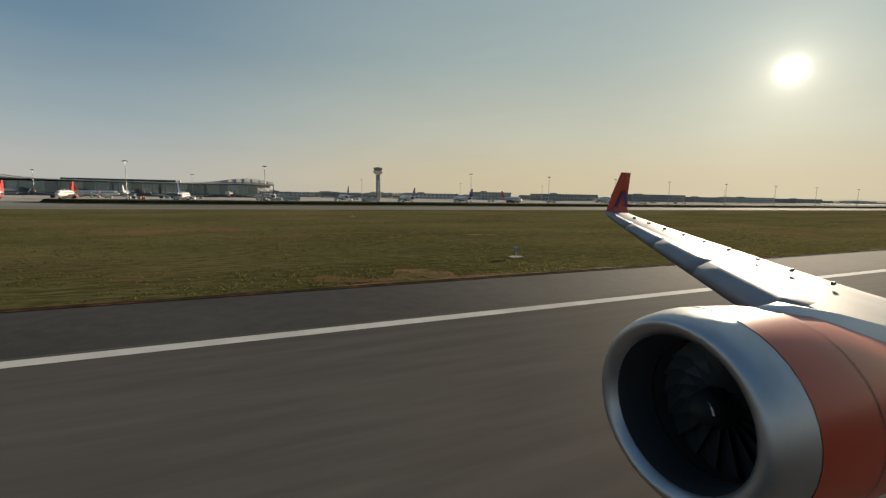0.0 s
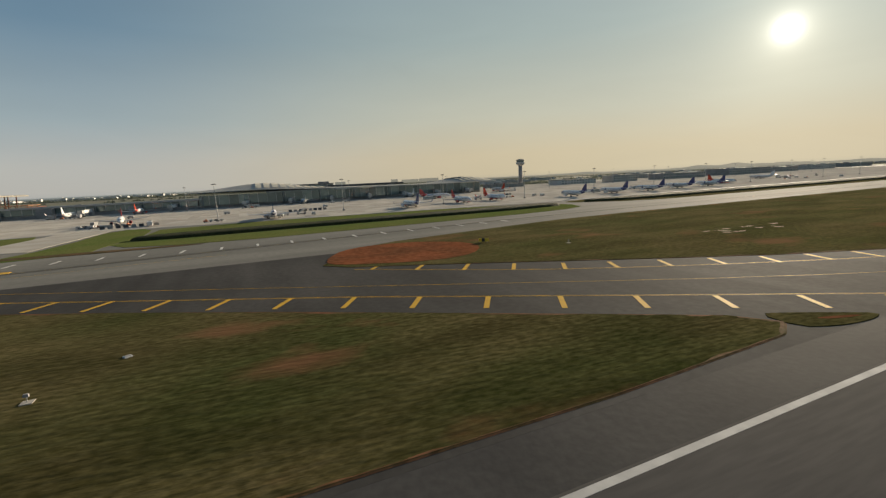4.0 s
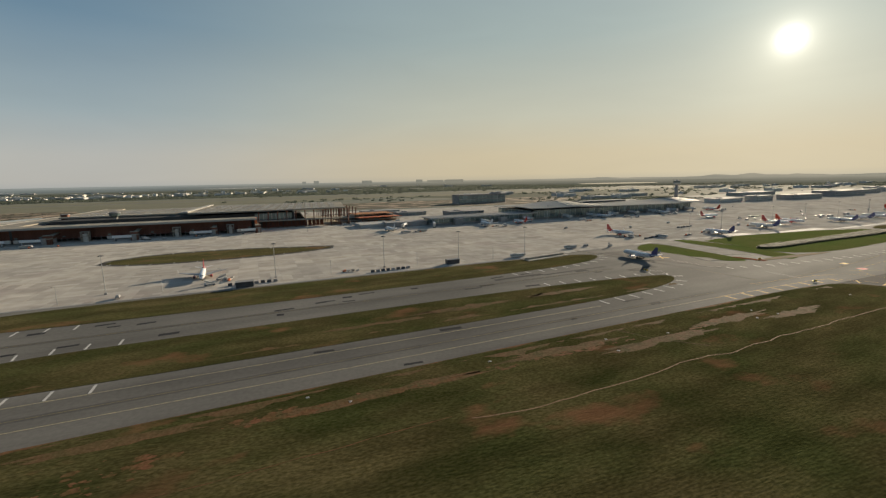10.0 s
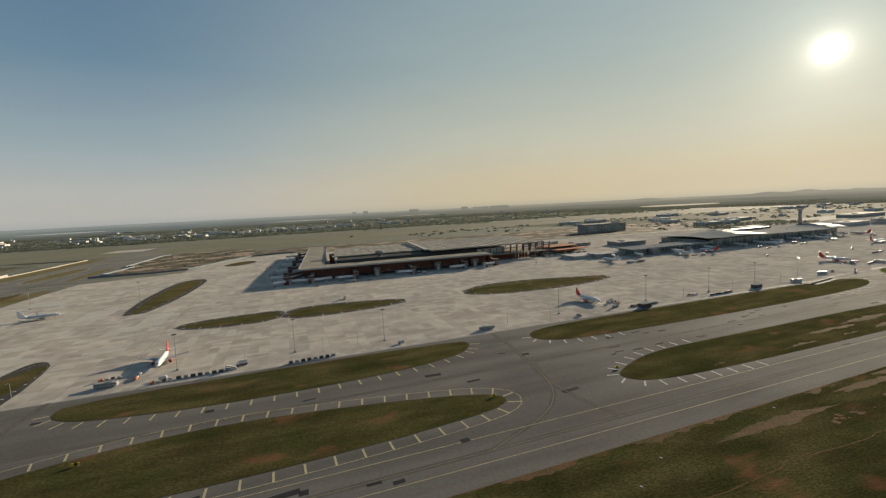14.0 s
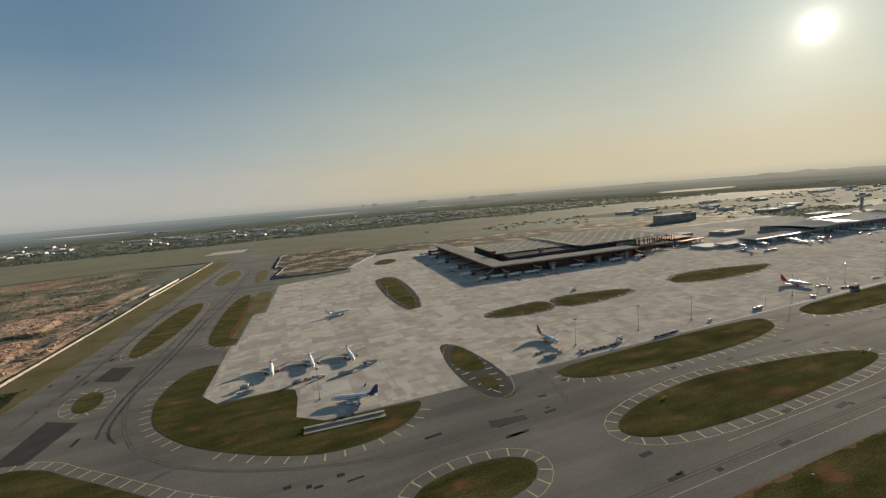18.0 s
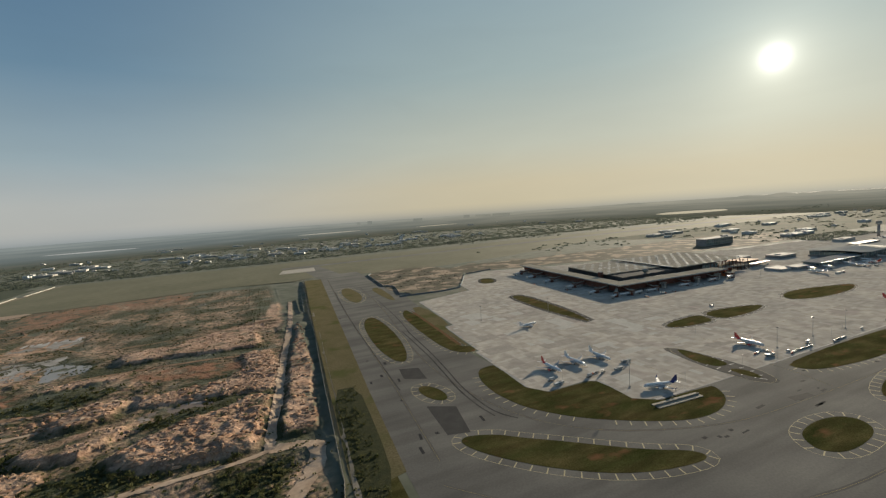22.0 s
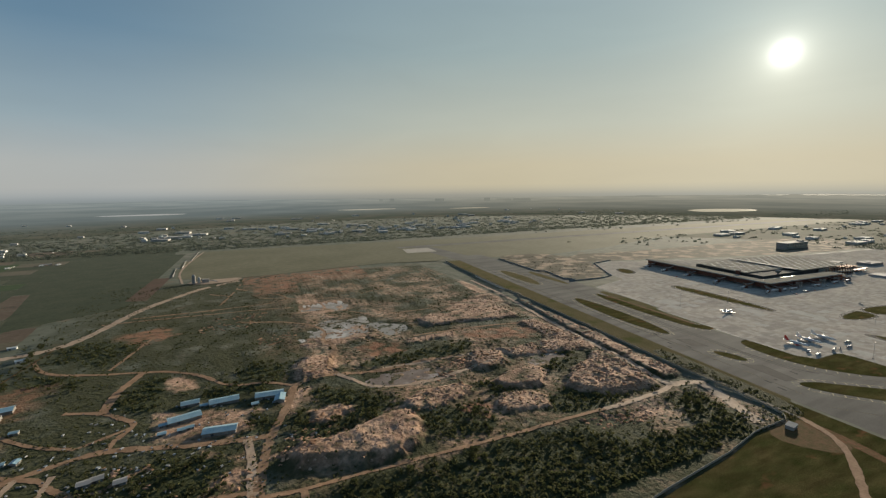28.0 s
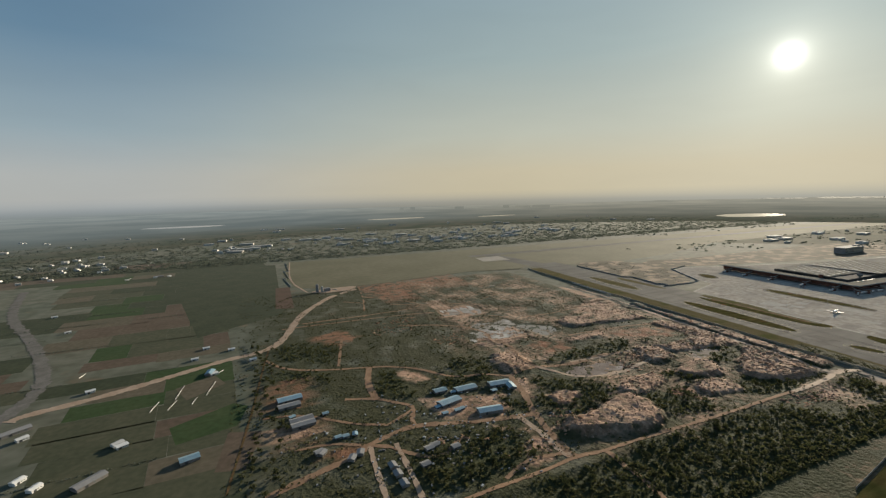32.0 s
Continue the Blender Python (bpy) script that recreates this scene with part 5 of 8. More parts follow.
pier = thing("terminal_pier", "low glass boarding pier with flat grey roof", "terminal")
part("base_wall", Shape().box(468, -622, 1.8, 184, 34, 3.6), GREYC, pier)
# dark box fills the pier behind its glazing
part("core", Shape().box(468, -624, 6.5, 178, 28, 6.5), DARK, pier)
glazed(pier, (378, -604), (560, -604), 3.6, 10.4, 9.0)
glazed(pier, (560, -606), (560, -640), 3.6, 10.4, 9.0)
part("roof", Shape().box(468, -621, 11.2, 192, 42, 1.2), ROOFG, pier, "flat grey pier roof")
part("roof_edge", Shape().box(468, -600, 11.4, 194, 1.2, 1.9), STEEL, pier)
part("stair_tower", Shape().box(520, -597, 5.0, 14, 9, 10), GREYC, pier)
part("stair_tower", Shape().box(440, -597, 4.0, 12, 8, 8), GREYC, pier)
part("annex", Shape().box(596, -630, 3.6, 64, 26, 7.2), GREYC, pier, "low concrete annex")
part("annex", Shape().box(640, -650, 2.6, 50, 40, 5.2), WALLC, pier)

hotel = thing("hotel", "dark flat-roofed hotel block behind the terminal", "hotel")
part("body", Shape().box(206, -1105, 12, 152, 40, 24), GREYC, hotel)
part("roof_slab", Shape().box(206, -1105, 24.6, 156, 44, 1.4), GREYC, hotel)
glazed(hotel, (132, -1084), (280, -1084), 3, 12, 12)
glazed(hotel, (132, -1084), (280, -1084), 13, 22.5, 12)
part("roof_box", Shape().box(150, -1105, 27, 24, 16, 5), GREYC, hotel)

# brick-red terminal with an angled boarding wing
t2 = thing("terminal", "brick-red terminal with wide flat eaves and angled boarding wing", "terminal")


def wing(a, b, inward, depth, z1, name):
    p, d, length = wall_line(a, b)
    nrm = Vector((-d.y, d.x, 0)) * inward
    q = [(p.x, p.y), (p.x + d.x * length, p.y + d.y * length), (p.x + d.x * length + nrm.x * depth, p.y + d.y * length + nrm.y * depth), (p.x + nrm.x * depth, p.y + nrm.y * depth)]
    # dark block behind the louvre panels
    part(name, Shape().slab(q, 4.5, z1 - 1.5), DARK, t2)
    turn = math.degrees(math.atan2(d.y, d.x))
    n = round(length / 6.0)
    w = length / n
    fin = Shape().box(w / 2, 0, 0, w - 0.12, 0.9, z1 - 5.4)
    low = Shape().box(w / 2, 0, 0, w * 0.5, 0.7, 1.6)
    col = Shape().box(0, 0, 0, 0.7, 1.0, 5.0)
    f = None
    for i in range(n):
        c = Vector((p.x, p.y, 0)) + d * w * i - nrm * 0.6
        at = [pose(c.x, c.y, z, 0, 0, turn) for z in (3.6 + (z1 - 5.4) / 2, 6.6, 2.5)]
        if f is None:
            f = (part("louvre_panel", fin, BRICK, t2, at=at[0]), part("window", low, GLASS, t2, at=at[1] @ pose(0, -0.4 * inward, 0)), part("column", col, GREYC, t2, at=at[2]))
        else:
            share(f[0], at[0])
            if i % 4 == 1:
                share(f[1], at[1] @ pose(0, -0.4 * inward, 0))
            share(f[2], at[2])
    return q, nrm


wing((1112, -697), (812, -679), 1, 34, 19.0, "north_wing")
wing((1112, -697), (1073, -1092), -1, 30, 19.0, "east_wing")
part("eaves_roof", Shape().slab([(1121, -690), (1119, -684), (806, -668), (806, -702), (1082, -720)], 18.0, 19.6), ROOFT, t2, "flat projecting eaves roof")
part("eaves_roof", Shape().slab([(1121, -690), (1082, -1098), (1050, -1096), (1084, -720)], 18.0, 19.62), ROOFT, t2, "flat projecting eaves roof")
part("eaves_edge", Shape().slab([(1122, -689), (1120, -683), (805, -667), (805, -669), (1119, -685)], 17.4, 20.0), ROOFW, t2, "pale edge band")
part("eaves_edge", Shape().slab([(1122, -689), (1083, -1099), (1081, -1099), (1120, -690)], 17.4, 20.0), ROOFW, t2, "pale edge band")
part("end_wall", Shape().box(806, -688, 10, 3, 32, 18), ORANGE, t2, "orange end wall")
# walls and top of the hall share one dark roof colour
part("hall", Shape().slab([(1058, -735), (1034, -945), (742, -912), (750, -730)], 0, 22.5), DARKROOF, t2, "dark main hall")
part("hall_base", Shape().slab([(1050, -720), (1030, -960), (720, -930), (732, -724)], 0, 10), DARKROOF, t2)
part("main_roof", Shape().slab([(1062, -780), (1040, -935), (880, -940), (900, -770)], 23.5, 25.2), ROOFT, t2, "pale main roof")
part("main_roof", Shape().slab([(896, -724), (872, -945), (640, -905), (668, -722)], 25.5, 27.4), ROOFT, t2, "pale latticed canopy roof")
part("roof_spine", Shape().slab([(905, -735), (897, -735), (876, -942), (884, -942)], 27.5, 29.0), WALLC, t2)
light = None
for i in range(10):
    for j in range(9):
        if (i + j) % 2 == 0 or (i in (3, 4) and j in (3, 4)):
            at = pose(1046 - 2.0 * j - i * 15.0, -788 - j * 16.5 - i * 0.5, 25.35, 0, 0, 6)
            light = part("skylight", Shape().box(0, 0, 0, 9.5, 6.5, 0.5), WALLC, t2, at=at) if light is None else (share(light, at), light)[1]
for i in range(15):
    for j in range(13):
        if (i + j) % 2 == 0:
            at = pose(880 - 1.9 * j - i * 13.8, -733 - j * 15.4 + i * 0.9, 27.6, 0, 0, 6)
            share(light, at)
for i in range(7):
    for j in range(4):
        part("canopy_column", Shape().tube((650 + j * 14, -730 - i * 26, 0), (648 + j * 14, -730 - i * 26, 25.6), 0.5, 0.9, 6), BRICK, t2)
part("terrace", Shape().slab([(806, -710), (672, -702), (672, -722), (806, -726)], 10.6, 11.8), ROOFT, t2, "sandy terrace slab under the canopy")
glazed(t2, (806, -727), (752, -727), 12.0, 22.0, 6.0)
glazed(t2, (748, -732), (742, -905), 11.0, 22.0, 9.0)
front = None
for k in range(16):
    at = pose(800 - k * 6.2, -723.5 + k * 0.12, 5.2)
    front = part("louvre_panel", Shape().box(0, 0, 0, 5.2, 0.6, 10.2), BRICK, t2, at=at) if front is None else (share(front, at), front)[1]
for k in range(11):
    part("canopy_column", Shape().tube((802 - k * 13.5, -709 + 0.4 * k, 0), (801 - k * 13.5, -712 + 0.4 * k, 25.5), 0.55, 0.9, 6), BRICK, t2)
rotunda = thing("control_cabin", "round grey control cabin on a stem above the roof", "cabin", (986, -738, 0))
part("stem", Shape().tube((0, 0, 0), (0, 0, 28), 3.2, 3.0, 16), GREYC, rotunda)
part("cabin", Shape().loft([[(r * math.cos(k * 0.3927), r * math.sin(k * 0.3927), z) for k in range(16)] for r, z in ((3.2, 25), (6.2, 27.5), (6.6, 31))]), GLASS, rotunda)
part("cap", Shape().loft([[(r * math.cos(k * 0.3927), r * math.sin(k * 0.3927), z) for k in range(16)] for r, z in ((7.2, 31), (7.2, 31.8), (3.0, 33.2))]), ROOFG, rotunda)
stack = thing("stair_tower", "square brick-red stair tower on the terminal roof", "tower", (1060, -800, 0))
part("shaft", Shape().box(0, 0, 14, 8, 9, 28), BRICK, stack)
part("cap", Shape().box(0, 0, 28.4, 9, 10, 0.8), ROOFG, stack)


def jet_bridge(label):
    b = thing("jet_bridge", label, "jet bridge", group="jet bridges")
    part("rotunda", Shape().tube((0, 0, 0), (0, 0, 8.2), 2.6, 2.6, 14), GREYC, b)
    part("tunnel", Shape().box(13, 0, 5.6, 22, 2.8, 3.0), WHITE, b, "white corrugated tunnel")
    part("cab", Shape().box(26, 0, 5.4, 5, 4.4, 3.6, top=0.9), WALLC, b)
    part("drive_column", Shape().box(21, 0, 2.2, 1.0, 2.6, 4.2), STEEL, b)
    part("wheel_bogie", Shape().box(21, 0, 0.5, 1.4, 3.6, 1.0), BLACK, b)
    return b


bridge = jet_bridge("pale jet bridge on a wheeled column at the terminal")
bridge.matrix_basis = pose(1037, -676, 0, 0, 0, 70)
for x, y, a in ((20, -594, 80), (70, -594, 80), (120, -594, 80), (170, -594, 80), (220, -594, 80), (270, -594, 80), (322, -594, 80), (400, -596, 85), (480, -596, 85), (560, -600, 70), (600, -612, 60)):
    copy_thing(bridge, pose(x, y, 0, 0, 0, a))
link = thing("fixed_link", "brown boarding link on posts with a brick portal", "boarding link", (1037, -692, 0), 86, group="boarding links")
part("tunnel", Shape().loft([[(0, y, z) for y, z in ((-2.2, 8.5), (2.2, 8.5), (2.2, 12.0), (-2.2, 12.0))], [(24, y, z) for y, z in ((-2.2, 5.2), (2.2, 5.2), (2.2, 8.8), (-2.2, 8.8))]]), BRICK, link)
part("tunnel_roof", Shape().loft([[(0, y, z) for y, z in ((-2.6, 12.05), (2.6, 12.05), (2.6, 12.4), (-2.6, 12.4))], [(24, y, z) for y, z in ((-2.6, 8.85), (2.6, 8.85), (2.6, 9.2), (-2.6, 9.2))]]), ROOFT, link)
part("portal", Shape().box(27, 0, 5.4, 6.5, 7.0, 10.8), BRICK, link)
part("landing", Shape().box(27, 3.7, 7.2, 6.8, 0.5, 1.2), ROOFT, link)
part("landing", Shape().box(30.5, 0, 7.2, 0.5, 7.2, 1.2), ROOFT, link)
part("portal_roof", Shape().box(27, 0, 11.1, 7.5, 8.0, 0.6), ROOFT, link)
for k in (9, 18):
    part("post", Shape().box(k, 0, 3.2, 0.8, 3.2, 6.4), GREYC, link)
for x, y, a, long in ((1100, -693, 80, 1.0), (949, -686, 88, 1.0), (859, -681, 90, 0.8), (806, -678, 95, 0.8), (1112, -700, 42, 1.3), (1110, -728, -3, 1.1), (1103, -806, -3, 1.1), (1094, -900, -3, 1.1), (1086, -984, -3, 1.1), (1079, -1056, -3, 1.1)):
    copy_thing(link, pose(x, y, 0, 0, 0, a) @ Matrix.Diagonal((long, 1, 1, 1)))
for k, (x, y, a) in enumerate(((1042, -662, -8), (1103, -664, 190), (950, -656, -8), (860, -657, 0), (803, -656, 10), (1136, -676, 20), (1134, -674, 172), (1140, -730, 12), (1134, -808, 12), (1124, -903, 12), (1116, -986, 12), (1110, -1058, 12))):
    m = pose(x, y, 0, 0, 0, a)
    if k:
        copy_thing(bridge, m)
    else:
        bridge.matrix_basis = m
for x, y in ((1005, -686), (905, -681), (840, -678)):
    vent = thing("bridge_tower", "brick stair tower with open landings on the facade", "tower", (x, y, 0), 3, group="bridge towers")
    part("shaft", Shape().box(0, 0, 7, 6, 6, 14), BRICK, vent)
    part("tower_frame", Shape().box(0, 12, 7.4, 9, 7, 0.6).box(0, 12, 12.6, 9.6, 7.6, 0.7).box(-4.2, 15, 6.3, 0.7, 0.7, 12.6).box(4.2, 15, 6.3, 0.7, 0.7, 12.6).box(-4.2, 9, 6.3, 0.7, 0.7, 12.6).box(4.2, 9, 6.3, 0.7, 0.7, 12.6), ROOFT, vent, "sandy steel frame of the bridge tower")
    part("lift_shaft", Shape().box(0, 12, 5, 4.6, 4.6, 10), WALLC, vent)
    part("gangway", Shape().box(0, 5.8, 9.4, 3.0, 7.0, 2.8), WALLC, vent)
    for k in range(4):
        part("landing", Shape().box(0, 3.6, 2.6 + k * 3.2, 6.4, 1.2, 0.3), ROOFT, vent)

tower = thing("control_tower", "tall concrete control tower with a wide dark glass cab", "control tower", (-218, -800, 0))


def ring(r, z, n=20, c=(0, 0)):
    return [(c[0] + r * math.cos(6.28319 * k / n), c[1] + r * math.sin(6.28319 * k / n), z) for k in range(n)]


part("shaft", Shape().loft([ring(4.6, 0), ring(4.2, 20), ring(4.0, 44)]), GREYC, tower, smooth=True)
part("gallery", Shape().loft([ring(4.4, 43), ring(8.8, 46.5), ring(9.2, 49.5), ring(8.2, 50)]), WALLC, tower)
part("cab_glass", Shape().loft([ring(7.2, 50), ring(8.4, 54)]), GLASS, tower)
part("cab_roof", Shape().loft([ring(9.0, 54), ring(9.0, 55.2), ring(3.5, 56.5)]), GREYC, tower)
part("aerial", Shape().tube((0, 0, 56), (0, 0, 61), 0.15), STEEL, tower)


def block(x, y, w, d, h, a, label, mat=WALLC, rows=2):
    b = thing("building", label, "building", (x, y, 0), a, group="airport buildings")
    part("body", Shape().box(0, 0, h / 2, w, d, h), mat, b)
    part("parapet", Shape().box(0, 0, h + 0.3, w + 1.2, d + 1.2, 0.7), GREYC, b)
    cols = max(3, int(w / 7))
    pane = None
    for r in range(rows):
        for c in range(cols):
            at = pose(-w / 2 + (c + 0.5) * w / cols, d / 2 + 0.05, (r + 0.55) * h / rows)
            if pane is None:
                pane = part("window", Shape().box(0, 0, 0, w / cols * 0.6, 0.3, h / rows * 0.45), GLASS, b, at=at)
            else:
                share(pane, at)
    part("roof_unit", Shape().box(w * 0.2, 0, h + 1.4, min(8, w * 0.2), d * 0.3, 2.2), GREYC, b)
    return b


for x, y, w, d, h, lab, mat in ((-290, -720, 90, 40, 9, "low pale airport building near the tower", WALLC), (-400, -700, 70, 30, 13, "white three-storey office block with windows", WALLC),
                                (-560, -690, 130, 40, 12, "long grey cargo shed with windows", GREYC), (-820, -720, 160, 60, 15, "large grey hangar with flat roof", GREYC), (-1050, -760, 120, 50, 12, "grey cargo hall with flat roof", GREYC),
                                (-1300, -800, 140, 60, 14, "far pale hangar with flat roof", WALLC), (-150, -760, 80, 24, 7, "low grey service building", GREYC), (-60, -830, 90, 30, 8, "pale flat-roofed service building", WALLC),
                                (-700, -900, 180, 50, 10, "long low pale warehouse building", WALLC), (-1650, -850, 160, 60, 13, "far grey hangar with flat roof", GREYC), (430, -760, 70, 40, 8, "low building behind the pier", GREYC),
                                (520, -820, 60, 30, 6, "unfinished low concrete building", GREYC), (600, -760, 50, 40, 7, "unfinished concrete frame building", BRICK), (560, -900, 80, 30, 6, "site sheds in pale sheet metal", WALLC)):
    block(x, y, w, d, h, rng.uniform(-3, 3), lab, mat, 3 if h > 12 else 2)
canopy = thing("canopy", "unfinished orange-brown canopy on raking columns", "canopy")
for k in range(6):
    part("beam", Shape().box(588 + k * 10, -760 + k * 3, 10 - 0.4 * k, 3, 90, 1.2), BRICK, canopy)
    for j in range(3):
        part("column", Shape().tube((588 + k * 10, -790 + j * 30, 0), (588 + k * 10, -790 + j * 30, 9.6), 0.6), BRICK, canopy)
part("roof_sheet", Shape().slab([(575, -706), (650, -700), (655, -712), (580, -718)], 9, 10), ORANGE, canopy)
TIMBER = material("orange_formwork", (0.42, 0.19, 0.085), 0.8, alt=(0.32, 0.15, 0.075), scale=0.1, fine=(0.8, 0.78, 0.76), fine_scale=0.8, objects=0.15, spec=0.1)
shell = thing("building_shell", "unfinished concrete storeys on orange formwork props", "building shell", (628, -742, 0), 3)
for level, (w, d) in enumerate(((104, 60), (92, 52), (70, 44))):
    part("floor_slab", Shape().box(-6 * level, -4 * level, 4.6 + 4.2 * level, w, d, 0.7), ROOFT if level < 2 else TIMBER, shell)
    for k in range(10 - level):
        for j in range(3):
            part("prop", Shape().tube((-w / 2 + 3 + k * 10.6 - 6 * level, d / 2 - 2 - j * 20 - 4 * level, 0.1 + 4.2 * level + (0.85 if level else 0)), (-w / 2 + 3 + k * 10.6 - 6 * level, d / 2 - 2 - j * 20 - 4 * level, 4.2 + 4.2 * level), 0.4, n=6), TIMBER, shell)
for k in range(9):
    part("site_cabin", Shape().box(-44 + k * 11 + 2 * (k % 3), 36, 1.4, 6.5, 3, 2.6), WALLC if k % 3 else BLUEROOF, shell)
part("elevated_road", Shape().slab([(560, -845), (690, -830), (690, -842), (560, -858)], 6, 7.6), GREYC, canopy)


# ---- aircraft ----
def oval(x, ry, rz, cz, n=18):
    return [(x, ry * math.cos(6.28319 * k / n), cz + rz * math.sin(6.28319 * k / n)) for k in range(n)]


def blade(root, tip, thick):
    """A tapered wing: root and tip are (leading x, trailing x, y, z)."""
    s = Shape()
    rings = []
    for (lx, tx, y, z), t in ((root, thick), (tip, thick * 0.45)):
        c = lx - tx
        rings.append([(lx, y, z), (lx - 0.12 * c, y, z + t * 0.8), (lx - 0.4 * c, y, z + t), (tx, y, z + 0.03), (tx, y, z - 0.03), (lx - 0.4 * c, y, z - t * 0.7), (lx - 0.12 * c, y, z - t * 0.6)])
    if tip[2] > root[2]:
        rings = [r[::-1] for r in rings]
    return s.loft(rings)


def airliner(label, body, tail, belly, engine, winglet):
    a = thing("airliner", label, "airliner", group="parked airliners")
    prof = ((18.6, 0.12, 0.12, 2.9), (18.2, 0.7, 0.65, 3.0), (17.2, 1.25, 1.2, 3.2), (15.8, 1.7, 1.72, 3.45), (13.8, 1.96, 2.02, 3.6), (-6, 1.96, 2.02, 3.6), (-10, 1.85, 1.85, 3.8), (-14, 1.25, 1.2, 4.3),
            (-17.4, 0.55, 0.5, 4.8), (-18.9, 0.18, 0.18, 5.0))
    part("fuselage", Shape().loft([oval(*p) for p in prof]), body, a, smooth=True)
    part("belly", Shape().loft([oval(x, r, rz, cz) for x, r, rz, cz in ((6.5, 0.6, 0.3, 1.75), (4.5, 1.95, 0.9, 2.1), (-3.5, 1.95, 0.9, 2.1), (-6, 0.6, 0.3, 1.75))]), belly, a, smooth=True)
    part("cockpit_window", Shape().loft([oval(x, r, rz, cz, 10) for x, r, rz, cz in ((17.35, 0.85, 0.18, 4.15), (16.6, 1.22, 0.2, 4.5))]), BLACK, a)
    for s in (1, -1):
        part("window_band", Shape().box(2.8, s * 1.93, 4.15, 25, 0.1, 0.30), DARK, a)
        part("wing", blade((5.2, -3.4, s * 1.5, 2.5), (-4.4, -6.2, s * 16.2, 3.9), 0.5), WINGGREY, a)
        part("winglet", blade((-4.5, -6.2, s * 16.2, 3.9), (-6.2, -7.0, s * 16.9, 6.1), 0.12), winglet, a)
        part("tailplane", blade((-14.2, -17.0, s * 0.6, 4.9), (-16.9, -18.4, s * 6.2, 5.5), 0.18), body, a)
        n = part("engine", Shape().loft([[(x, s * 5.6 + y, z) for _, y, z in oval(0, r, r, 1.55, 14)] for x, r in ((5.9, 0.85), (5.6, 1.02), (4.4, 1.1), (2.6, 0.95), (1.4, 0.6))]), engine, a, smooth=True)
        # engine opening as a shallow black plug
        part("inlet", Shape().loft([[(x, s * 5.6 + y, z) for _, y, z in oval(0, r, r, 1.55, 14)] for x, r in ((5.92, 0.82), (5.4, 0.75))]), BLACK, n)
        part("pylon", Shape().box(2.6, s * 5.6, 2.55, 4.2, 0.35, 0.9), WINGGREY, n)
        part("main_gear", Shape().tube((-1.2, s * 3.6, 0.6), (-1.0, s * 3.5, 2.6), 0.16), STEEL, a)
        for o in (-0.45, 0.45):
            part("wheel", Shape().tube((-1.2, s * 3.6 + o - 0.2, 0.58), (-1.2, s * 3.6 + o + 0.2, 0.58), 0.58, n=12), BLACK, a)
    part("nose_gear", Shape().tube((12.4, 0, 0.4), (12.6, 0, 2.0), 0.12), STEEL, a)
    part("wheel", Shape().tube((12.4, -0.35, 0.4), (12.4, 0.35, 0.4), 0.4, n=12), BLACK, a)
    fin = Shape()
    side = [(-11.2, 5.4), (-16.2, 11.6), (-18.4, 11.6), (-18.0, 5.2)]
    for y in (-0.22, 0.22):
        fin.v += [(x, y * (1 if z < 6 else 0.4), z) for x, z in side]
    fin.f = [(3, 2, 1, 0), (4, 5, 6, 7)] + [(i, (i + 1) % 4, 4 + (i + 1) % 4, 4 + i) for i in range(4)]
    part("tail_fin", fin, tail, a)
    part("tail_sweep", Shape().loft([oval(x, r + 0.02, rz + 0.02, cz) for x, r, rz, cz in ((-9.6, 1.87, 1.88, 3.78), (-14, 1.25, 1.2, 4.3), (-16.6, 0.72, 0.68, 4.66))]), tail, a, smooth=True)
    return a


blue = airliner("white airliner with dark blue tail parked on concrete", WHITE, NAVY, WINGGREY, WHITE, NAVY)
redtail = airliner("white airliner with red tail fin parked on concrete", WHITE, RED, WHITE, RED, WHITE)
redbody = airliner("white airliner with orange-red tail and engines on the apron", WHITE, ORANGEP, RED, ORANGEP, ORANGEP)
plain = airliner("plain white airliner standing on the apron", WHITE, WHITE, WHITE, WINGGREY, WHITE)
STANDS = ((blue, 508, -264, -92), (blue, 1426, -335, -18), (blue, 306, -330, -93), (blue, 199, -342, -90), (blue, 40, -330, -92), (blue, -14, -334, -90), (blue, -64, -334, -91), (blue, -116, -340, -90), (blue, -166, -340, -90),
          (redtail, 1487, -437, 92), (redtail, 1228, -366, 91), (redtail, 849, -363, 92), (redtail, 145, -358, 92), (redtail, 123, -470, 172), (redtail, 407, -384, 100), (redbody, 109, -360, 94), (redbody, -235, -372, 90), (redbody, -20, -566, -90),
          (plain, 1451, -437, 92), (plain, 1414, -434, 92), (plain, 1402, -606, 190), (plain, 636, -574, -88), (plain, 490, -562, -90), (redbody, 430, -562, -90), (plain, 259, -566, -90), (plain, 120, -566, -90), (plain, -400, -420, -90))
used = set()
for kind, x, y, a in STANDS:
    if kind.name not in used:
        used.add(kind.name)
        kind.matrix_basis = pose(x, y, 0.18, 0, 0, a)
    else:
        copy_thing(kind, pose(x, y, 0.18, 0, 0, a))

# the jet whose window the view is from, on its take-off run
EYE = Vector((0.32, -3.73, 5.969))
jet = thing("airliner_wing", "white swept airliner wing with orange winglet and orange engine", "aircraft wing", EYE)


def station(y):
    """Leading edge, trailing edge and height of the wing at a distance out."""
    k = (16.2 - y) / 9.7
    return -15.7 + 5.3 * k, -17.25 + 0.55 * k, -0.72 - 1.62 * k ** 0.92


rings = []
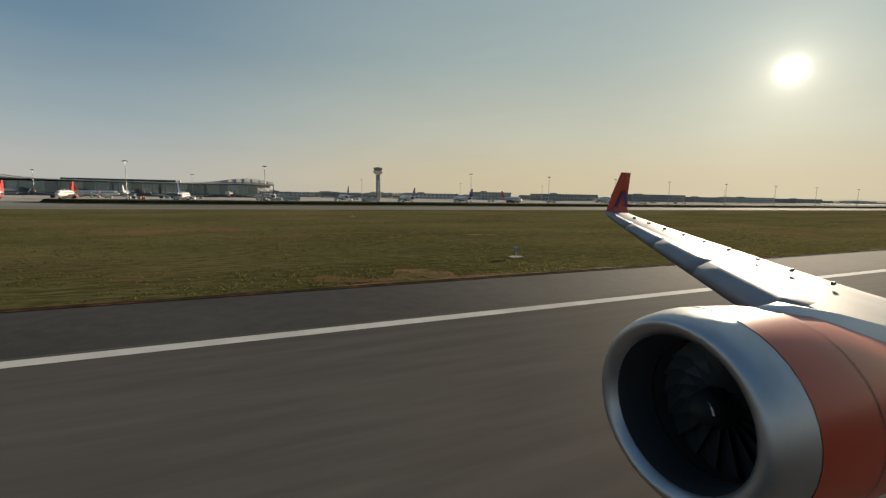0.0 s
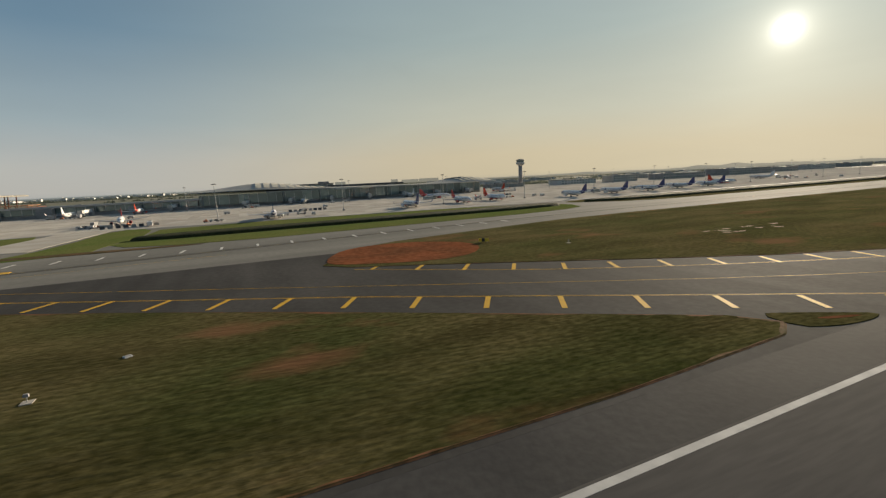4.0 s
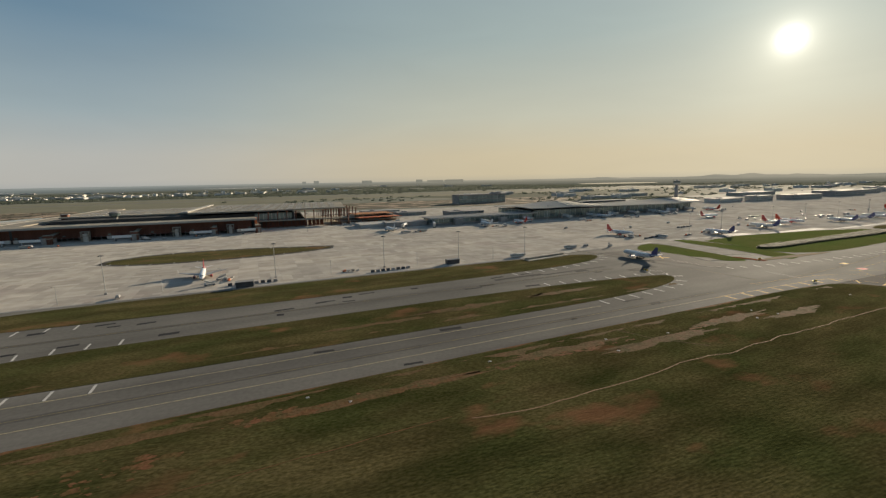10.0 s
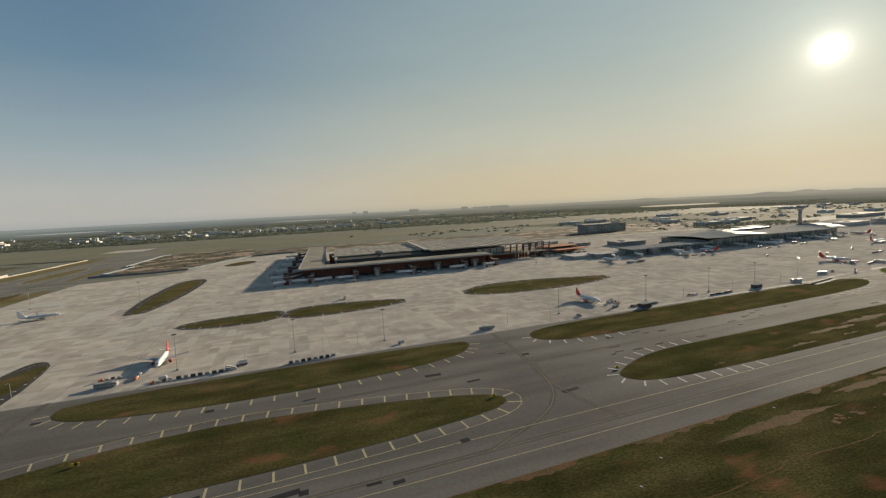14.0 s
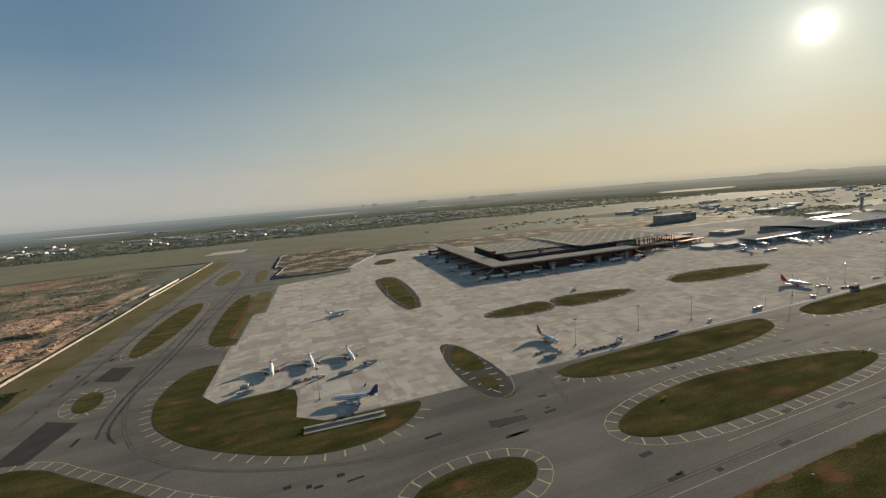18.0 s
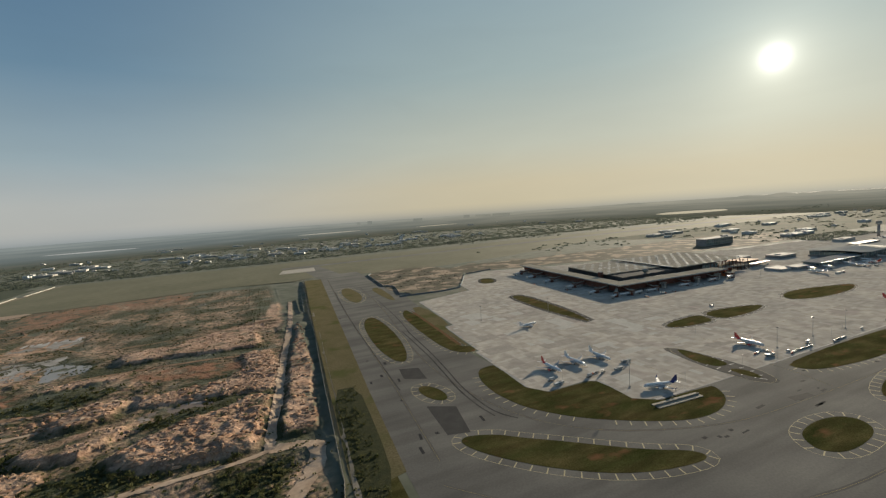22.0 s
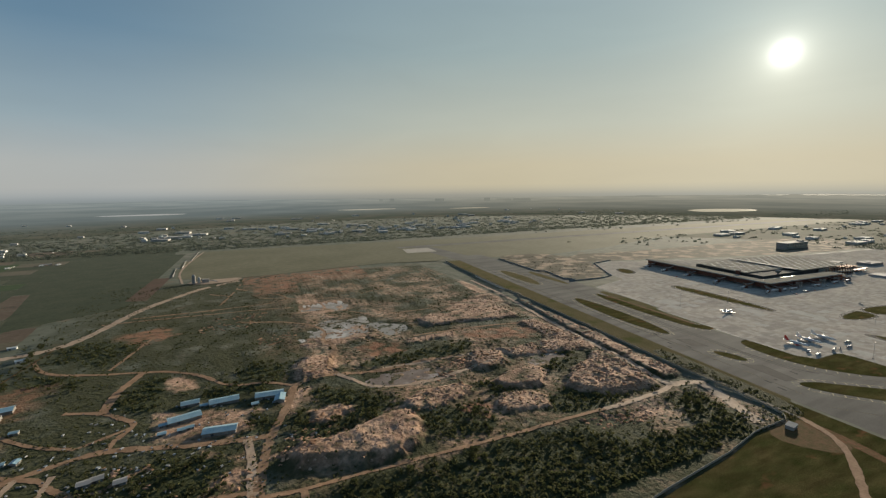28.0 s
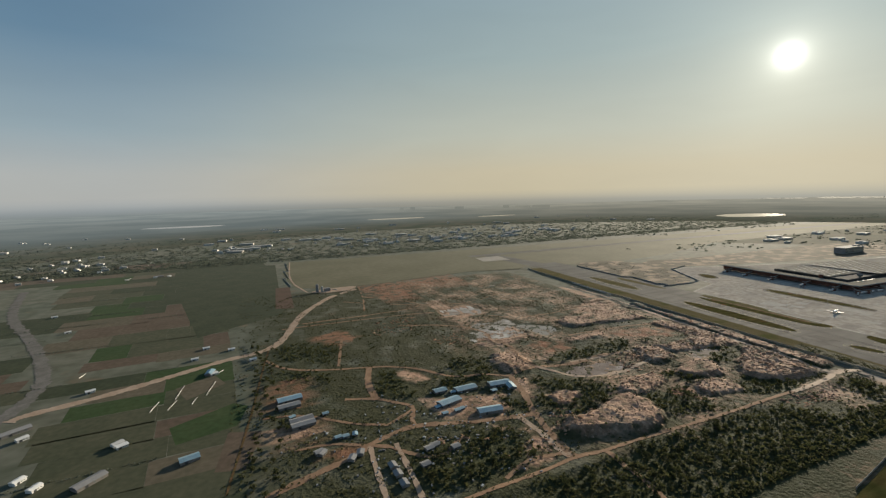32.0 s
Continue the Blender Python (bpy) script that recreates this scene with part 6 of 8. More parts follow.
for i in range(25):
    y = 16.2 - i * (16.2 - 2.6) / 24
    lx, tx, z = station(y)
    if y < 6:
        tx = station(6)[1] + 0.05 * (6 - y)
    c = lx - tx
    t = 0.055 * c + 0.03
    sec = ((0, 0), (0.02, 0.55), (0.08, 0.9), (0.2, 1.1), (0.4, 1.1), (0.7, 0.55), (1.0, 0.05), (1.0, -0.05), (0.6, -0.6), (0.25, -0.8), (0.06, -0.5))
    rings.append([(lx - u * c, -y, z + w * t - 0.35 * u * u * min(1.0, k if (k := (16.2 - y) / 9.7) < 1 else 1.0)) for u, w in sec])
part("wing", Shape().loft(rings), WINGSKIN, jet, "white-grey wing skin", smooth=True)
slat = []
for i in range(22):
    y = 16.0 - i * (16.0 - 5.0) / 21
    lx, tx, z = station(y)
    c = lx - tx
    t = 0.055 * c + 0.03
    slat.append([(lx - u * c, -y, z + w * t + 0.015) for u, w in ((-0.012, -0.15), (0.02, 0.6), (0.10, 0.98), (0.17, 1.07), (0.10, 0.85), (0.0, 0.1))])
for a, b in ((0, 5), (5, 10), (10, 15), (15, 21)):
    part("leading_edge_slat", Shape().loft(slat[a:b + 1]), WINGGREY, jet, "bare grey slat", smooth=True)
tip = Shape()
prof = ((-15.72, -17.25, 16.2, -0.72), (-16.0, -17.3, 16.33, -0.45), (-16.25, -17.32, 16.36, 0.2), (-16.72, -17.35, 16.30, 1.28))
tip.loft([[(lx, -y, z), (lx - 0.3 * (lx - tx), -y - 0.07, z), (tx, -y, z), (lx - 0.3 * (lx - tx), -y + 0.07, z)] for lx, tx, y, z in prof])
winglet = part("winglet", tip, ORANGEP, jet, "orange winglet with a violet mark", smooth=False)
mark = Shape()
for pts in ([(-16.35, -0.40), (-16.55, -0.40), (-16.98, 0.28), (-16.90, 0.42)], [(-16.90, 0.42), (-17.02, 0.36), (-17.22, -0.40), (-17.05, -0.40)]):
    k = len(mark.v)
    mark.v += [(x, -16.24, z) for x, z in pts] + [(x, -16.22, z) for x, z in pts]
    mark.f += [(k, k + 1, k + 2, k + 3), (k + 7, k + 6, k + 5, k + 4)]
part("emblem", mark, PURPLE, winglet)
for i in range(9):
    lx, tx, z = station(14.5 - i * 1.1)
    part("vortex_tab", Shape().box(lx - 0.45 * (lx - tx), -(14.5 - i * 1.1), z + 0.07 * (lx - tx) + 0.02, 0.16, 0.04, 0.08), DARK, jet)
CX, CY, CZ = -4.55, -3.45, -2.56


def hoop(x, r, n=40):
    """A ring of the engine, whose axis rises with the nose."""
    c = CZ + (x - CX) * 0.13
    return [(x, CY + r * math.cos(6.28319 * k / n), c + r * math.sin(6.28319 * k / n)) for k in range(n)]


part("inlet_lip", Shape().loft([hoop(*p) for p in ((CX - 0.14, 0.935), (CX - 0.06, 0.975), (CX - 0.015, 1.03), (CX, 1.08), (CX - 0.04, 1.14), (CX - 0.2, 1.21), (CX - 0.45, 1.27), (CX - 0.585, 1.295))], False),
           CHROME, jet, "brushed metal inlet ring", smooth=True)
# inside of the inlet coloured dark grey
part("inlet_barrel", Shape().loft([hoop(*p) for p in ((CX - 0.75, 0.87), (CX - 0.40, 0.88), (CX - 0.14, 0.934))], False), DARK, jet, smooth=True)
part("cowling", Shape().loft([hoop(*p) for p in ((CX - 0.58, 1.30), (CX - 1.4, 1.345), (CX - 2.4, 1.33), (CX - 3.2, 1.22), (CX - 4.2, 1.05), (CX - 4.6, 0.95))], False), ORANGEP, jet, "glossy orange cowling", smooth=True)
part("cowl_seam", Shape().loft([hoop(*p) for p in ((CX - 1.75, 1.348), (CX - 1.77, 1.348))], False), DARK, jet)
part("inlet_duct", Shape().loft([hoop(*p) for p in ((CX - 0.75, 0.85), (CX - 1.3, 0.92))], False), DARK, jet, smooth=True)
# black disc closes the inlet behind the fan
part("fan_case", Shape().loft([hoop(CX - 1.3, 0.92), hoop(CX - 1.32, 0.92)]), BLACK, jet)
for k in range(18):
    a = 6.28319 * k / 18
    ca, sa = math.cos(a), math.sin(a)
    fb = Shape()
    for r, tw, w in ((0.25, 0.9, 0.10), (0.6, 0.6, 0.15), (0.92, 0.35, 0.18)):
        for s in (-1, 1):
            off, dx = s * w * math.cos(tw * 0.8), s * w * math.sin(tw)
            fb.v.append((CX - 1.05 + dx, CY + r * ca - off * sa, CZ - 0.13 + r * sa + off * ca))
    fb.f = [(0, 1, 3, 2), (2, 3, 5, 4)]
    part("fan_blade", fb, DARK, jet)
spin = part("spinner", Shape().loft([hoop(CX - 0.9, 0.27, 20), hoop(CX - 0.6, 0.19, 20), hoop(CX - 0.42, 0.03, 20)]), BLACK, jet, smooth=True)
curl = [(CX - 0.585 + 0.004 * k, CY + (0.17 - 0.008 * k) * math.cos(0.5 * k), CZ - 0.08 + (0.17 - 0.008 * k) * math.sin(0.5 * k)) for k in range(9)]
sw = Shape()
for p, q in zip(curl, curl[1:]):
    sw.tube(p, q, 0.018, n=5)
part("spinner_swirl", sw, WHITE, spin)
part("pylon", Shape().loft([[(x, CY + s * w, z) for s, z in ((-1, z0), (1, z0), (0.5, z1), (-0.5, z1))] for x, w, z0, z1 in ((-6.0, 0.10, -1.55, -1.42), (-6.8, 0.30, -1.85, -1.42), (-7.8, 0.42, -2.3, -1.62), (-9.4, 0.45, -2.9, -2.0), (-11.5, 0.4, -3.3, -2.55))]),
     WHITE, jet, "white pylon fairing", smooth=True)
for k, (dy, dz) in enumerate(((0.0, 0.0), (0.03, 0.07), (-0.02, -0.07))):
    part("marking_bar", Shape().box(CX - 0.72, CY + 1.277, CZ - 0.05 + dz, 0.16, 0.012, 0.035), WHITE, jet)


# ---- apron furniture ----
mast = thing("floodlight_mast", "tall grey floodlight mast on the apron", "light mast", (250, -365, 0.1), group="floodlight masts")
part("pole", Shape().tube((0, 0, 0), (0, 0, 26), 0.30, 0.14, 10), STEEL, mast)
part("foot", Shape().box(0, 0, 0.5, 1.6, 1.6, 1.0), GREYC, mast)
part("crown_ring", Shape().loft([ring(0.9, 25.5, 12), ring(1.1, 25.7, 12), ring(0.9, 25.9, 12)]), DARK, mast)
for k in range(6):
    part("floodlight", Shape().box(1.35 * math.cos(k * 1.0472), 1.35 * math.sin(k * 1.0472), 25.4, 0.55, 0.55, 0.4, k * 1.0472), DARK, mast)
for x, y in ([(165, -352), (76, -358), (-10, -357), (-96, -356), (-182, -356), (-268, -356), (-354, -356), (-440, -360), (-540, -360), (-640, -360), (-740, -362), (-860, -365), (-980, -370), (342, -342), (584, -326), (650, -330),
              (716, -333), (799, -336), (903, -336), (1068, -336), (1136, -341), (1214, -341), (1451, -352), (1445, -686), (1320, -660), (740, -634), (384, -554), (200, -575), (60, -575), (-140, -600), (-300, -620),
              (-470, -640), (-620, -600), (-900, -600)]):
    copy_thing(mast, pose(x, y, 0.1))
lamp_post = thing("lamp_post", "slim grey lamp post at the apron edge", "lamp post", (1116, -330, 0.1), group="apron lamp posts")
part("pole", Shape().tube((0, 0, 0), (0, 0, 11), 0.16, 0.1, 6), STEEL, lamp_post)
part("arm", Shape().box(0.8, 0, 10.9, 1.8, 0.12, 0.12), STEEL, lamp_post)
part("lamp_head", Shape().box(1.6, 0, 10.8, 0.8, 0.3, 0.18), WALLC, lamp_post)
for x, y in ((1090, -330), (1170, -333), (960, -330), (870, -328), (760, -326), (690, -326), (620, -322), (1239, -432), (1300, -330), (1395, -330), (1500, -400), (835, -335), (923, -320)):
    copy_thing(lamp_post, pose(x, y, 0.1))


def vehicle(name, label, category, build):
    v = thing(name, label, category, group="apron vehicles")
    build(v)
    return v


def wheels(v, xs, w, r=0.45):
    for x in xs:
        for s in (-1, 1):
            part("wheel", Shape().tube((x, s * w - 0.12, r), (x, s * w + 0.12, r), r, n=10), BLACK, v)


def van(v):
    part("body", Shape().box(0, 0, 1.2, 4.8, 1.9, 1.3).box(-0.4, 0, 2.0, 3.6, 1.8, 0.7, top=0.88), VAN, v)
    part("windscreen", Shape().box(1.5, 0, 1.95, 0.5, 1.7, 0.55), GLASS, v)
    wheels(v, (-1.5, 1.5), 0.9)


def stairs(v):
    part("chassis", Shape().box(0, 0, 0.8, 7.0, 2.0, 0.7), VAN, v)
    part("cab", Shape().box(2.8, 0, 1.7, 1.6, 1.9, 1.3, top=0.85), VAN, v)
    part("stair_flight", Shape().loft([[(-3.2, s, z) for s, z in ((-0.8, 1.2), (0.8, 1.2), (0.8, 1.9), (-0.8, 1.9))], [(3.4, s, z) for s, z in ((-0.8, 3.4), (0.8, 3.4), (0.8, 4.3), (-0.8, 4.3))]]), WALLC, v)
    part("side_rail", Shape().tube((-3.2, 0.85, 2.6), (3.4, 0.85, 5.0), 0.06).tube((-3.2, -0.85, 2.6), (3.4, -0.85, 5.0), 0.06), STEEL, v)
    wheels(v, (-2.4, 2.4), 0.9)


def bus(v):
    part("body", Shape().box(0, 0, 1.75, 13.0, 2.9, 2.6), VAN, v)
    part("window_band", Shape().box(0, 0, 2.1, 12.6, 2.96, 0.9), GLASS, v)
    part("roof_unit", Shape().box(-2, 0, 3.2, 3, 1.8, 0.3), GREYC, v)
    wheels(v, (-4.2, 4.2), 1.3, 0.5)


def train(v):
    part("tractor", Shape().box(5.0, 0, 0.9, 2.6, 1.5, 0.9).box(4.4, 0, 1.7, 0.9, 1.3, 0.8), ORANGE, v)
    for k in range(3):
        c = part("cart", Shape().box(1.8 - k * 3.4, 0, 0.6, 2.7, 1.6, 0.25), STEEL, v)
        part("luggage", Shape().box(1.8 - k * 3.4, 0, 1.2, 2.3, 1.4, 0.9), DARK if k % 2 else WALLC, c)
    wheels(v, (5.6, 4.2, 1.8, -1.6, -5.0), 0.7, 0.3)


def loader(v):
    part("chassis", Shape().box(0, 0, 0.8, 7.5, 2.2, 0.6), DARK, v)
    part("box_body", Shape().box(-0.8, 0, 3.0, 5.4, 2.3, 2.3), VAN, v)
    part("scissor_lift", Shape().box(-0.8, 0, 1.5, 3.0, 1.6, 0.8), STEEL, v)
    part("cab", Shape().box(2.9, 0, 1.7, 1.6, 2.0, 1.2, top=0.85), VAN, v)
    wheels(v, (-2.4, 2.6), 1.0)


kinds = [vehicle("van", "pale service van parked on the apron", "van", van), vehicle("stair_truck", "pale passenger stair truck with railings", "stair truck", stairs),
         vehicle("bus", "long pale apron bus", "bus", bus), vehicle("luggage_train", "orange tractor with loaded luggage carts", "luggage train", train),
         vehicle("catering_truck", "pale box catering truck on a lift", "truck", loader)]
spots = []
for x, y, *_ in ((505, -330), (411, -365), (317, -350), (208, -370), (112, -420), (55, -380), (-13, -385), (-78, -390), (850, -340), (1232, -335), (1488, -400), (1417, -400), (1452, -400), (622, -535), (480, -540), (330, -540), (220, -540),
                 (120, -540), (-20, -540), (1030, -640), (930, -650), (1100, -645), (1160, -790), (1150, -900), (860, -650)):
    spots += [(x + rng.uniform(-22, 22), y + rng.uniform(-10, 10)) for _ in range(3)]
spots += [(rng.uniform(560, 1260), rng.uniform(-330, -318)) for _ in range(9)] + [(rng.uniform(-500, 420), rng.uniform(-470, -330)) for _ in range(26)] + [(rng.uniform(700, 1400), rng.uniform(-560, -400)) for _ in range(4)]
spots = [p for p in spots if not any(inside(*p, grown(plan, 8)) for plan in field.values())]
for i, (x, y) in enumerate(spots):
    k = kinds[rng.choice((0, 0, 1, 2, 3, 3, 4))] if i >= 5 else kinds[i]
    m = pose(x, y, 0.16, 0, 0, rng.choice((0, 90, 180, 8, 172)) + rng.uniform(-12, 12))
    if i < 5:
        k.matrix_basis = m
    else:
        copy_thing(k, m)
cones = thing("equipment_row", "row of dark ground equipment at the apron edge", "equipment", group="apron equipment")
for k in range(8):
    part("unit", Shape().box(k * 4.2, 0, 0.9, 2.8, 1.6, 1.8, top=0.9), DARK if k % 3 else GREYC, cones)
cones.matrix_basis = pose(700, -320, 0.16, 0, 0, 2)
for x, y, a in ((800, -322, -2), (1110, -318, 3), (1180, -322, 0), (380, -350, 10), (260, -400, 5), (40, -440, 0)):
    copy_thing(cones, pose(x, y, 0.16, 0, 0, a))
hut = thing("shed", "dark equipment shed at the grass edge", "shed", (820, -316, 0.1), group="apron sheds")
part("body", Shape().box(0, 0, 1.8, 11, 5, 3.6), DARK, hut)
part("roof", Shape().box(0, 0, 3.75, 11.8, 5.8, 0.3), ROOFG, hut)
copy_thing(hut, pose(660, -321, 0.1))
for x, y, long, a in ((576, -306, 48, 8), (1438, -306, 56, -4)):
    fence = thing("blast_fence", "long pale concrete blast fence", "blast fence", (x, y, 0.15), a, group="blast fences")
    for k in range(12):
        part("fence_panel", Shape().box(-long / 2 + (k + 0.5) * long / 12, 0, 0.9, long / 12 - 0.12, 0.7, 1.8), WALLDRY, fence)
    part("plinth", Shape().box(0, 3.2, 0.25, long, 4.2, 0.5), WALLDRY, fence)
    part("plinth", Shape().box(0, -2.8, 0.25, long, 3.4, 0.5), WALLDRY, fence)

# signs and lights on the grass
board = thing("taxiway_sign", "yellow and black taxiway guidance sign on legs", "sign", (464, -89, 0.16), 200, group="taxiway signs")
part("panel", Shape().box(0, 0, 0.9, 3.4, 0.25, 1.1), SIGNY, board)
part("panel", Shape().box(-0.2, 0, 0.9, 1.1, 0.28, 1.12), BLACK, board, "black panel")
for k in (-1.3, 1.3):
    part("leg", Shape().box(k, 0, 0.2, 0.1, 0.1, 0.5), STEEL, board)
for x, y, a in ((456, -98, 190), (396, -112, 20), (480, -149, 170), (430, -212, 0), (546, -224, 90), (950, -208, 170), (1036, -206, 0), (250, -129, 160), (1230, -225, 0)):
    copy_thing(board, pose(x, y, 0.16, 0, 0, a))
marker = thing("runway_marker", "small grey marker box on a post in the grass", "marker", (-23, -39, 0.16), group="runway markers")
part("post", Shape().box(0, 0, 0.4, 0.08, 0.08, 0.8), STEEL, marker)
part("box", Shape().box(0, 0, 0.85, 0.5, 0.35, 0.35, top=0.85), GREYC, marker)
part("pad", Shape().box(0, 0, 0.04, 1.1, 1.1, 0.1), CONCRETE, marker)
for x, y in ((-24, -118), (230, -110), (345, -60), (480, -60), (560, -60)):
    copy_thing(marker, pose(x, y, 0.16))
pit = thing("cable_pit", "small white-rimmed cable pit cover in the grass", "pit cover", (471, -78, 0.17), group="pit covers")
part("rim", Shape().box(0, 0, 0.06, 1.0, 1.0, 0.12, top=0.9), WALLC, pit)
part("lid", Shape().box(0, 0, 0.12, 0.62, 0.62, 0.05), GREYC, pit)
for _ in range(44):
    x, y = rng.choice(((rng.uniform(456, 500), rng.uniform(-130, -40)), (rng.uniform(330, 400), rng.uniform(-110, -60)), (rng.uniform(560, 1000), rng.uniform(-140, -120)), (rng.uniform(1000, 1350), rng.uniform(-138, -110))))
    if inside(x, y, field["long"]) or inside(x, y, field["wedge"]):
        copy_thing(pit, pose(x, y, 0.17, 0, 0, rng.uniform(0, 90)))


# ---- boundary wall, dug land, villages ----
WALL = [(1661, -1480), (1690, -1150), (1705, -965), (1716, -799), (1738, -540), (1754, -340), (1759, -312), (1770, -304), (1828, -303), (1890, -291), (1990, -280), (2120, -262)]
wall = thing("boundary_wall", "long pale concrete airport boundary wall", "wall")
panel = None
for x, y, a in along(WALL, 6.0):
    at = pose(x, y, relief(x, y) * 0.3, 0, 0, math.degrees(a))
    if panel is None:
        panel = (part("wall_panel", Shape().box(0, 0, 1.1, 5.7, 0.3, 2.6), WALLDRY, wall, at=at), part("pier", Shape().box(3.0, 0, 1.2, 0.5, 0.5, 2.9), GREYC, wall, at=at))
    else:
        share(panel[0], at)
        share(panel[1], at)
screen = thing("sheet_fence", "tall white sheet-metal fence beside the wall", "fence")
for x, y, a in along([(1690, -1180), (1706, -990)], 9.0):
    part("fence_sheet", Shape().box(0, 0, 1.9, 8.7, 0.3, 3.8), WHITELINE, screen, at=pose(x + 7, y, 0, 0, 0, math.degrees(a)))
gate = thing("gate_house", "low grey guard house in a brown yard at the wall corner", "hut", (1782, -292, 0), 12)
part("body", Shape().box(0, 0, 2.0, 13, 8, 4.0), GREYC, gate)
part("roof", Shape().box(0, 0, 4.15, 14, 9, 0.3), ROOFG, gate)
part("door", Shape().box(2, 4.03, 1.1, 1.1, 0.1, 2.1), DARK, gate)
for k in (-4, -1.5):
    part("window", Shape().box(k, 4.03, 2.3, 1.4, 0.1, 1.1), GLASS, gate)
sheet("soil", [(1816, -299), (1784, -300), (1768, -296), (1755, -300), (1750, -280), (1762, -244), (1790, -240), (1820, -276)], 0.14, DRYSOIL, "brown trodden yard round the guard house", "soil", 1)
sheet("soil", [(1760, -300), (1748, -285), (1752, -240), (1766, -200), (1774, -202), (1764, -250)], 0.16, WORN, "red earth track beside the yard", "soil", 1)


PATROL = material("worn_patrol_track", (0.235, 0.205, 0.165), 0.95, alt=(0.18, 0.158, 0.125), scale=0.05, fine=(0.8, 0.8, 0.78), fine_scale=0.4, spec=0.05)


def lane(points, width, mat, label, lift=0.35):
    pts = soft(points, 3, False)
    fine_pts = []
    for a, b in zip(pts, pts[1:]):
        d = math.dist(a, b)
        k = max(1, int(d / 3.5))
        fine_pts += [(a[0] + (b[0] - a[0]) * i / k, a[1] + (b[1] - a[1]) * i / k) for i in range(k)]
    fine_pts.append(pts[-1])
    s = Shape()
    n = len(fine_pts)
    for i, (x, y) in enumerate(fine_pts):
        a, b = fine_pts[max(0, i - 1)], fine_pts[min(n - 1, i + 1)]
        d = Vector((b[0] - a[0], b[1] - a[1])).normalized()
        w = width * 0.6 * (1 + 0.4 * rough(x, y, 0.06, 2) + 0.5 * rough(x, y, 0.23, 5))
        row = []
        for k in (1, 0.4, -0.4, -1):
            px, py = x - d.y * w * k, y + d.x * w * k
            row.append((px, py, relief(px, py) + lift))
        s.v += row
    s.f = [(4 * i + j + 1, 4 * i + j + 5, 4 * i + j + 4, 4 * i + j) for i in range(n - 1) for j in range(3)]
    return tagged(part("dirt_road", s, mat), label, "road", kind="structure")


lane([(1749, -300), (1747, -340), (1731, -540), (1709, -800), (1697, -965), (1682, -1150), (1654, -1478)], 3.5, PATROL, "pale patrol track along the wall")
lane([(1748, -300), (1760, -262), (1790, -235), (1850, -200)], 6, TRACK, "red earth track past the wall corner")
lane([(1729, -1150), (1742, -960), (1756, -834), (1775, -688), (1784, -600), (1791, -524), (1799, -478), (1804, -425)], 8, SAND, "silty drain bed through the dug land", 0.7)
lane([(1804, -425), (1782, -423), (1763, -416), (1768, -381), (1790, -342), (1802, -313)], 12, SAND, "dry grey drain bed by the wall")
lane([(1801, -427), (1828, -417), (1911, -411), (1935, -412.5)], 7, SAND, "pale silty road along the foot of the hills", 0.5)
lane([(1935, -412.5), (1961, -414), (2051, -413), (2141, -415), (2201, -418), (2255, -421), (2286, -420), (2319, -428), (2369, -421), (2402, -420), (2466, -415), (2560, -405)], 5, TRACK, "pale dirt road along the foot of the hills", 0.5)
lane([(2286, -420), (2286, -390), (2289, -364), (2296, -330)], 5, TRACK, "narrow dirt spur off the hill road")
lane([(2207, -819), (2190, -772), (2220, -688), (2212, -656)], 8, TRACK, "orange dirt road to the silt basin")
lane([(2212, -656), (2250, -655), (2274, -647), (2283, -593), (2309, -528), (2321, -464), (2325, -430)], 8, TRACK, "pale dirt road between the mounds")
lane([(2212, -656), (2190, -622), (2173, -600), (2137, -582), (2083, -581), (2015, -597), (1978, -597)], 6, SAND, "silty track past the quarry pond")
lane([(2145, -651), (2093, -646), (2036, -645), (1960, -642)], 4, SAND, "pale track along a spoil ridge")
lane([(2640, -905), (2613, -845), (2560, -810), (2476, -789), (2429, -771), (2382, -728), (2359, -685), (2300, -672), (2274, -647)], 5, TRACK, "winding dirt road to the village")
lane([(2474, -784), (2493, -720), (2493, -660)], 9, TRACK, "broad dirt lane into the village")
lane([(2536, -681), (2493, -666), (2470, -641), (2448, -619), (2465, -588), (2466, -569)], 5, TRACK, "dirt lane through the village")
lane([(2650, -500), (2600, -518), (2557, -531), (2535, -548), (2495, -563), (2466, -569), (2420, -553), (2369, -538), (2330, -530), (2309, -528)], 8, TRACK, "orange dirt road past the sheds")
lane([(2332, -530), (2328, -488), (2329, -446), (2328, -430)], 7, SAND, "pale spilled silt beside the road")
lane([(2535, -548), (2510, -536), (2499, -518), (2476, -495), (2456, -491), (2443, -504), (2420, -520)], 5, TRACK, "dirt loop among the yards")
for pts in ([(2532, -547), (2537, -501), (2539, -461), (2541, -425)], [(2502, -539), (2503, -496), (2505, -454), (2508, -425)]):
    lane(pts, 5, SAND, "pale lane between two yards")
lane([(2498, -585), (2470, -601), (2455, -612)], 4, TRACK, "short lane behind the sheds")
lane([(2969, -818), (2961, -832), (2923, -842), (2861, -862), (2767, -909), (2707, -940), (2632, -957), (2596, -1023), (2551, -1196), (2496, -1296), (2440, -1390), (2351, -1450)], 14, SAND, "broad dirt road beside the fields")
lane([(3374, -1969), (3255, -1550), (3115, -1290), (3010, -1053), (2971, -928), (2985, -800), (3060, -700)], 18, material("grey_stream_bed", (0.20, 0.185, 0.165), 0.9, alt=(0.15, 0.14, 0.12), scale=0.05, fine=(0.8, 0.8, 0.8), fine_scale=0.3, spec=0.05), "dry grey stream bed through the fields")
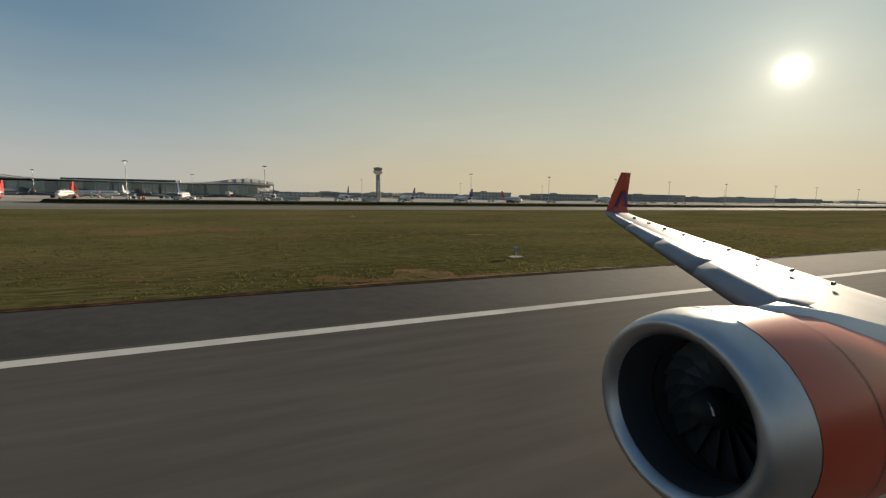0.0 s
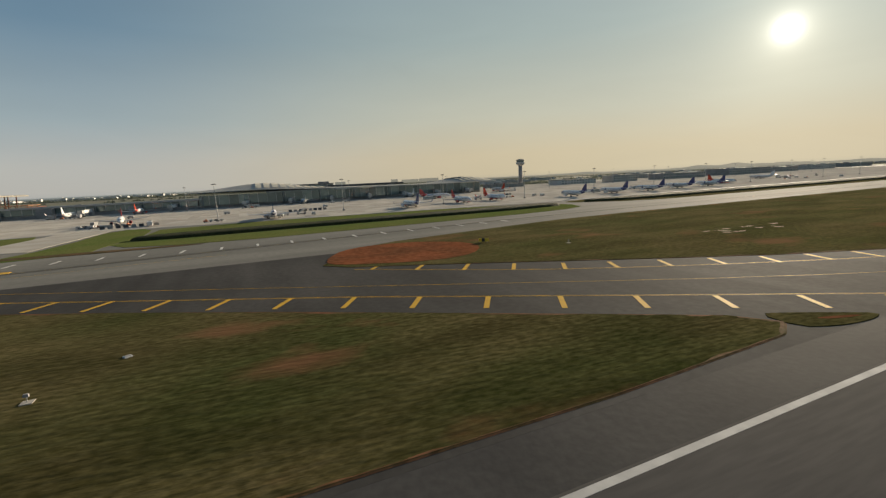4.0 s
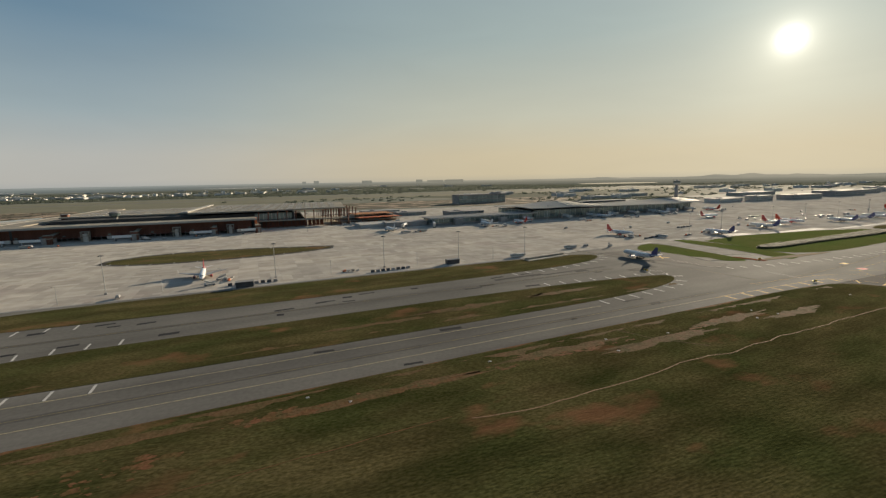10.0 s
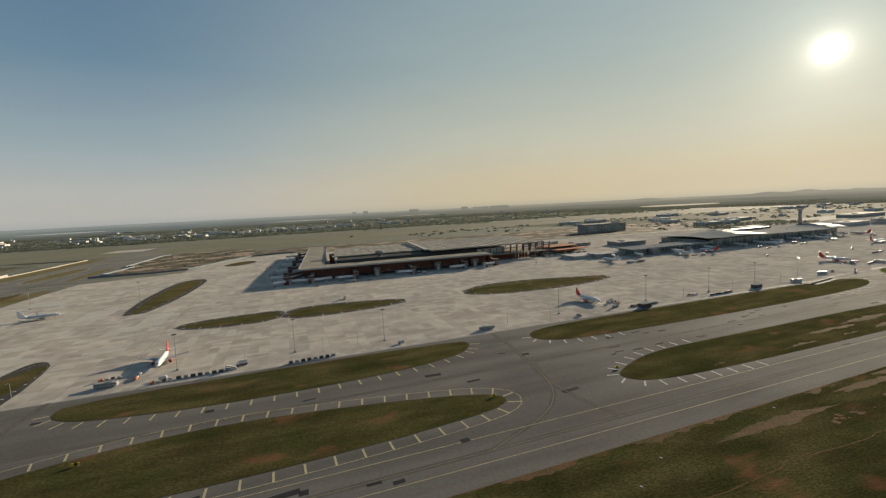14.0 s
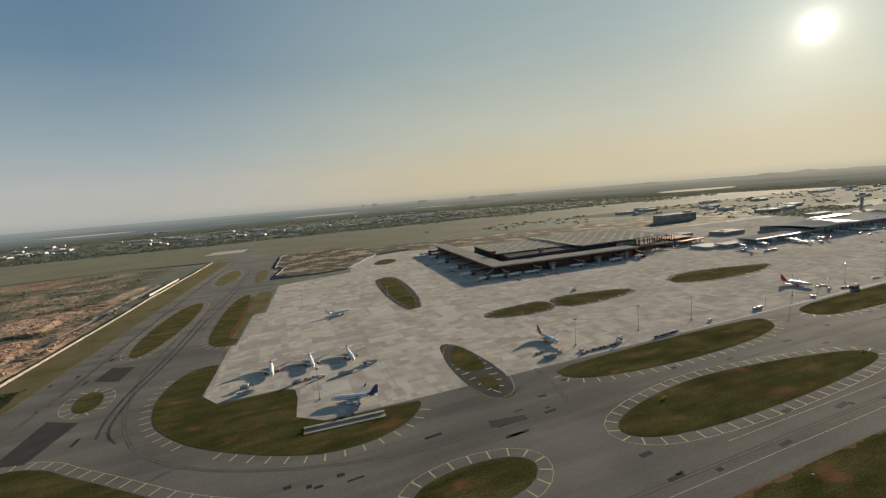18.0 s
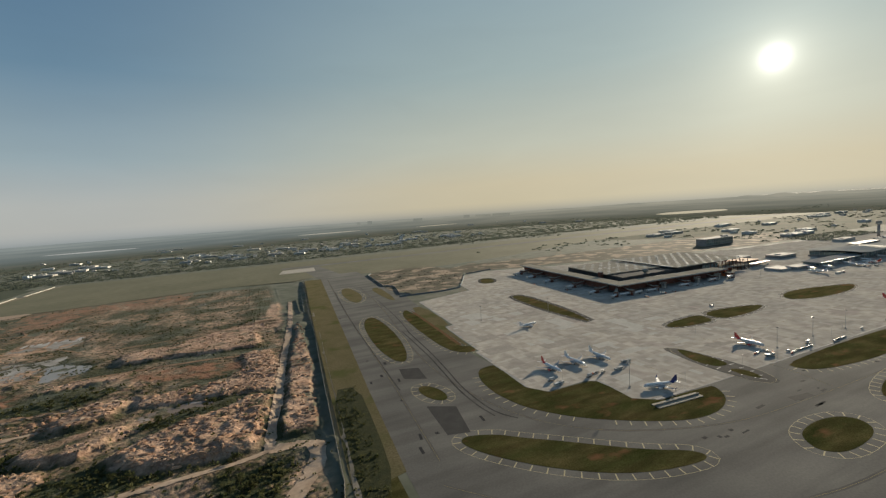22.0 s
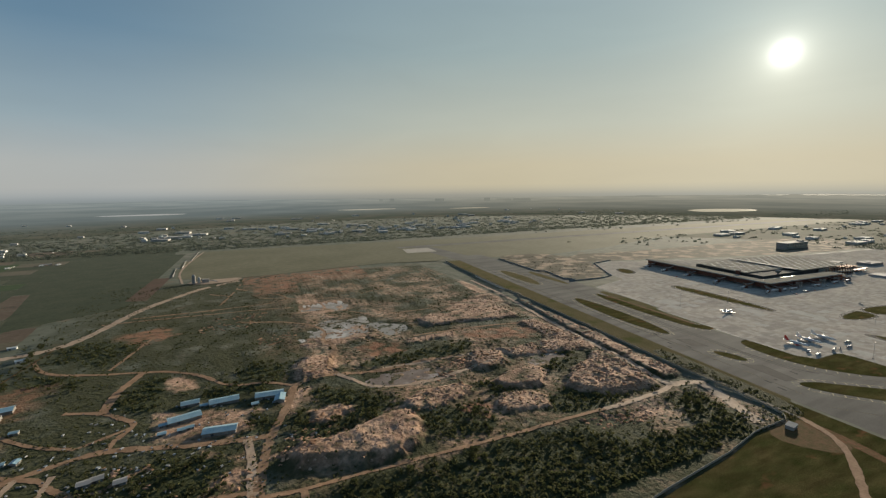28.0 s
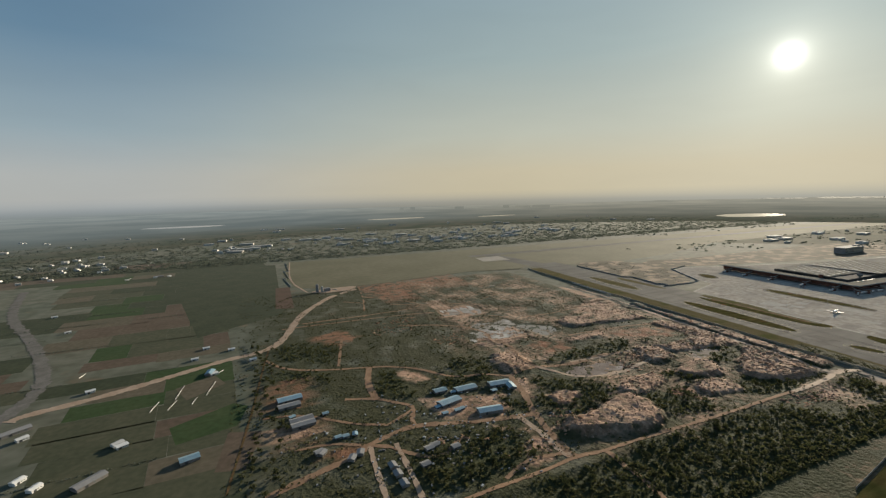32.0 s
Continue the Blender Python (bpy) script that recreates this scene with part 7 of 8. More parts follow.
lane([(2632, -957), (2648, -830), (2659, -719), (2686, -522)], 2.4, DRYSOIL, "field path along a hedge")
for pts, wide in (([(2598, -1090), (2469, -1096), (2330, -1089), (2186, -1059), (2087, -946)], 4), ([(2487, -966), (2521, -815)], 4), ([(2403, -1116), (2360, -1300), (2338, -1463)], 4), ([(1771, -971), (1961, -918), (2058, -933)], 4),
                  ([(2551, -1117), (2404, -1129), (2218, -1130), (2280, -1254), (2355, -1335)], 5), ([(2419, -1300), (2259, -1161), (2105, -1112), (1974, -1178)], 4), ([(2340, -999), (2255, -968), (2189, -885), (2207, -819)], 5),
                  ([(2649, -672), (2598, -662), (2543, -607), (2498, -585)], 4), ([(2616, -574), (2573, -571), (2535, -548)], 4), ([(2333, -440), (2375, -446), (2415, -428)], 5)):
    lane(pts, wide, TRACK, "narrow dirt track worn through the scrub")
lane([(2010, -640), (2080, -655), (2140, -640), (2205, -655)], 7, TRACK, "dirt track between heaps")
lane([(1785, -735), (1880, -760), (1990, -765), (2050, -770)], 6, TRACK, "dirt track across the quarry")
lane([(2500, -1470), (2540, -1700), (2500, -2190)], 5, SAND, "pale path along the far wall")
farwall = thing("boundary_wall", "far pale boundary wall at the edge of the airfield", "wall")
for x, y, a in along([(2540, -1590), (2552, -1760), (2534, -1762), (2540, -1930), (2524, -1932), (2518, -2170)], 14.0):
    part("wall_panel", Shape().box(0, 0, 1.0, 13.4, 0.5, 2.2), WALLC, farwall, at=pose(x, y, 0, 0, 0, math.degrees(a)))
SILTWET = material("wet_mud", (0.17, 0.135, 0.115), 0.85, alt=(0.25, 0.205, 0.175), scale=0.035, fine=(0.8, 0.8, 0.8), fine_scale=0.15, spot=(0.34, 0.30, 0.27), spot_scale=0.03, spot_at=0.55, spec=0.05)
for kind_of, (mat, z, says) in {"milky": (MUD, -3.9, "still milky quarry pond"), "mud": (SILTWET, -3.95, "drying muddy pool in the quarry"), "silt": (SILT, -4.0, "streaky grey silt basin")}.items():
    for plan in POND_PLANS[kind_of]:
        ragged = [(x + 7 * rough(x, y, 0.09, 2) + 4 * rough(x, y, 0.3, 5), y + 7 * rough(x, y, 0.09, 8) + 4 * rough(x, y, 0.3, 1)) for x, y, _ in along(grown(soft(plan, 1), 8), 4.0, True)]
        sheet("pond", ragged, z, mat, says, "pond", 0, 0.4)
# small dumped heaps of spoil on the tops and round the foot of the mounds
random.seed(41)
SPOIL = material("dumped_spoil", (0.47, 0.295, 0.19), 0.95, alt=(0.33, 0.19, 0.115), scale=0.03, fine=(0.72, 0.70, 0.68), fine_scale=0.5, island=0.28, spec=0.05)
spoil = Shape()
for plan, count, spread in [(MESAS[1][0], 700, 6), (MESAS[7][0], 520, 8), (MESAS[5][0], 130, 6), (MESAS[4][0], 60, 4), (MESAS[3][0], 120, 7), (MESAS[10][0], 330, 3), (MESAS[8][0], 60, 8), ([(2300, -470), (2262, -478), (2228, -500), (2250, -530), (2290, -520)], 150, 6),
                            (MESAS[9][0], 50, 6), ([(2072, -623), (2034, -637), (1990, -637), (2011, -606), (2046, -581), (2084, -577)], 160, 8), (MESAS[6][0], 70, 4), ([(2330, -860), (2280, -905), (2230, -880), (2290, -835)], 90, 8), ([(1975, -402), (1890, -398), (1880, -376), (1960, -380)], 200, 6),
                            ([(2420, -960), (2390, -1040), (2290, -1060), (2330, -960)], 220, 10), ([(2460, -540), (2400, -500), (2330, -470), (2330, -450), (2420, -470)], 60, 6)]:
    xs, ys = [p[0] for p in plan], [p[1] for p in plan]
    tries = 0
    while count and tries < 20000:
        tries += 1
        x, y = random.uniform(min(xs) - spread, max(xs) + spread), random.uniform(min(ys) - spread, max(ys) + spread)
        if depth(x, y, plan) < -spread * random.random() or rough(x, y, 0.045, 4) < random.uniform(-0.6, 0.1):
            continue
        count -= 1
        if count % 5 > 2:
            continue
        r, z = 0.8 + 2.4 * random.random() ** 2, relief(x, y)
        tall, pull, a = r * random.uniform(0.3, 0.6), random.uniform(1.0, 2.4), random.uniform(-0.7, 0.7)
        k = len(spoil.v)
        for ring, up in ((1.0, -0.5), (0.55, 0.62)):
            for i in range(7):
                b = i * 0.8976
                w = r * ring * random.uniform(0.65, 1.35)
                u, v = w * math.cos(b) * pull, w * math.sin(b)
                spoil.v.append((x + u * math.cos(a) - v * math.sin(a), y + u * math.sin(a) + v * math.cos(a), z + tall * up))
        spoil.v.append((x + random.uniform(-0.3, 0.3) * r, y + random.uniform(-0.3, 0.3) * r, z + tall))
        spoil.f += [(k + i, k + (i + 1) % 7, k + 7 + (i + 1) % 7, k + 7 + i) for i in range(7)] + [(k + 7 + i, k + 7 + (i + 1) % 7, k + 14) for i in range(7)]
tagged(part("spoil_heap", spoil, SPOIL), "small dumped heaps of orange quarry spoil", "spoil heaps", kind="stuff")
for x, y, rx, ry in ((-2350, -3080, 430, 260), (3360, -5800, 420, 170), (900, -5600, 400, 120), (-400, -5200, 300, 90)):
    sheet("lake", [(x + rx * math.cos(k * 0.3927) * (1 + 0.25 * rough(k, x, 0.7)), y + ry * math.sin(k * 0.3927) * (1 + 0.25 * rough(k, y, 0.7))) for k in range(16)], 1.4, WATER, "bright distant lake", "lake", 2)
sheet("field", [(40, -1010), (40, -1330), (300, -1655), (-3600, -1755), (-3600, -1010), (-700, -1000)], 0.05, material("scrubby_ground", (0.062, 0.068, 0.040), 0.95, alt=(0.095, 0.088, 0.055), scale=0.008, fine=(0.7, 0.72, 0.68), fine_scale=0.05, spec=0.02, grazing_sheen=(0.07, 0.2, (0.78, 0.84, 0.80))),
      "scrubby green ground beyond the terminal", "field", 0)
# works site by the second apron
sheet("soil", [(1490, -1004), (1330, -1004), (1222, -1190), (1190, -1330), (1250, -1480), (1420, -1490), (1475, -1400)], 0.3, material("dug_soil", (0.165, 0.138, 0.098), 0.95, alt=(0.122, 0.112, 0.076), scale=0.02, fine=(0.7, 0.7, 0.7),
      fine_scale=0.2, spot=(0.36, 0.275, 0.195), spot_scale=0.018, spot_at=0.50, spec=0.05), "dug-over building ground behind a hoarding", "soil", 1)
sheet("soil", [(1222, -1195), (1120, -1218), (1000, -1180), (600, -1060), (100, -960), (-300, -1010), (-300, -1330), (900, -1335), (1190, -1400)], 0.28, bpy.data.materials["dug_soil"], "dug-over ground behind the terminal", "soil", 1)
heap = Shape()
for k in range(260):
    x, y = rng.uniform(1200, 1480), rng.uniform(-1460, -1015)
    if inside(x, y, [(1480, -1012), (1335, -1012), (1230, -1190), (1200, -1330), (1255, -1470), (1415, -1480), (1465, -1400)]):
        r, h = rng.uniform(2, 6.5), rng.uniform(0.4, 1.3)
        heap.loft([[(x + r * q * math.cos(a * 0.7) * (1 + 0.4 * rough(a, x, 0.7)), y + r * q * 0.6 * math.sin(a * 0.7) * (1 + 0.4 * rough(a, y, 0.7)), z) for a in range(9)] for q, z in ((1.0, 0.25), (0.6, 0.3 + h * 0.7), (0.2, 0.3 + h))])
tagged(part("soil_heap", heap, bpy.data.materials["dug_soil"], smooth=True), "low heaps of dug soil on the building ground", "soil heap", kind="stuff")
hoard = thing("hoarding", "long blue sheet hoarding round the building ground", "hoarding")
first = None
for x, y, a in along([(1448, -1442), (1464, -1416), (1482, -1179), (1460, -1150), (1482, -1030), (1462, -1012), (1493, -998), (1380, -990), (1330, -1003), (1222, -1190), (1120, -1215)], 8.0):
    at = pose(x, y, 0.1, 0, 0, math.degrees(a))
    first = part("sheet", Shape().box(0, 0, 1.5, 7.8, 0.3, 3.0), BLUEHOARD, hoard, at=at) if first is None else (share(first, at), first)[1]


# sheds and houses
PALE = material("limewash", (0.62, 0.61, 0.58), 0.8, alt=(0.52, 0.51, 0.48), scale=0.1, objects=0.2)


def shed(label, w, d, h, mat, wallmat=DULLWALL):
    s = thing("shed", label, "shed", group="village sheds")
    part("wall", Shape().box(0, 0, h / 2, w, d, h), wallmat, s)
    part("roof", Shape().loft([[(x, y, z) for y, z in ((-d / 2 - 0.6, h), (0, h + d * 0.16), (d / 2 + 0.6, h), (d / 2 + 0.6, h - 0.15), (0, h + d * 0.16 - 0.2), (-d / 2 - 0.6, h - 0.15))] for x in (-w / 2 - 0.6, w / 2 + 0.6)]), mat, s, "sheet roof")
    part("door", Shape().box(w * 0.2, d / 2 + 0.04, h * 0.4, 3.0, 0.12, h * 0.8), DARK, s)
    for k in (-0.3, -0.05):
        part("window", Shape().box(w * k, d / 2 + 0.04, h * 0.55, 1.6, 0.12, 1.0), GLASS, s)
    return s


def low(x, y):
    return min(relief(x + a, y + b) for a in (-8, 0, 8) for b in (-8, 0, 8))


big, mid, small, tin = shed("long shed with faded blue sheet roof", 34, 15, 4.2, BLUEROOF), shed("shed with faded blue sheet roof", 20, 12, 3.8, BLUEROOF), shed("small hut with blue sheet roof", 8, 6, 3, BLUEROOF), \
    shed("small plastered house with grey roof", 10, 8, 3.4, ROOFG)
seen = set()
barn = shed("long grey sheet-roofed barn", 30, 12, 4, ROOFG)
white = shed("small whitewashed farm building with pale roof", 12, 8, 3.4, PALE, PALE)
plots = [(big, 2400, -607, 13), (small, 2421, -600, 13), (big, 2360, -559, -8), (big, 2359, -637, 2), (mid, 2398, -646, 3), (small, 2382, -634, 3), (big, 2305, -627, -6), (mid, 2293, -612, 80), (small, 2323, -611, 5), (small, 2392, -582, 8), (small, 2400, -580, 8),
         (big, 2611, -714, 8), (barn, 2613, -692, 8), (barn, 2600, -630, 8), (barn, 2601, -643, 8), (small, 2564, -579, 10), (small, 2555, -578, 10), (small, 2543, -578, 80), (small, 2612, -657, 20), (small, 2569, -647, 5), (tin, 2546, -535, 70), (tin, 2557, -528, 60),
         (tin, 2470, -510, 10), (tin, 2461, -514, 12), (tin, 2587, -553, 50), (tin, 2519, -496, 94), (tin, 2518, -480, 94), (tin, 2517, -462, 94), (tin, 2485, -483, 10), (small, 2419, -579, 5), (tin, 2440, -500, 8), (tin, 2590, -556, 20)]
plots += [(barn, 2946, -778, 35), (white, 2930, -752, 40), (white, 2808, -676, 30), (white, 2814, -684, 40), (mid, 2728, -608, 15), (barn, 2821, -608, 45), (white, 2893, -643, 60), (white, 2871, -620, 60), (mid, 2728, -881, 80), (white, 2722, -874, 30), (white, 2760, -967, 10),
          (white, 2746, -1027, 10), (white, 2699, -996, 5), (white, 2660, -916, 20), (white, 3010, -2058, 20), (barn, 3000, -2070, 20), (white, 3052, -1302, 30), (white, 3137, -1490, 15), (white, 2896, -885, 20), (white, 2963, -2060, 50), (white, 3100, -2045, 40)]
for k, x, y, a in plots:
    m = pose(x, y, low(x, y) - 0.1, 0, 0, a)
    if k.name in seen:
        copy_thing(k, m)
    else:
        seen.add(k.name)
        k.matrix_basis = m
scrap = Shape()
for _ in range(190):
    x, y = rng.gauss(2440, 80), rng.gauss(-540, 60)
    scrap.box(x, y, relief(x, y) + 0.5, rng.uniform(0.8, 4), rng.uniform(0.8, 2.4), rng.uniform(0.6, 1.8), rng.uniform(0, 3))
o = tagged(part("scrap_heap", scrap, material("scrap", (0.30, 0.28, 0.26), 0.7, alt=(0.16, 0.2, 0.24), scale=0.3, island=0.6)), "scattered scrap, crates and vehicles in the village yards", "scrap", kind="stuff")


def house(w, d, h, label, mat):
    b = thing("town_house", label, "house", group="far town houses")
    part("body", Shape().box(0, 0, h / 2, w, d, h), mat, b)
    part("parapet", Shape().box(0, 0, h + 0.4, w + 0.8, d + 0.8, 0.8), WALLC, b)
    part("roof_hut", Shape().box(w * 0.2, 0, h + 1.6, w * 0.25, d * 0.4, 2.6), WALLC, b)
    for r in range(max(1, int(h / 4))):
        part("window_band", Shape().box(0, d / 2 + 0.05, 2.2 + r * 3.6, w * 0.8, 0.2, 1.4), GLASS, b)
    return b


houses = [house(28, 18, 8, "white flat-roofed house in the far town", PALE), house(58, 34, 10, "white factory hall in the far town", PALE), house(20, 16, 14, "white four-storey block in the far town", PALE),
          house(84, 42, 9, "long pale factory hall in the far town", WALLC), house(16, 12, 6, "small white house in the far town", PALE)]
for i in range(185):
    if i < 5:
        x, y = 1200 + i * 160, -2760
    elif i < 125:
        x = rng.uniform(200, 2950)
        y = -2620 - abs(rng.gauss(0, 380)) - 0.05 * abs(x - 1600)
    elif i < 150:
        x, y = rng.gauss(3440, 90), rng.gauss(-2560, 190)
    else:
        x, y = rng.uniform(-1500, 4600), rng.uniform(-4600, -3200)
    m = pose(x, y, 0, 0, 0, rng.uniform(-20, 20))
    if i < 5:
        houses[i].matrix_basis = m
    else:
        copy_thing(houses[rng.choice((0, 4, 4)) if 125 <= i < 150 else rng.choice((0, 0, 1, 1, 2, 3, 4, 4))], m)

for i in range(46):
    x, y = rng.uniform(-2900, 40), rng.uniform(-1640, -1010)
    copy_thing(houses[rng.choice((0, 1, 3, 4))], pose(x, y, 0, 0, 0, rng.uniform(-10, 10)))
# concrete plant by the far wall
plant = thing("concrete_plant", "grey concrete plant with a tall silo at the field corner", "plant", (2470, -1465, 0))
part("silo", Shape().tube((0, 0, 0), (0, 0, 22), 5, n=14).tube((0, 0, 22), (0, 0, 26), 5, 1.2, 14), GREYC, plant)
part("silo", Shape().tube((-14, 4, 0), (-14, 4, 15), 4, n=14).tube((-14, 4, 15), (-14, 4, 18), 4, 1, 14), WALLC, plant)
part("mixer_house", Shape().box(-30, 0, 5, 18, 12, 10), GREYC, plant)
part("conveyor", Shape().loft([[(-20, y, z) for y, z in ((-1, 8), (1, 8), (1, 10), (-1, 10))], [(-60, y, z) for y, z in ((-1, 0.2), (1, 0.2), (1, 2), (-1, 2))]]), STEEL, plant)
sheet("pavement", [(2453, -1432), (2363, -1441), (2335, -1500), (2439, -1500), (2500, -1470)], 0.4, SAND, "pale trodden yard of the concrete plant", "yard", 1)
sheet("soil", [(2589, -1595), (2545, -1590), (2556, -1286), (2603, -1300)], 0.12, material("red_field", (0.138, 0.094, 0.070), 0.95, alt=(0.118, 0.086, 0.062), scale=0.03, fine=(0.8, 0.8, 0.8), fine_scale=0.2, spec=0.05), "bare red earth field beside the wall", "soil", 0)

# fields
FIELDS = [material("field_" + n, c, 0.95, alt=a, scale=0.02, fine=(0.75, 0.78, 0.75), fine_scale=0.12, spec=0.1, grazing_sheen=(0.05, 0.2, (0.78, 0.84, 0.80))) for n, c, a in
          (("green", (0.040, 0.068, 0.024), (0.054, 0.076, 0.030)), ("dark", (0.044, 0.054, 0.030), (0.060, 0.066, 0.038)), ("brown", (0.108, 0.078, 0.056), (0.132, 0.098, 0.070)), ("straw", (0.138, 0.112, 0.078), (0.112, 0.096, 0.064)),
           ("olive", (0.070, 0.074, 0.044), (0.090, 0.088, 0.054)))]
y = -420.0
while y > -2440:
    deep = 52.0 if y > -1000 else 92.0
    x = 2672 - (y + 600) * 0.07 if y > -1500 else 2590 + rng.uniform(-10, 30)
    while x < 4300:
        w = rng.uniform(45, 150) if x < 3000 else rng.uniform(90, 240) if x < 3400 else rng.uniform(200, 420)
        if abs(x + w / 2 - (2960 + max(0, (-y - 900)) * 0.42)) > 50 and not (2560 < x < 2960 and -990 < y < -900):
            kind = rng.choice((0, 1, 1, 2, 2, 2, 3, 4, 4, 4)) if not (y < -1500 and x < 2900) else 1
            h = deep * rng.uniform(0.95, 1.01)
            sh = 0.10 * h
            sheet("crop_field", [(x, y + rng.uniform(-3, 3)), (x + w - 0.6, y + rng.uniform(-3, 5)), (x + w - 0.6 + sh, y - h), (x + sh, y - h - 2)], 0.06 + 0.004 * kind, FIELDS[kind], "small farm field with " + ("green crops", "dark green crops", "bare brown earth", "dry straw", "thin olive growth")[kind],
                  "field", 0, 0.2)
        x += w
    y -= deep

plan_of = {"bright green crops": (0, [(2762, -701), (2686, -742), (2667, -723), (2680, -669), (2748, -651)]), "pale dry straw": (3, [(2774, -838), (2721, -872), (2701, -825), (2752, -784)]),
           "bare brown earth": (2, [(2690, -655), (2650, -640), (2668, -560), (2700, -570)]), "dark green growth": (1, [(2588, -1240), (2770, -1115), (2850, -1500), (2900, -2100), (2760, -2180), (2565, -2150)])}
for word, (k, pts) in plan_of.items():
    sheet("crop_field", pts, 0.095 + 0.004 * k, FIELDS[k], "large farm plot with " + word, "field", 0, 0.2)
for a, b in (((2768, -796), (2762, -845)), ((2795, -765), (2789, -796)), ((2773, -760), (2765, -789)), ((2726, -790), (2717, -840)), ((2716, -875), (2708, -890)), ((2933, -963), (2929, -982)), ((3100, -2045), (3098, -2097)), ((3111, -2476), (3116, -2580)), ((2743, -766), (2738, -787))):
    fence = thing("field_wall", "low whitewashed wall along a farm plot", "wall", group="farm plot walls")
    cut = max(2, round(math.dist(a, b) / 9))
    for k in range(cut):
        u = (k + 0.5) / cut
        part("wall_panel", Shape().box(0, 0, 0.35, math.dist(a, b) / cut - 0.1, 0.25, 0.8), PALE, fence, at=pose(a[0] + (b[0] - a[0]) * u, a[1] + (b[1] - a[1]) * u, 0.1, 0, 0, math.degrees(math.atan2(b[1] - a[1], b[0] - a[0]))))

# trees and scrub
def leaves(s, cx, cy, cz, rx, rz, n, size, r):
    for _ in range(n):
        while True:
            p = Vector((r.uniform(-1, 1), r.uniform(-1, 1), r.uniform(-1, 1)))
            if 0.2 < p.length < 1:
                break
        q = Vector((cx + p.x * rx, cy + p.y * rx, cz + p.z * rz))
        a, b = Vector((r.gauss(0, 1), r.gauss(0, 1), r.gauss(0, 0.6))).normalized(), Vector((r.gauss(0, 1), r.gauss(0, 1), r.gauss(0, 1)))
        b = (b - a * a.dot(b)).normalized()
        z = size * r.uniform(0.6, 1.3)
        k = len(s.v)
        s.v += [tuple(q + a * z), tuple(q + b * z), tuple(q - a * z), tuple(q - b * z * 0.8)]
        s.f.append((k, k + 1, k + 2, k + 3))


def tree(h, r, seed):
    rt = random.Random(seed)
    t = thing("tree", "dark green broad-crowned tree on dry ground", "tree", group="trees")
    trunk = Shape().tube((0, 0, -0.3), (0.2, 0, h * 0.5), 0.28, 0.16, 7)
    crown = Shape()
    for k in range(6):
        a = k * 1.047 + rt.uniform(-0.4, 0.4)
        tip = (r * 0.6 * math.cos(a), r * 0.6 * math.sin(a), h * rt.uniform(0.6, 0.85))
        trunk.tube((0.2, 0, h * 0.42), tip, 0.12, 0.04, 5)
        leaves(crown, tip[0], tip[1], tip[2], r * 0.55, h * 0.2, 34, 0.55, rt)
    leaves(crown, 0, 0, h * 0.85, r * 0.5, h * 0.16, 30, 0.55, rt)
    part("trunk", trunk, BARK, t)
    part("crown", crown, LEAF, t)
    return t


trees = [tree(7, 3.4, 1), tree(5, 2.8, 2), tree(9, 4.0, 3)]
at = []
for _ in range(900):
    x, y = rng.uniform(1790, 2640), rng.uniform(-760, -330)
    if cover(x, y)[1] > 0.5 and len(at) < 190:
        at.append((x, y))
for i in range(60):
    at.append((2660 + rng.uniform(-8, 8) - (rng.random() * 40), -480 - i * 9))
for i, (x, y) in enumerate(at):
    m = pose(x, y, relief(x, y), 0, 0, rng.uniform(0, 360))
    if i < 3:
        trees[i].matrix_basis = m
    else:
        copy_thing(rng.choice(trees), m)
# knobs of loose spoil on and round the heaps
spoil = Shape()
lump = random.Random(12)
for _ in range(5200):
    x, y = lump.uniform(1745, 2310), lump.uniform(-905, -335)
    bare = cover(x, y)[0]
    if lump.random() > bare * max(0.0, 0.45 + 1.6 * rough(x, y, 0.03, 31)):
        continue
    r, h, z = lump.uniform(0.8, 2.4), lump.uniform(0.5, 1.7), relief(x, y)
    turn, k = lump.uniform(0, 6), len(spoil.v)
    for q, up in ((1.0, -0.4), (0.55, h * 0.75)):
        spoil.v += [(x + r * q * lump.uniform(0.75, 1.2) * math.cos(turn + a * 1.0472), y + r * q * lump.uniform(0.75, 1.2) * math.sin(turn + a * 1.0472), z + up) for a in range(6)]
    spoil.v.append((x + 0.2 * r, y, z + h))
    spoil.f += [(k + a, k + (a + 1) % 6, k + 6 + (a + 1) % 6, k + 6 + a) for a in range(6)] + [(k + 6 + a, k + 6 + (a + 1) % 6, k + 12) for a in range(6)]
tagged(part("spoil", spoil, material("loose_spoil", (0.44, 0.315, 0.225), 0.95, alt=(0.30, 0.195, 0.13), scale=0.03, fine=(0.75, 0.72, 0.7), fine_scale=0.8, island=0.2, spec=0.03)), "small knobs of pale loose spoil on the heaps", "spoil", kind="stuff")
scrub = Shape()
bush = random.Random(8)
for _ in range(46000):
    x, y = bush.uniform(1745, 2690), -302 - 1170 * bush.random() ** 1.6
    bare, lush, red = cover(x, y)
    if bush.random() > (0.30 if x < 2220 else 0.46) * (1 - bare * 0.85) * (1 - red * 0.9) * max(0.0, 0.6 + 1.5 * rough(x, y, 0.02, 21)) + 0.52 * lush or (x < 1790 and y < -430):
        continue
    r = bush.uniform(0.7, 1.8) + lush * bush.uniform(0.0, 1.3)
    leaves(scrub, x, y, relief(x, y) + r * 0.45, r, r * 0.7, 6, r * 0.6, bush)
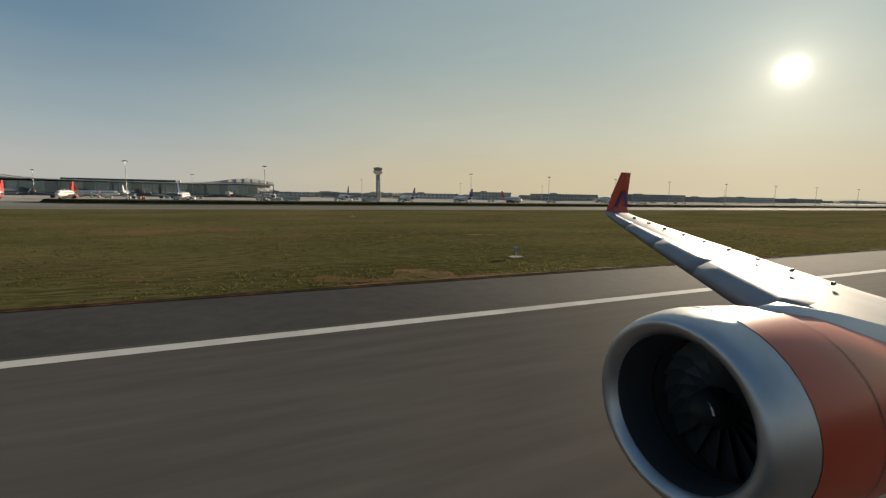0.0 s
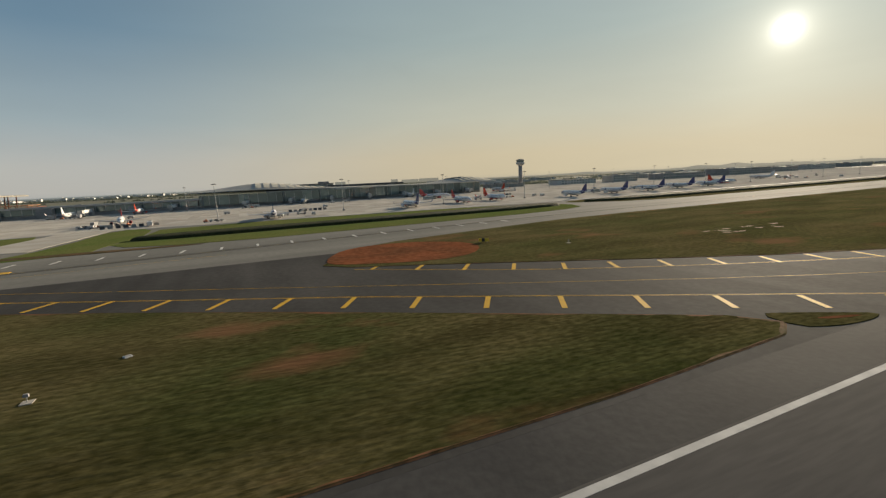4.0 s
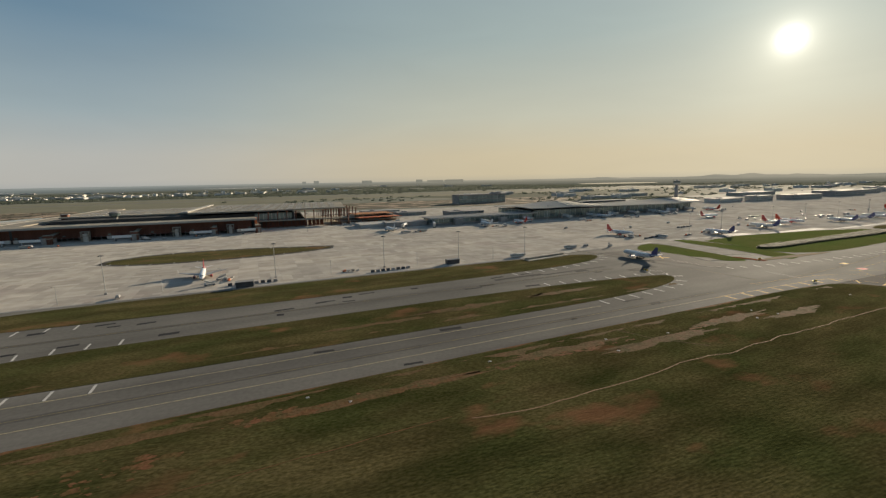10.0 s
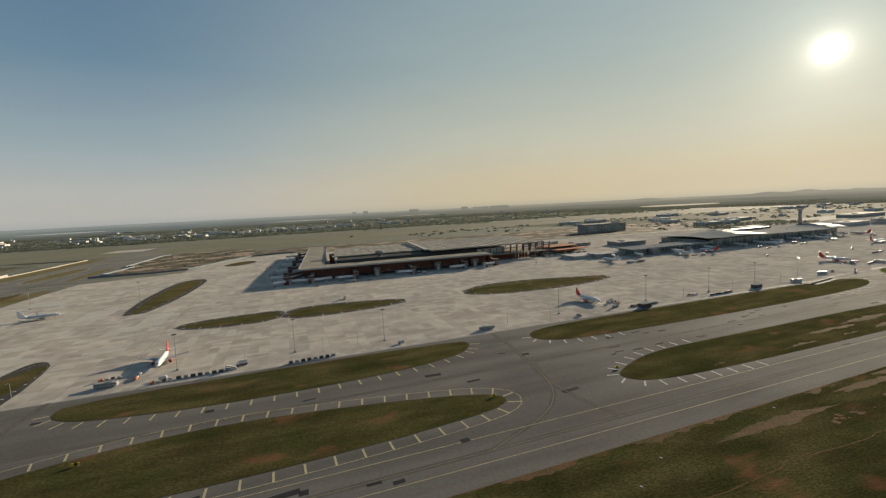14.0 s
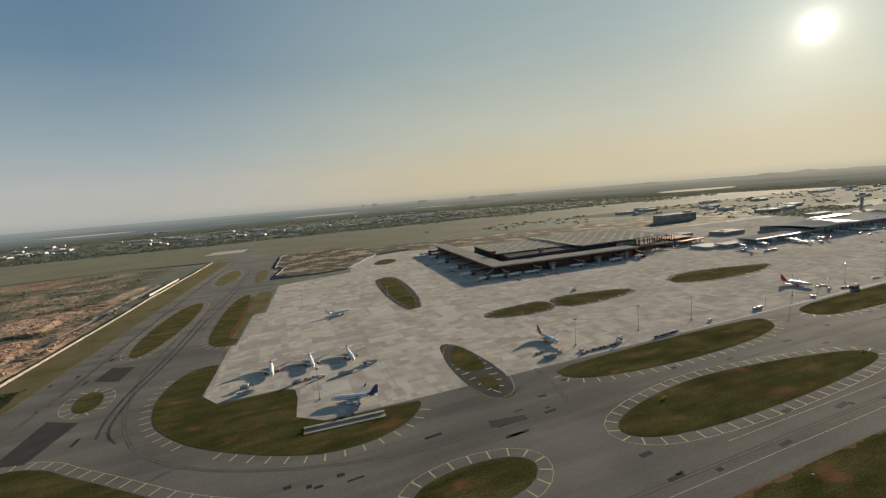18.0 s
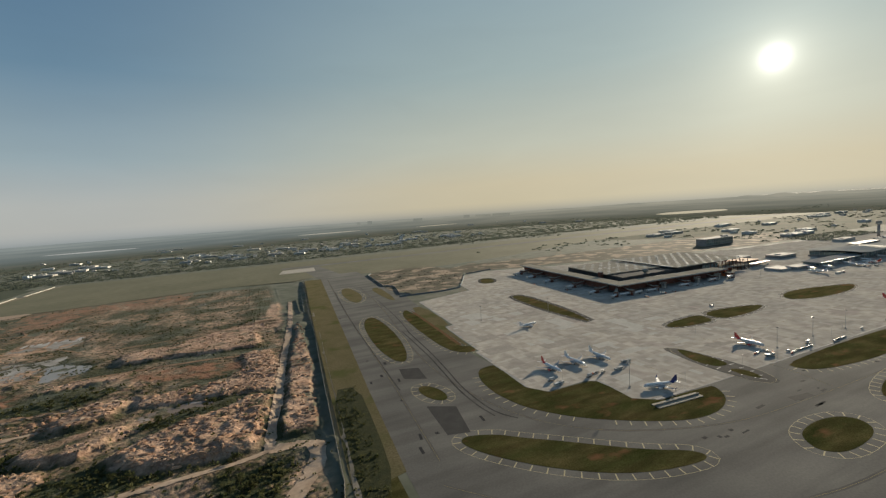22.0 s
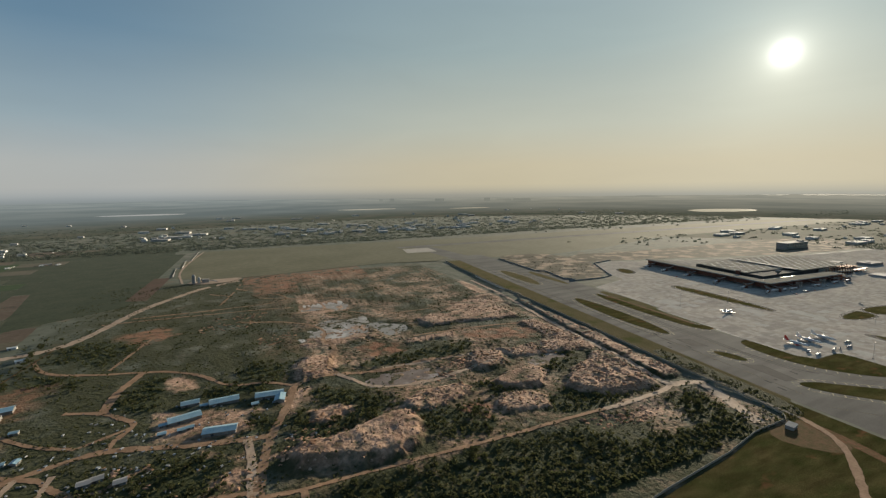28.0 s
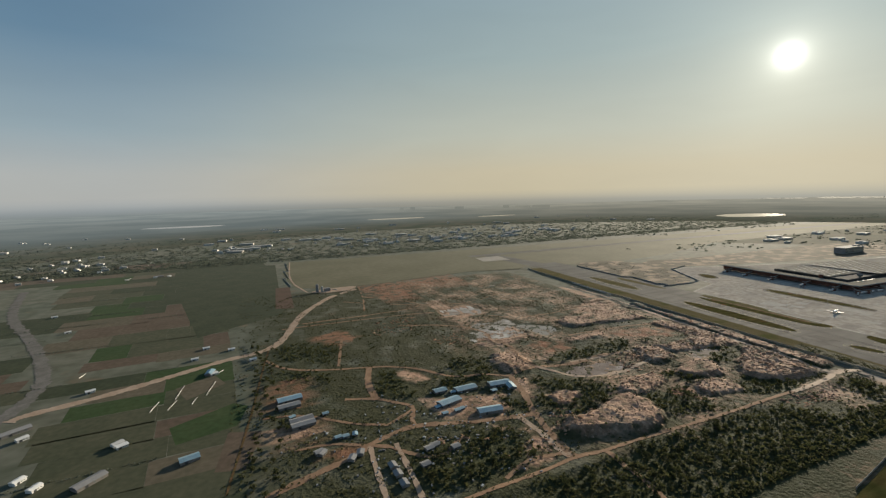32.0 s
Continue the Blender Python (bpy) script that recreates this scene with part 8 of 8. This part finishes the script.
for _ in range(900):
    x, y = bush.uniform(1703, 1752), bush.uniform(-520, -302)
    if rough(x, y, 0.05, 27) > -0.12 and x > 1706 + (y + 520) * 0.1 and x < 1732 + (y + 520) * 0.08:
        r = bush.uniform(0.6, 1.7)
        leaves(scrub, x, y, r * 0.45, r, r * 0.7, 6, r * 0.6, bush)
tagged(part("scrub", scrub, LEAF), "dark thorn scrub scattered over the dug land", "scrub", kind="stuff")
# tree belts wear the leaf colour with haze mixed in
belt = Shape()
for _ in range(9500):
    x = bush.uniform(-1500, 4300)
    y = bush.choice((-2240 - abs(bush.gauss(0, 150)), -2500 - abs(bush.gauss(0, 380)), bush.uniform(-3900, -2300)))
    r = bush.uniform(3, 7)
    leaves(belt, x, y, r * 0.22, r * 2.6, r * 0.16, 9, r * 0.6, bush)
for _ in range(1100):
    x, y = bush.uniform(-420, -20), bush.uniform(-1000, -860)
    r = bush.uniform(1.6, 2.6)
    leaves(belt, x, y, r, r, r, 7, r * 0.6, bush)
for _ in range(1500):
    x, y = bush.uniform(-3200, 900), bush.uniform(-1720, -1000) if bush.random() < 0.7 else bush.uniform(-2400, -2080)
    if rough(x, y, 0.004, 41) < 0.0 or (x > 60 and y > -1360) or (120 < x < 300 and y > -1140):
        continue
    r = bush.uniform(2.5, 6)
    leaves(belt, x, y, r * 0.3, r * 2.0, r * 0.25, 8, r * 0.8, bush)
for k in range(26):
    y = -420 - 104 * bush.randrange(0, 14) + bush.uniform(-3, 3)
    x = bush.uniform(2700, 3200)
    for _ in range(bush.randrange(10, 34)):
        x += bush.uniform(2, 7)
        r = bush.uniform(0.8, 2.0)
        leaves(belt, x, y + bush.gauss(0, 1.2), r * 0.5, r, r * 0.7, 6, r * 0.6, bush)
tagged(part("tree_belt", belt, WOODS), "far belts of haze-paled trees between town and fields", "woods", kind="stuff")

# tufts in the grass beside the runway
random.seed(77)
tufts = Shape()
bare = [(300, -118), (304, -127), (292, -150), (266, -148), (250, -128), (268, -106)]
placed = 0
while placed < 34000:
    x, y = random.uniform(-150, 310), -31.5 - 95 * random.random() ** 1.6
    if rough(x, y, 0.08, 3) + 0.5 * rough(x, y, 0.4, 6) < random.uniform(-0.5, 0.15) or not inside(x, y, field["west"]) or inside(x, y, bare):
        placed += 0.2
        continue
    placed += 1
    big = random.uniform(0.05, 0.13) * (1 + 0.5 * rough(x, y, 0.15, 9))
    for k in range(4):
        a, b = random.uniform(0, 6.283), random.uniform(0, 6.283)
        r, lean, w = random.uniform(0, 0.5), random.uniform(0.1, 0.7) * big, random.uniform(0.05, 0.12)
        cx, cy, i = x + r * math.cos(a), y + r * math.sin(a), len(tufts.v)
        tufts.v += [(cx - w * math.sin(b), cy + w * math.cos(b), 0.14), (cx + w * math.sin(b), cy - w * math.cos(b), 0.14), (cx + lean * math.cos(b), cy + lean * math.sin(b), 0.16 + big * random.uniform(0.6, 1.1))]
        tufts.f.append((i, i + 1, i + 2))
TUFT = material("grass_tuft", (0.100, 0.098, 0.030), 0.9, alt=(0.150, 0.122, 0.050), scale=0.05, island=0.25, spec=0.0)
leafy(TUFT, 0.5)
tagged(part("grass", tufts, TUFT), "low tufts of coarse grass beside the runway", "grass", kind="stuff")

# bring the whole place to its scale
for ob in [o for o in scene.objects if o.parent is None and o.type in {"MESH", "EMPTY"}]:
    ob.matrix_basis = Matrix.Scale(LIFE, 4) @ ob.matrix_basis
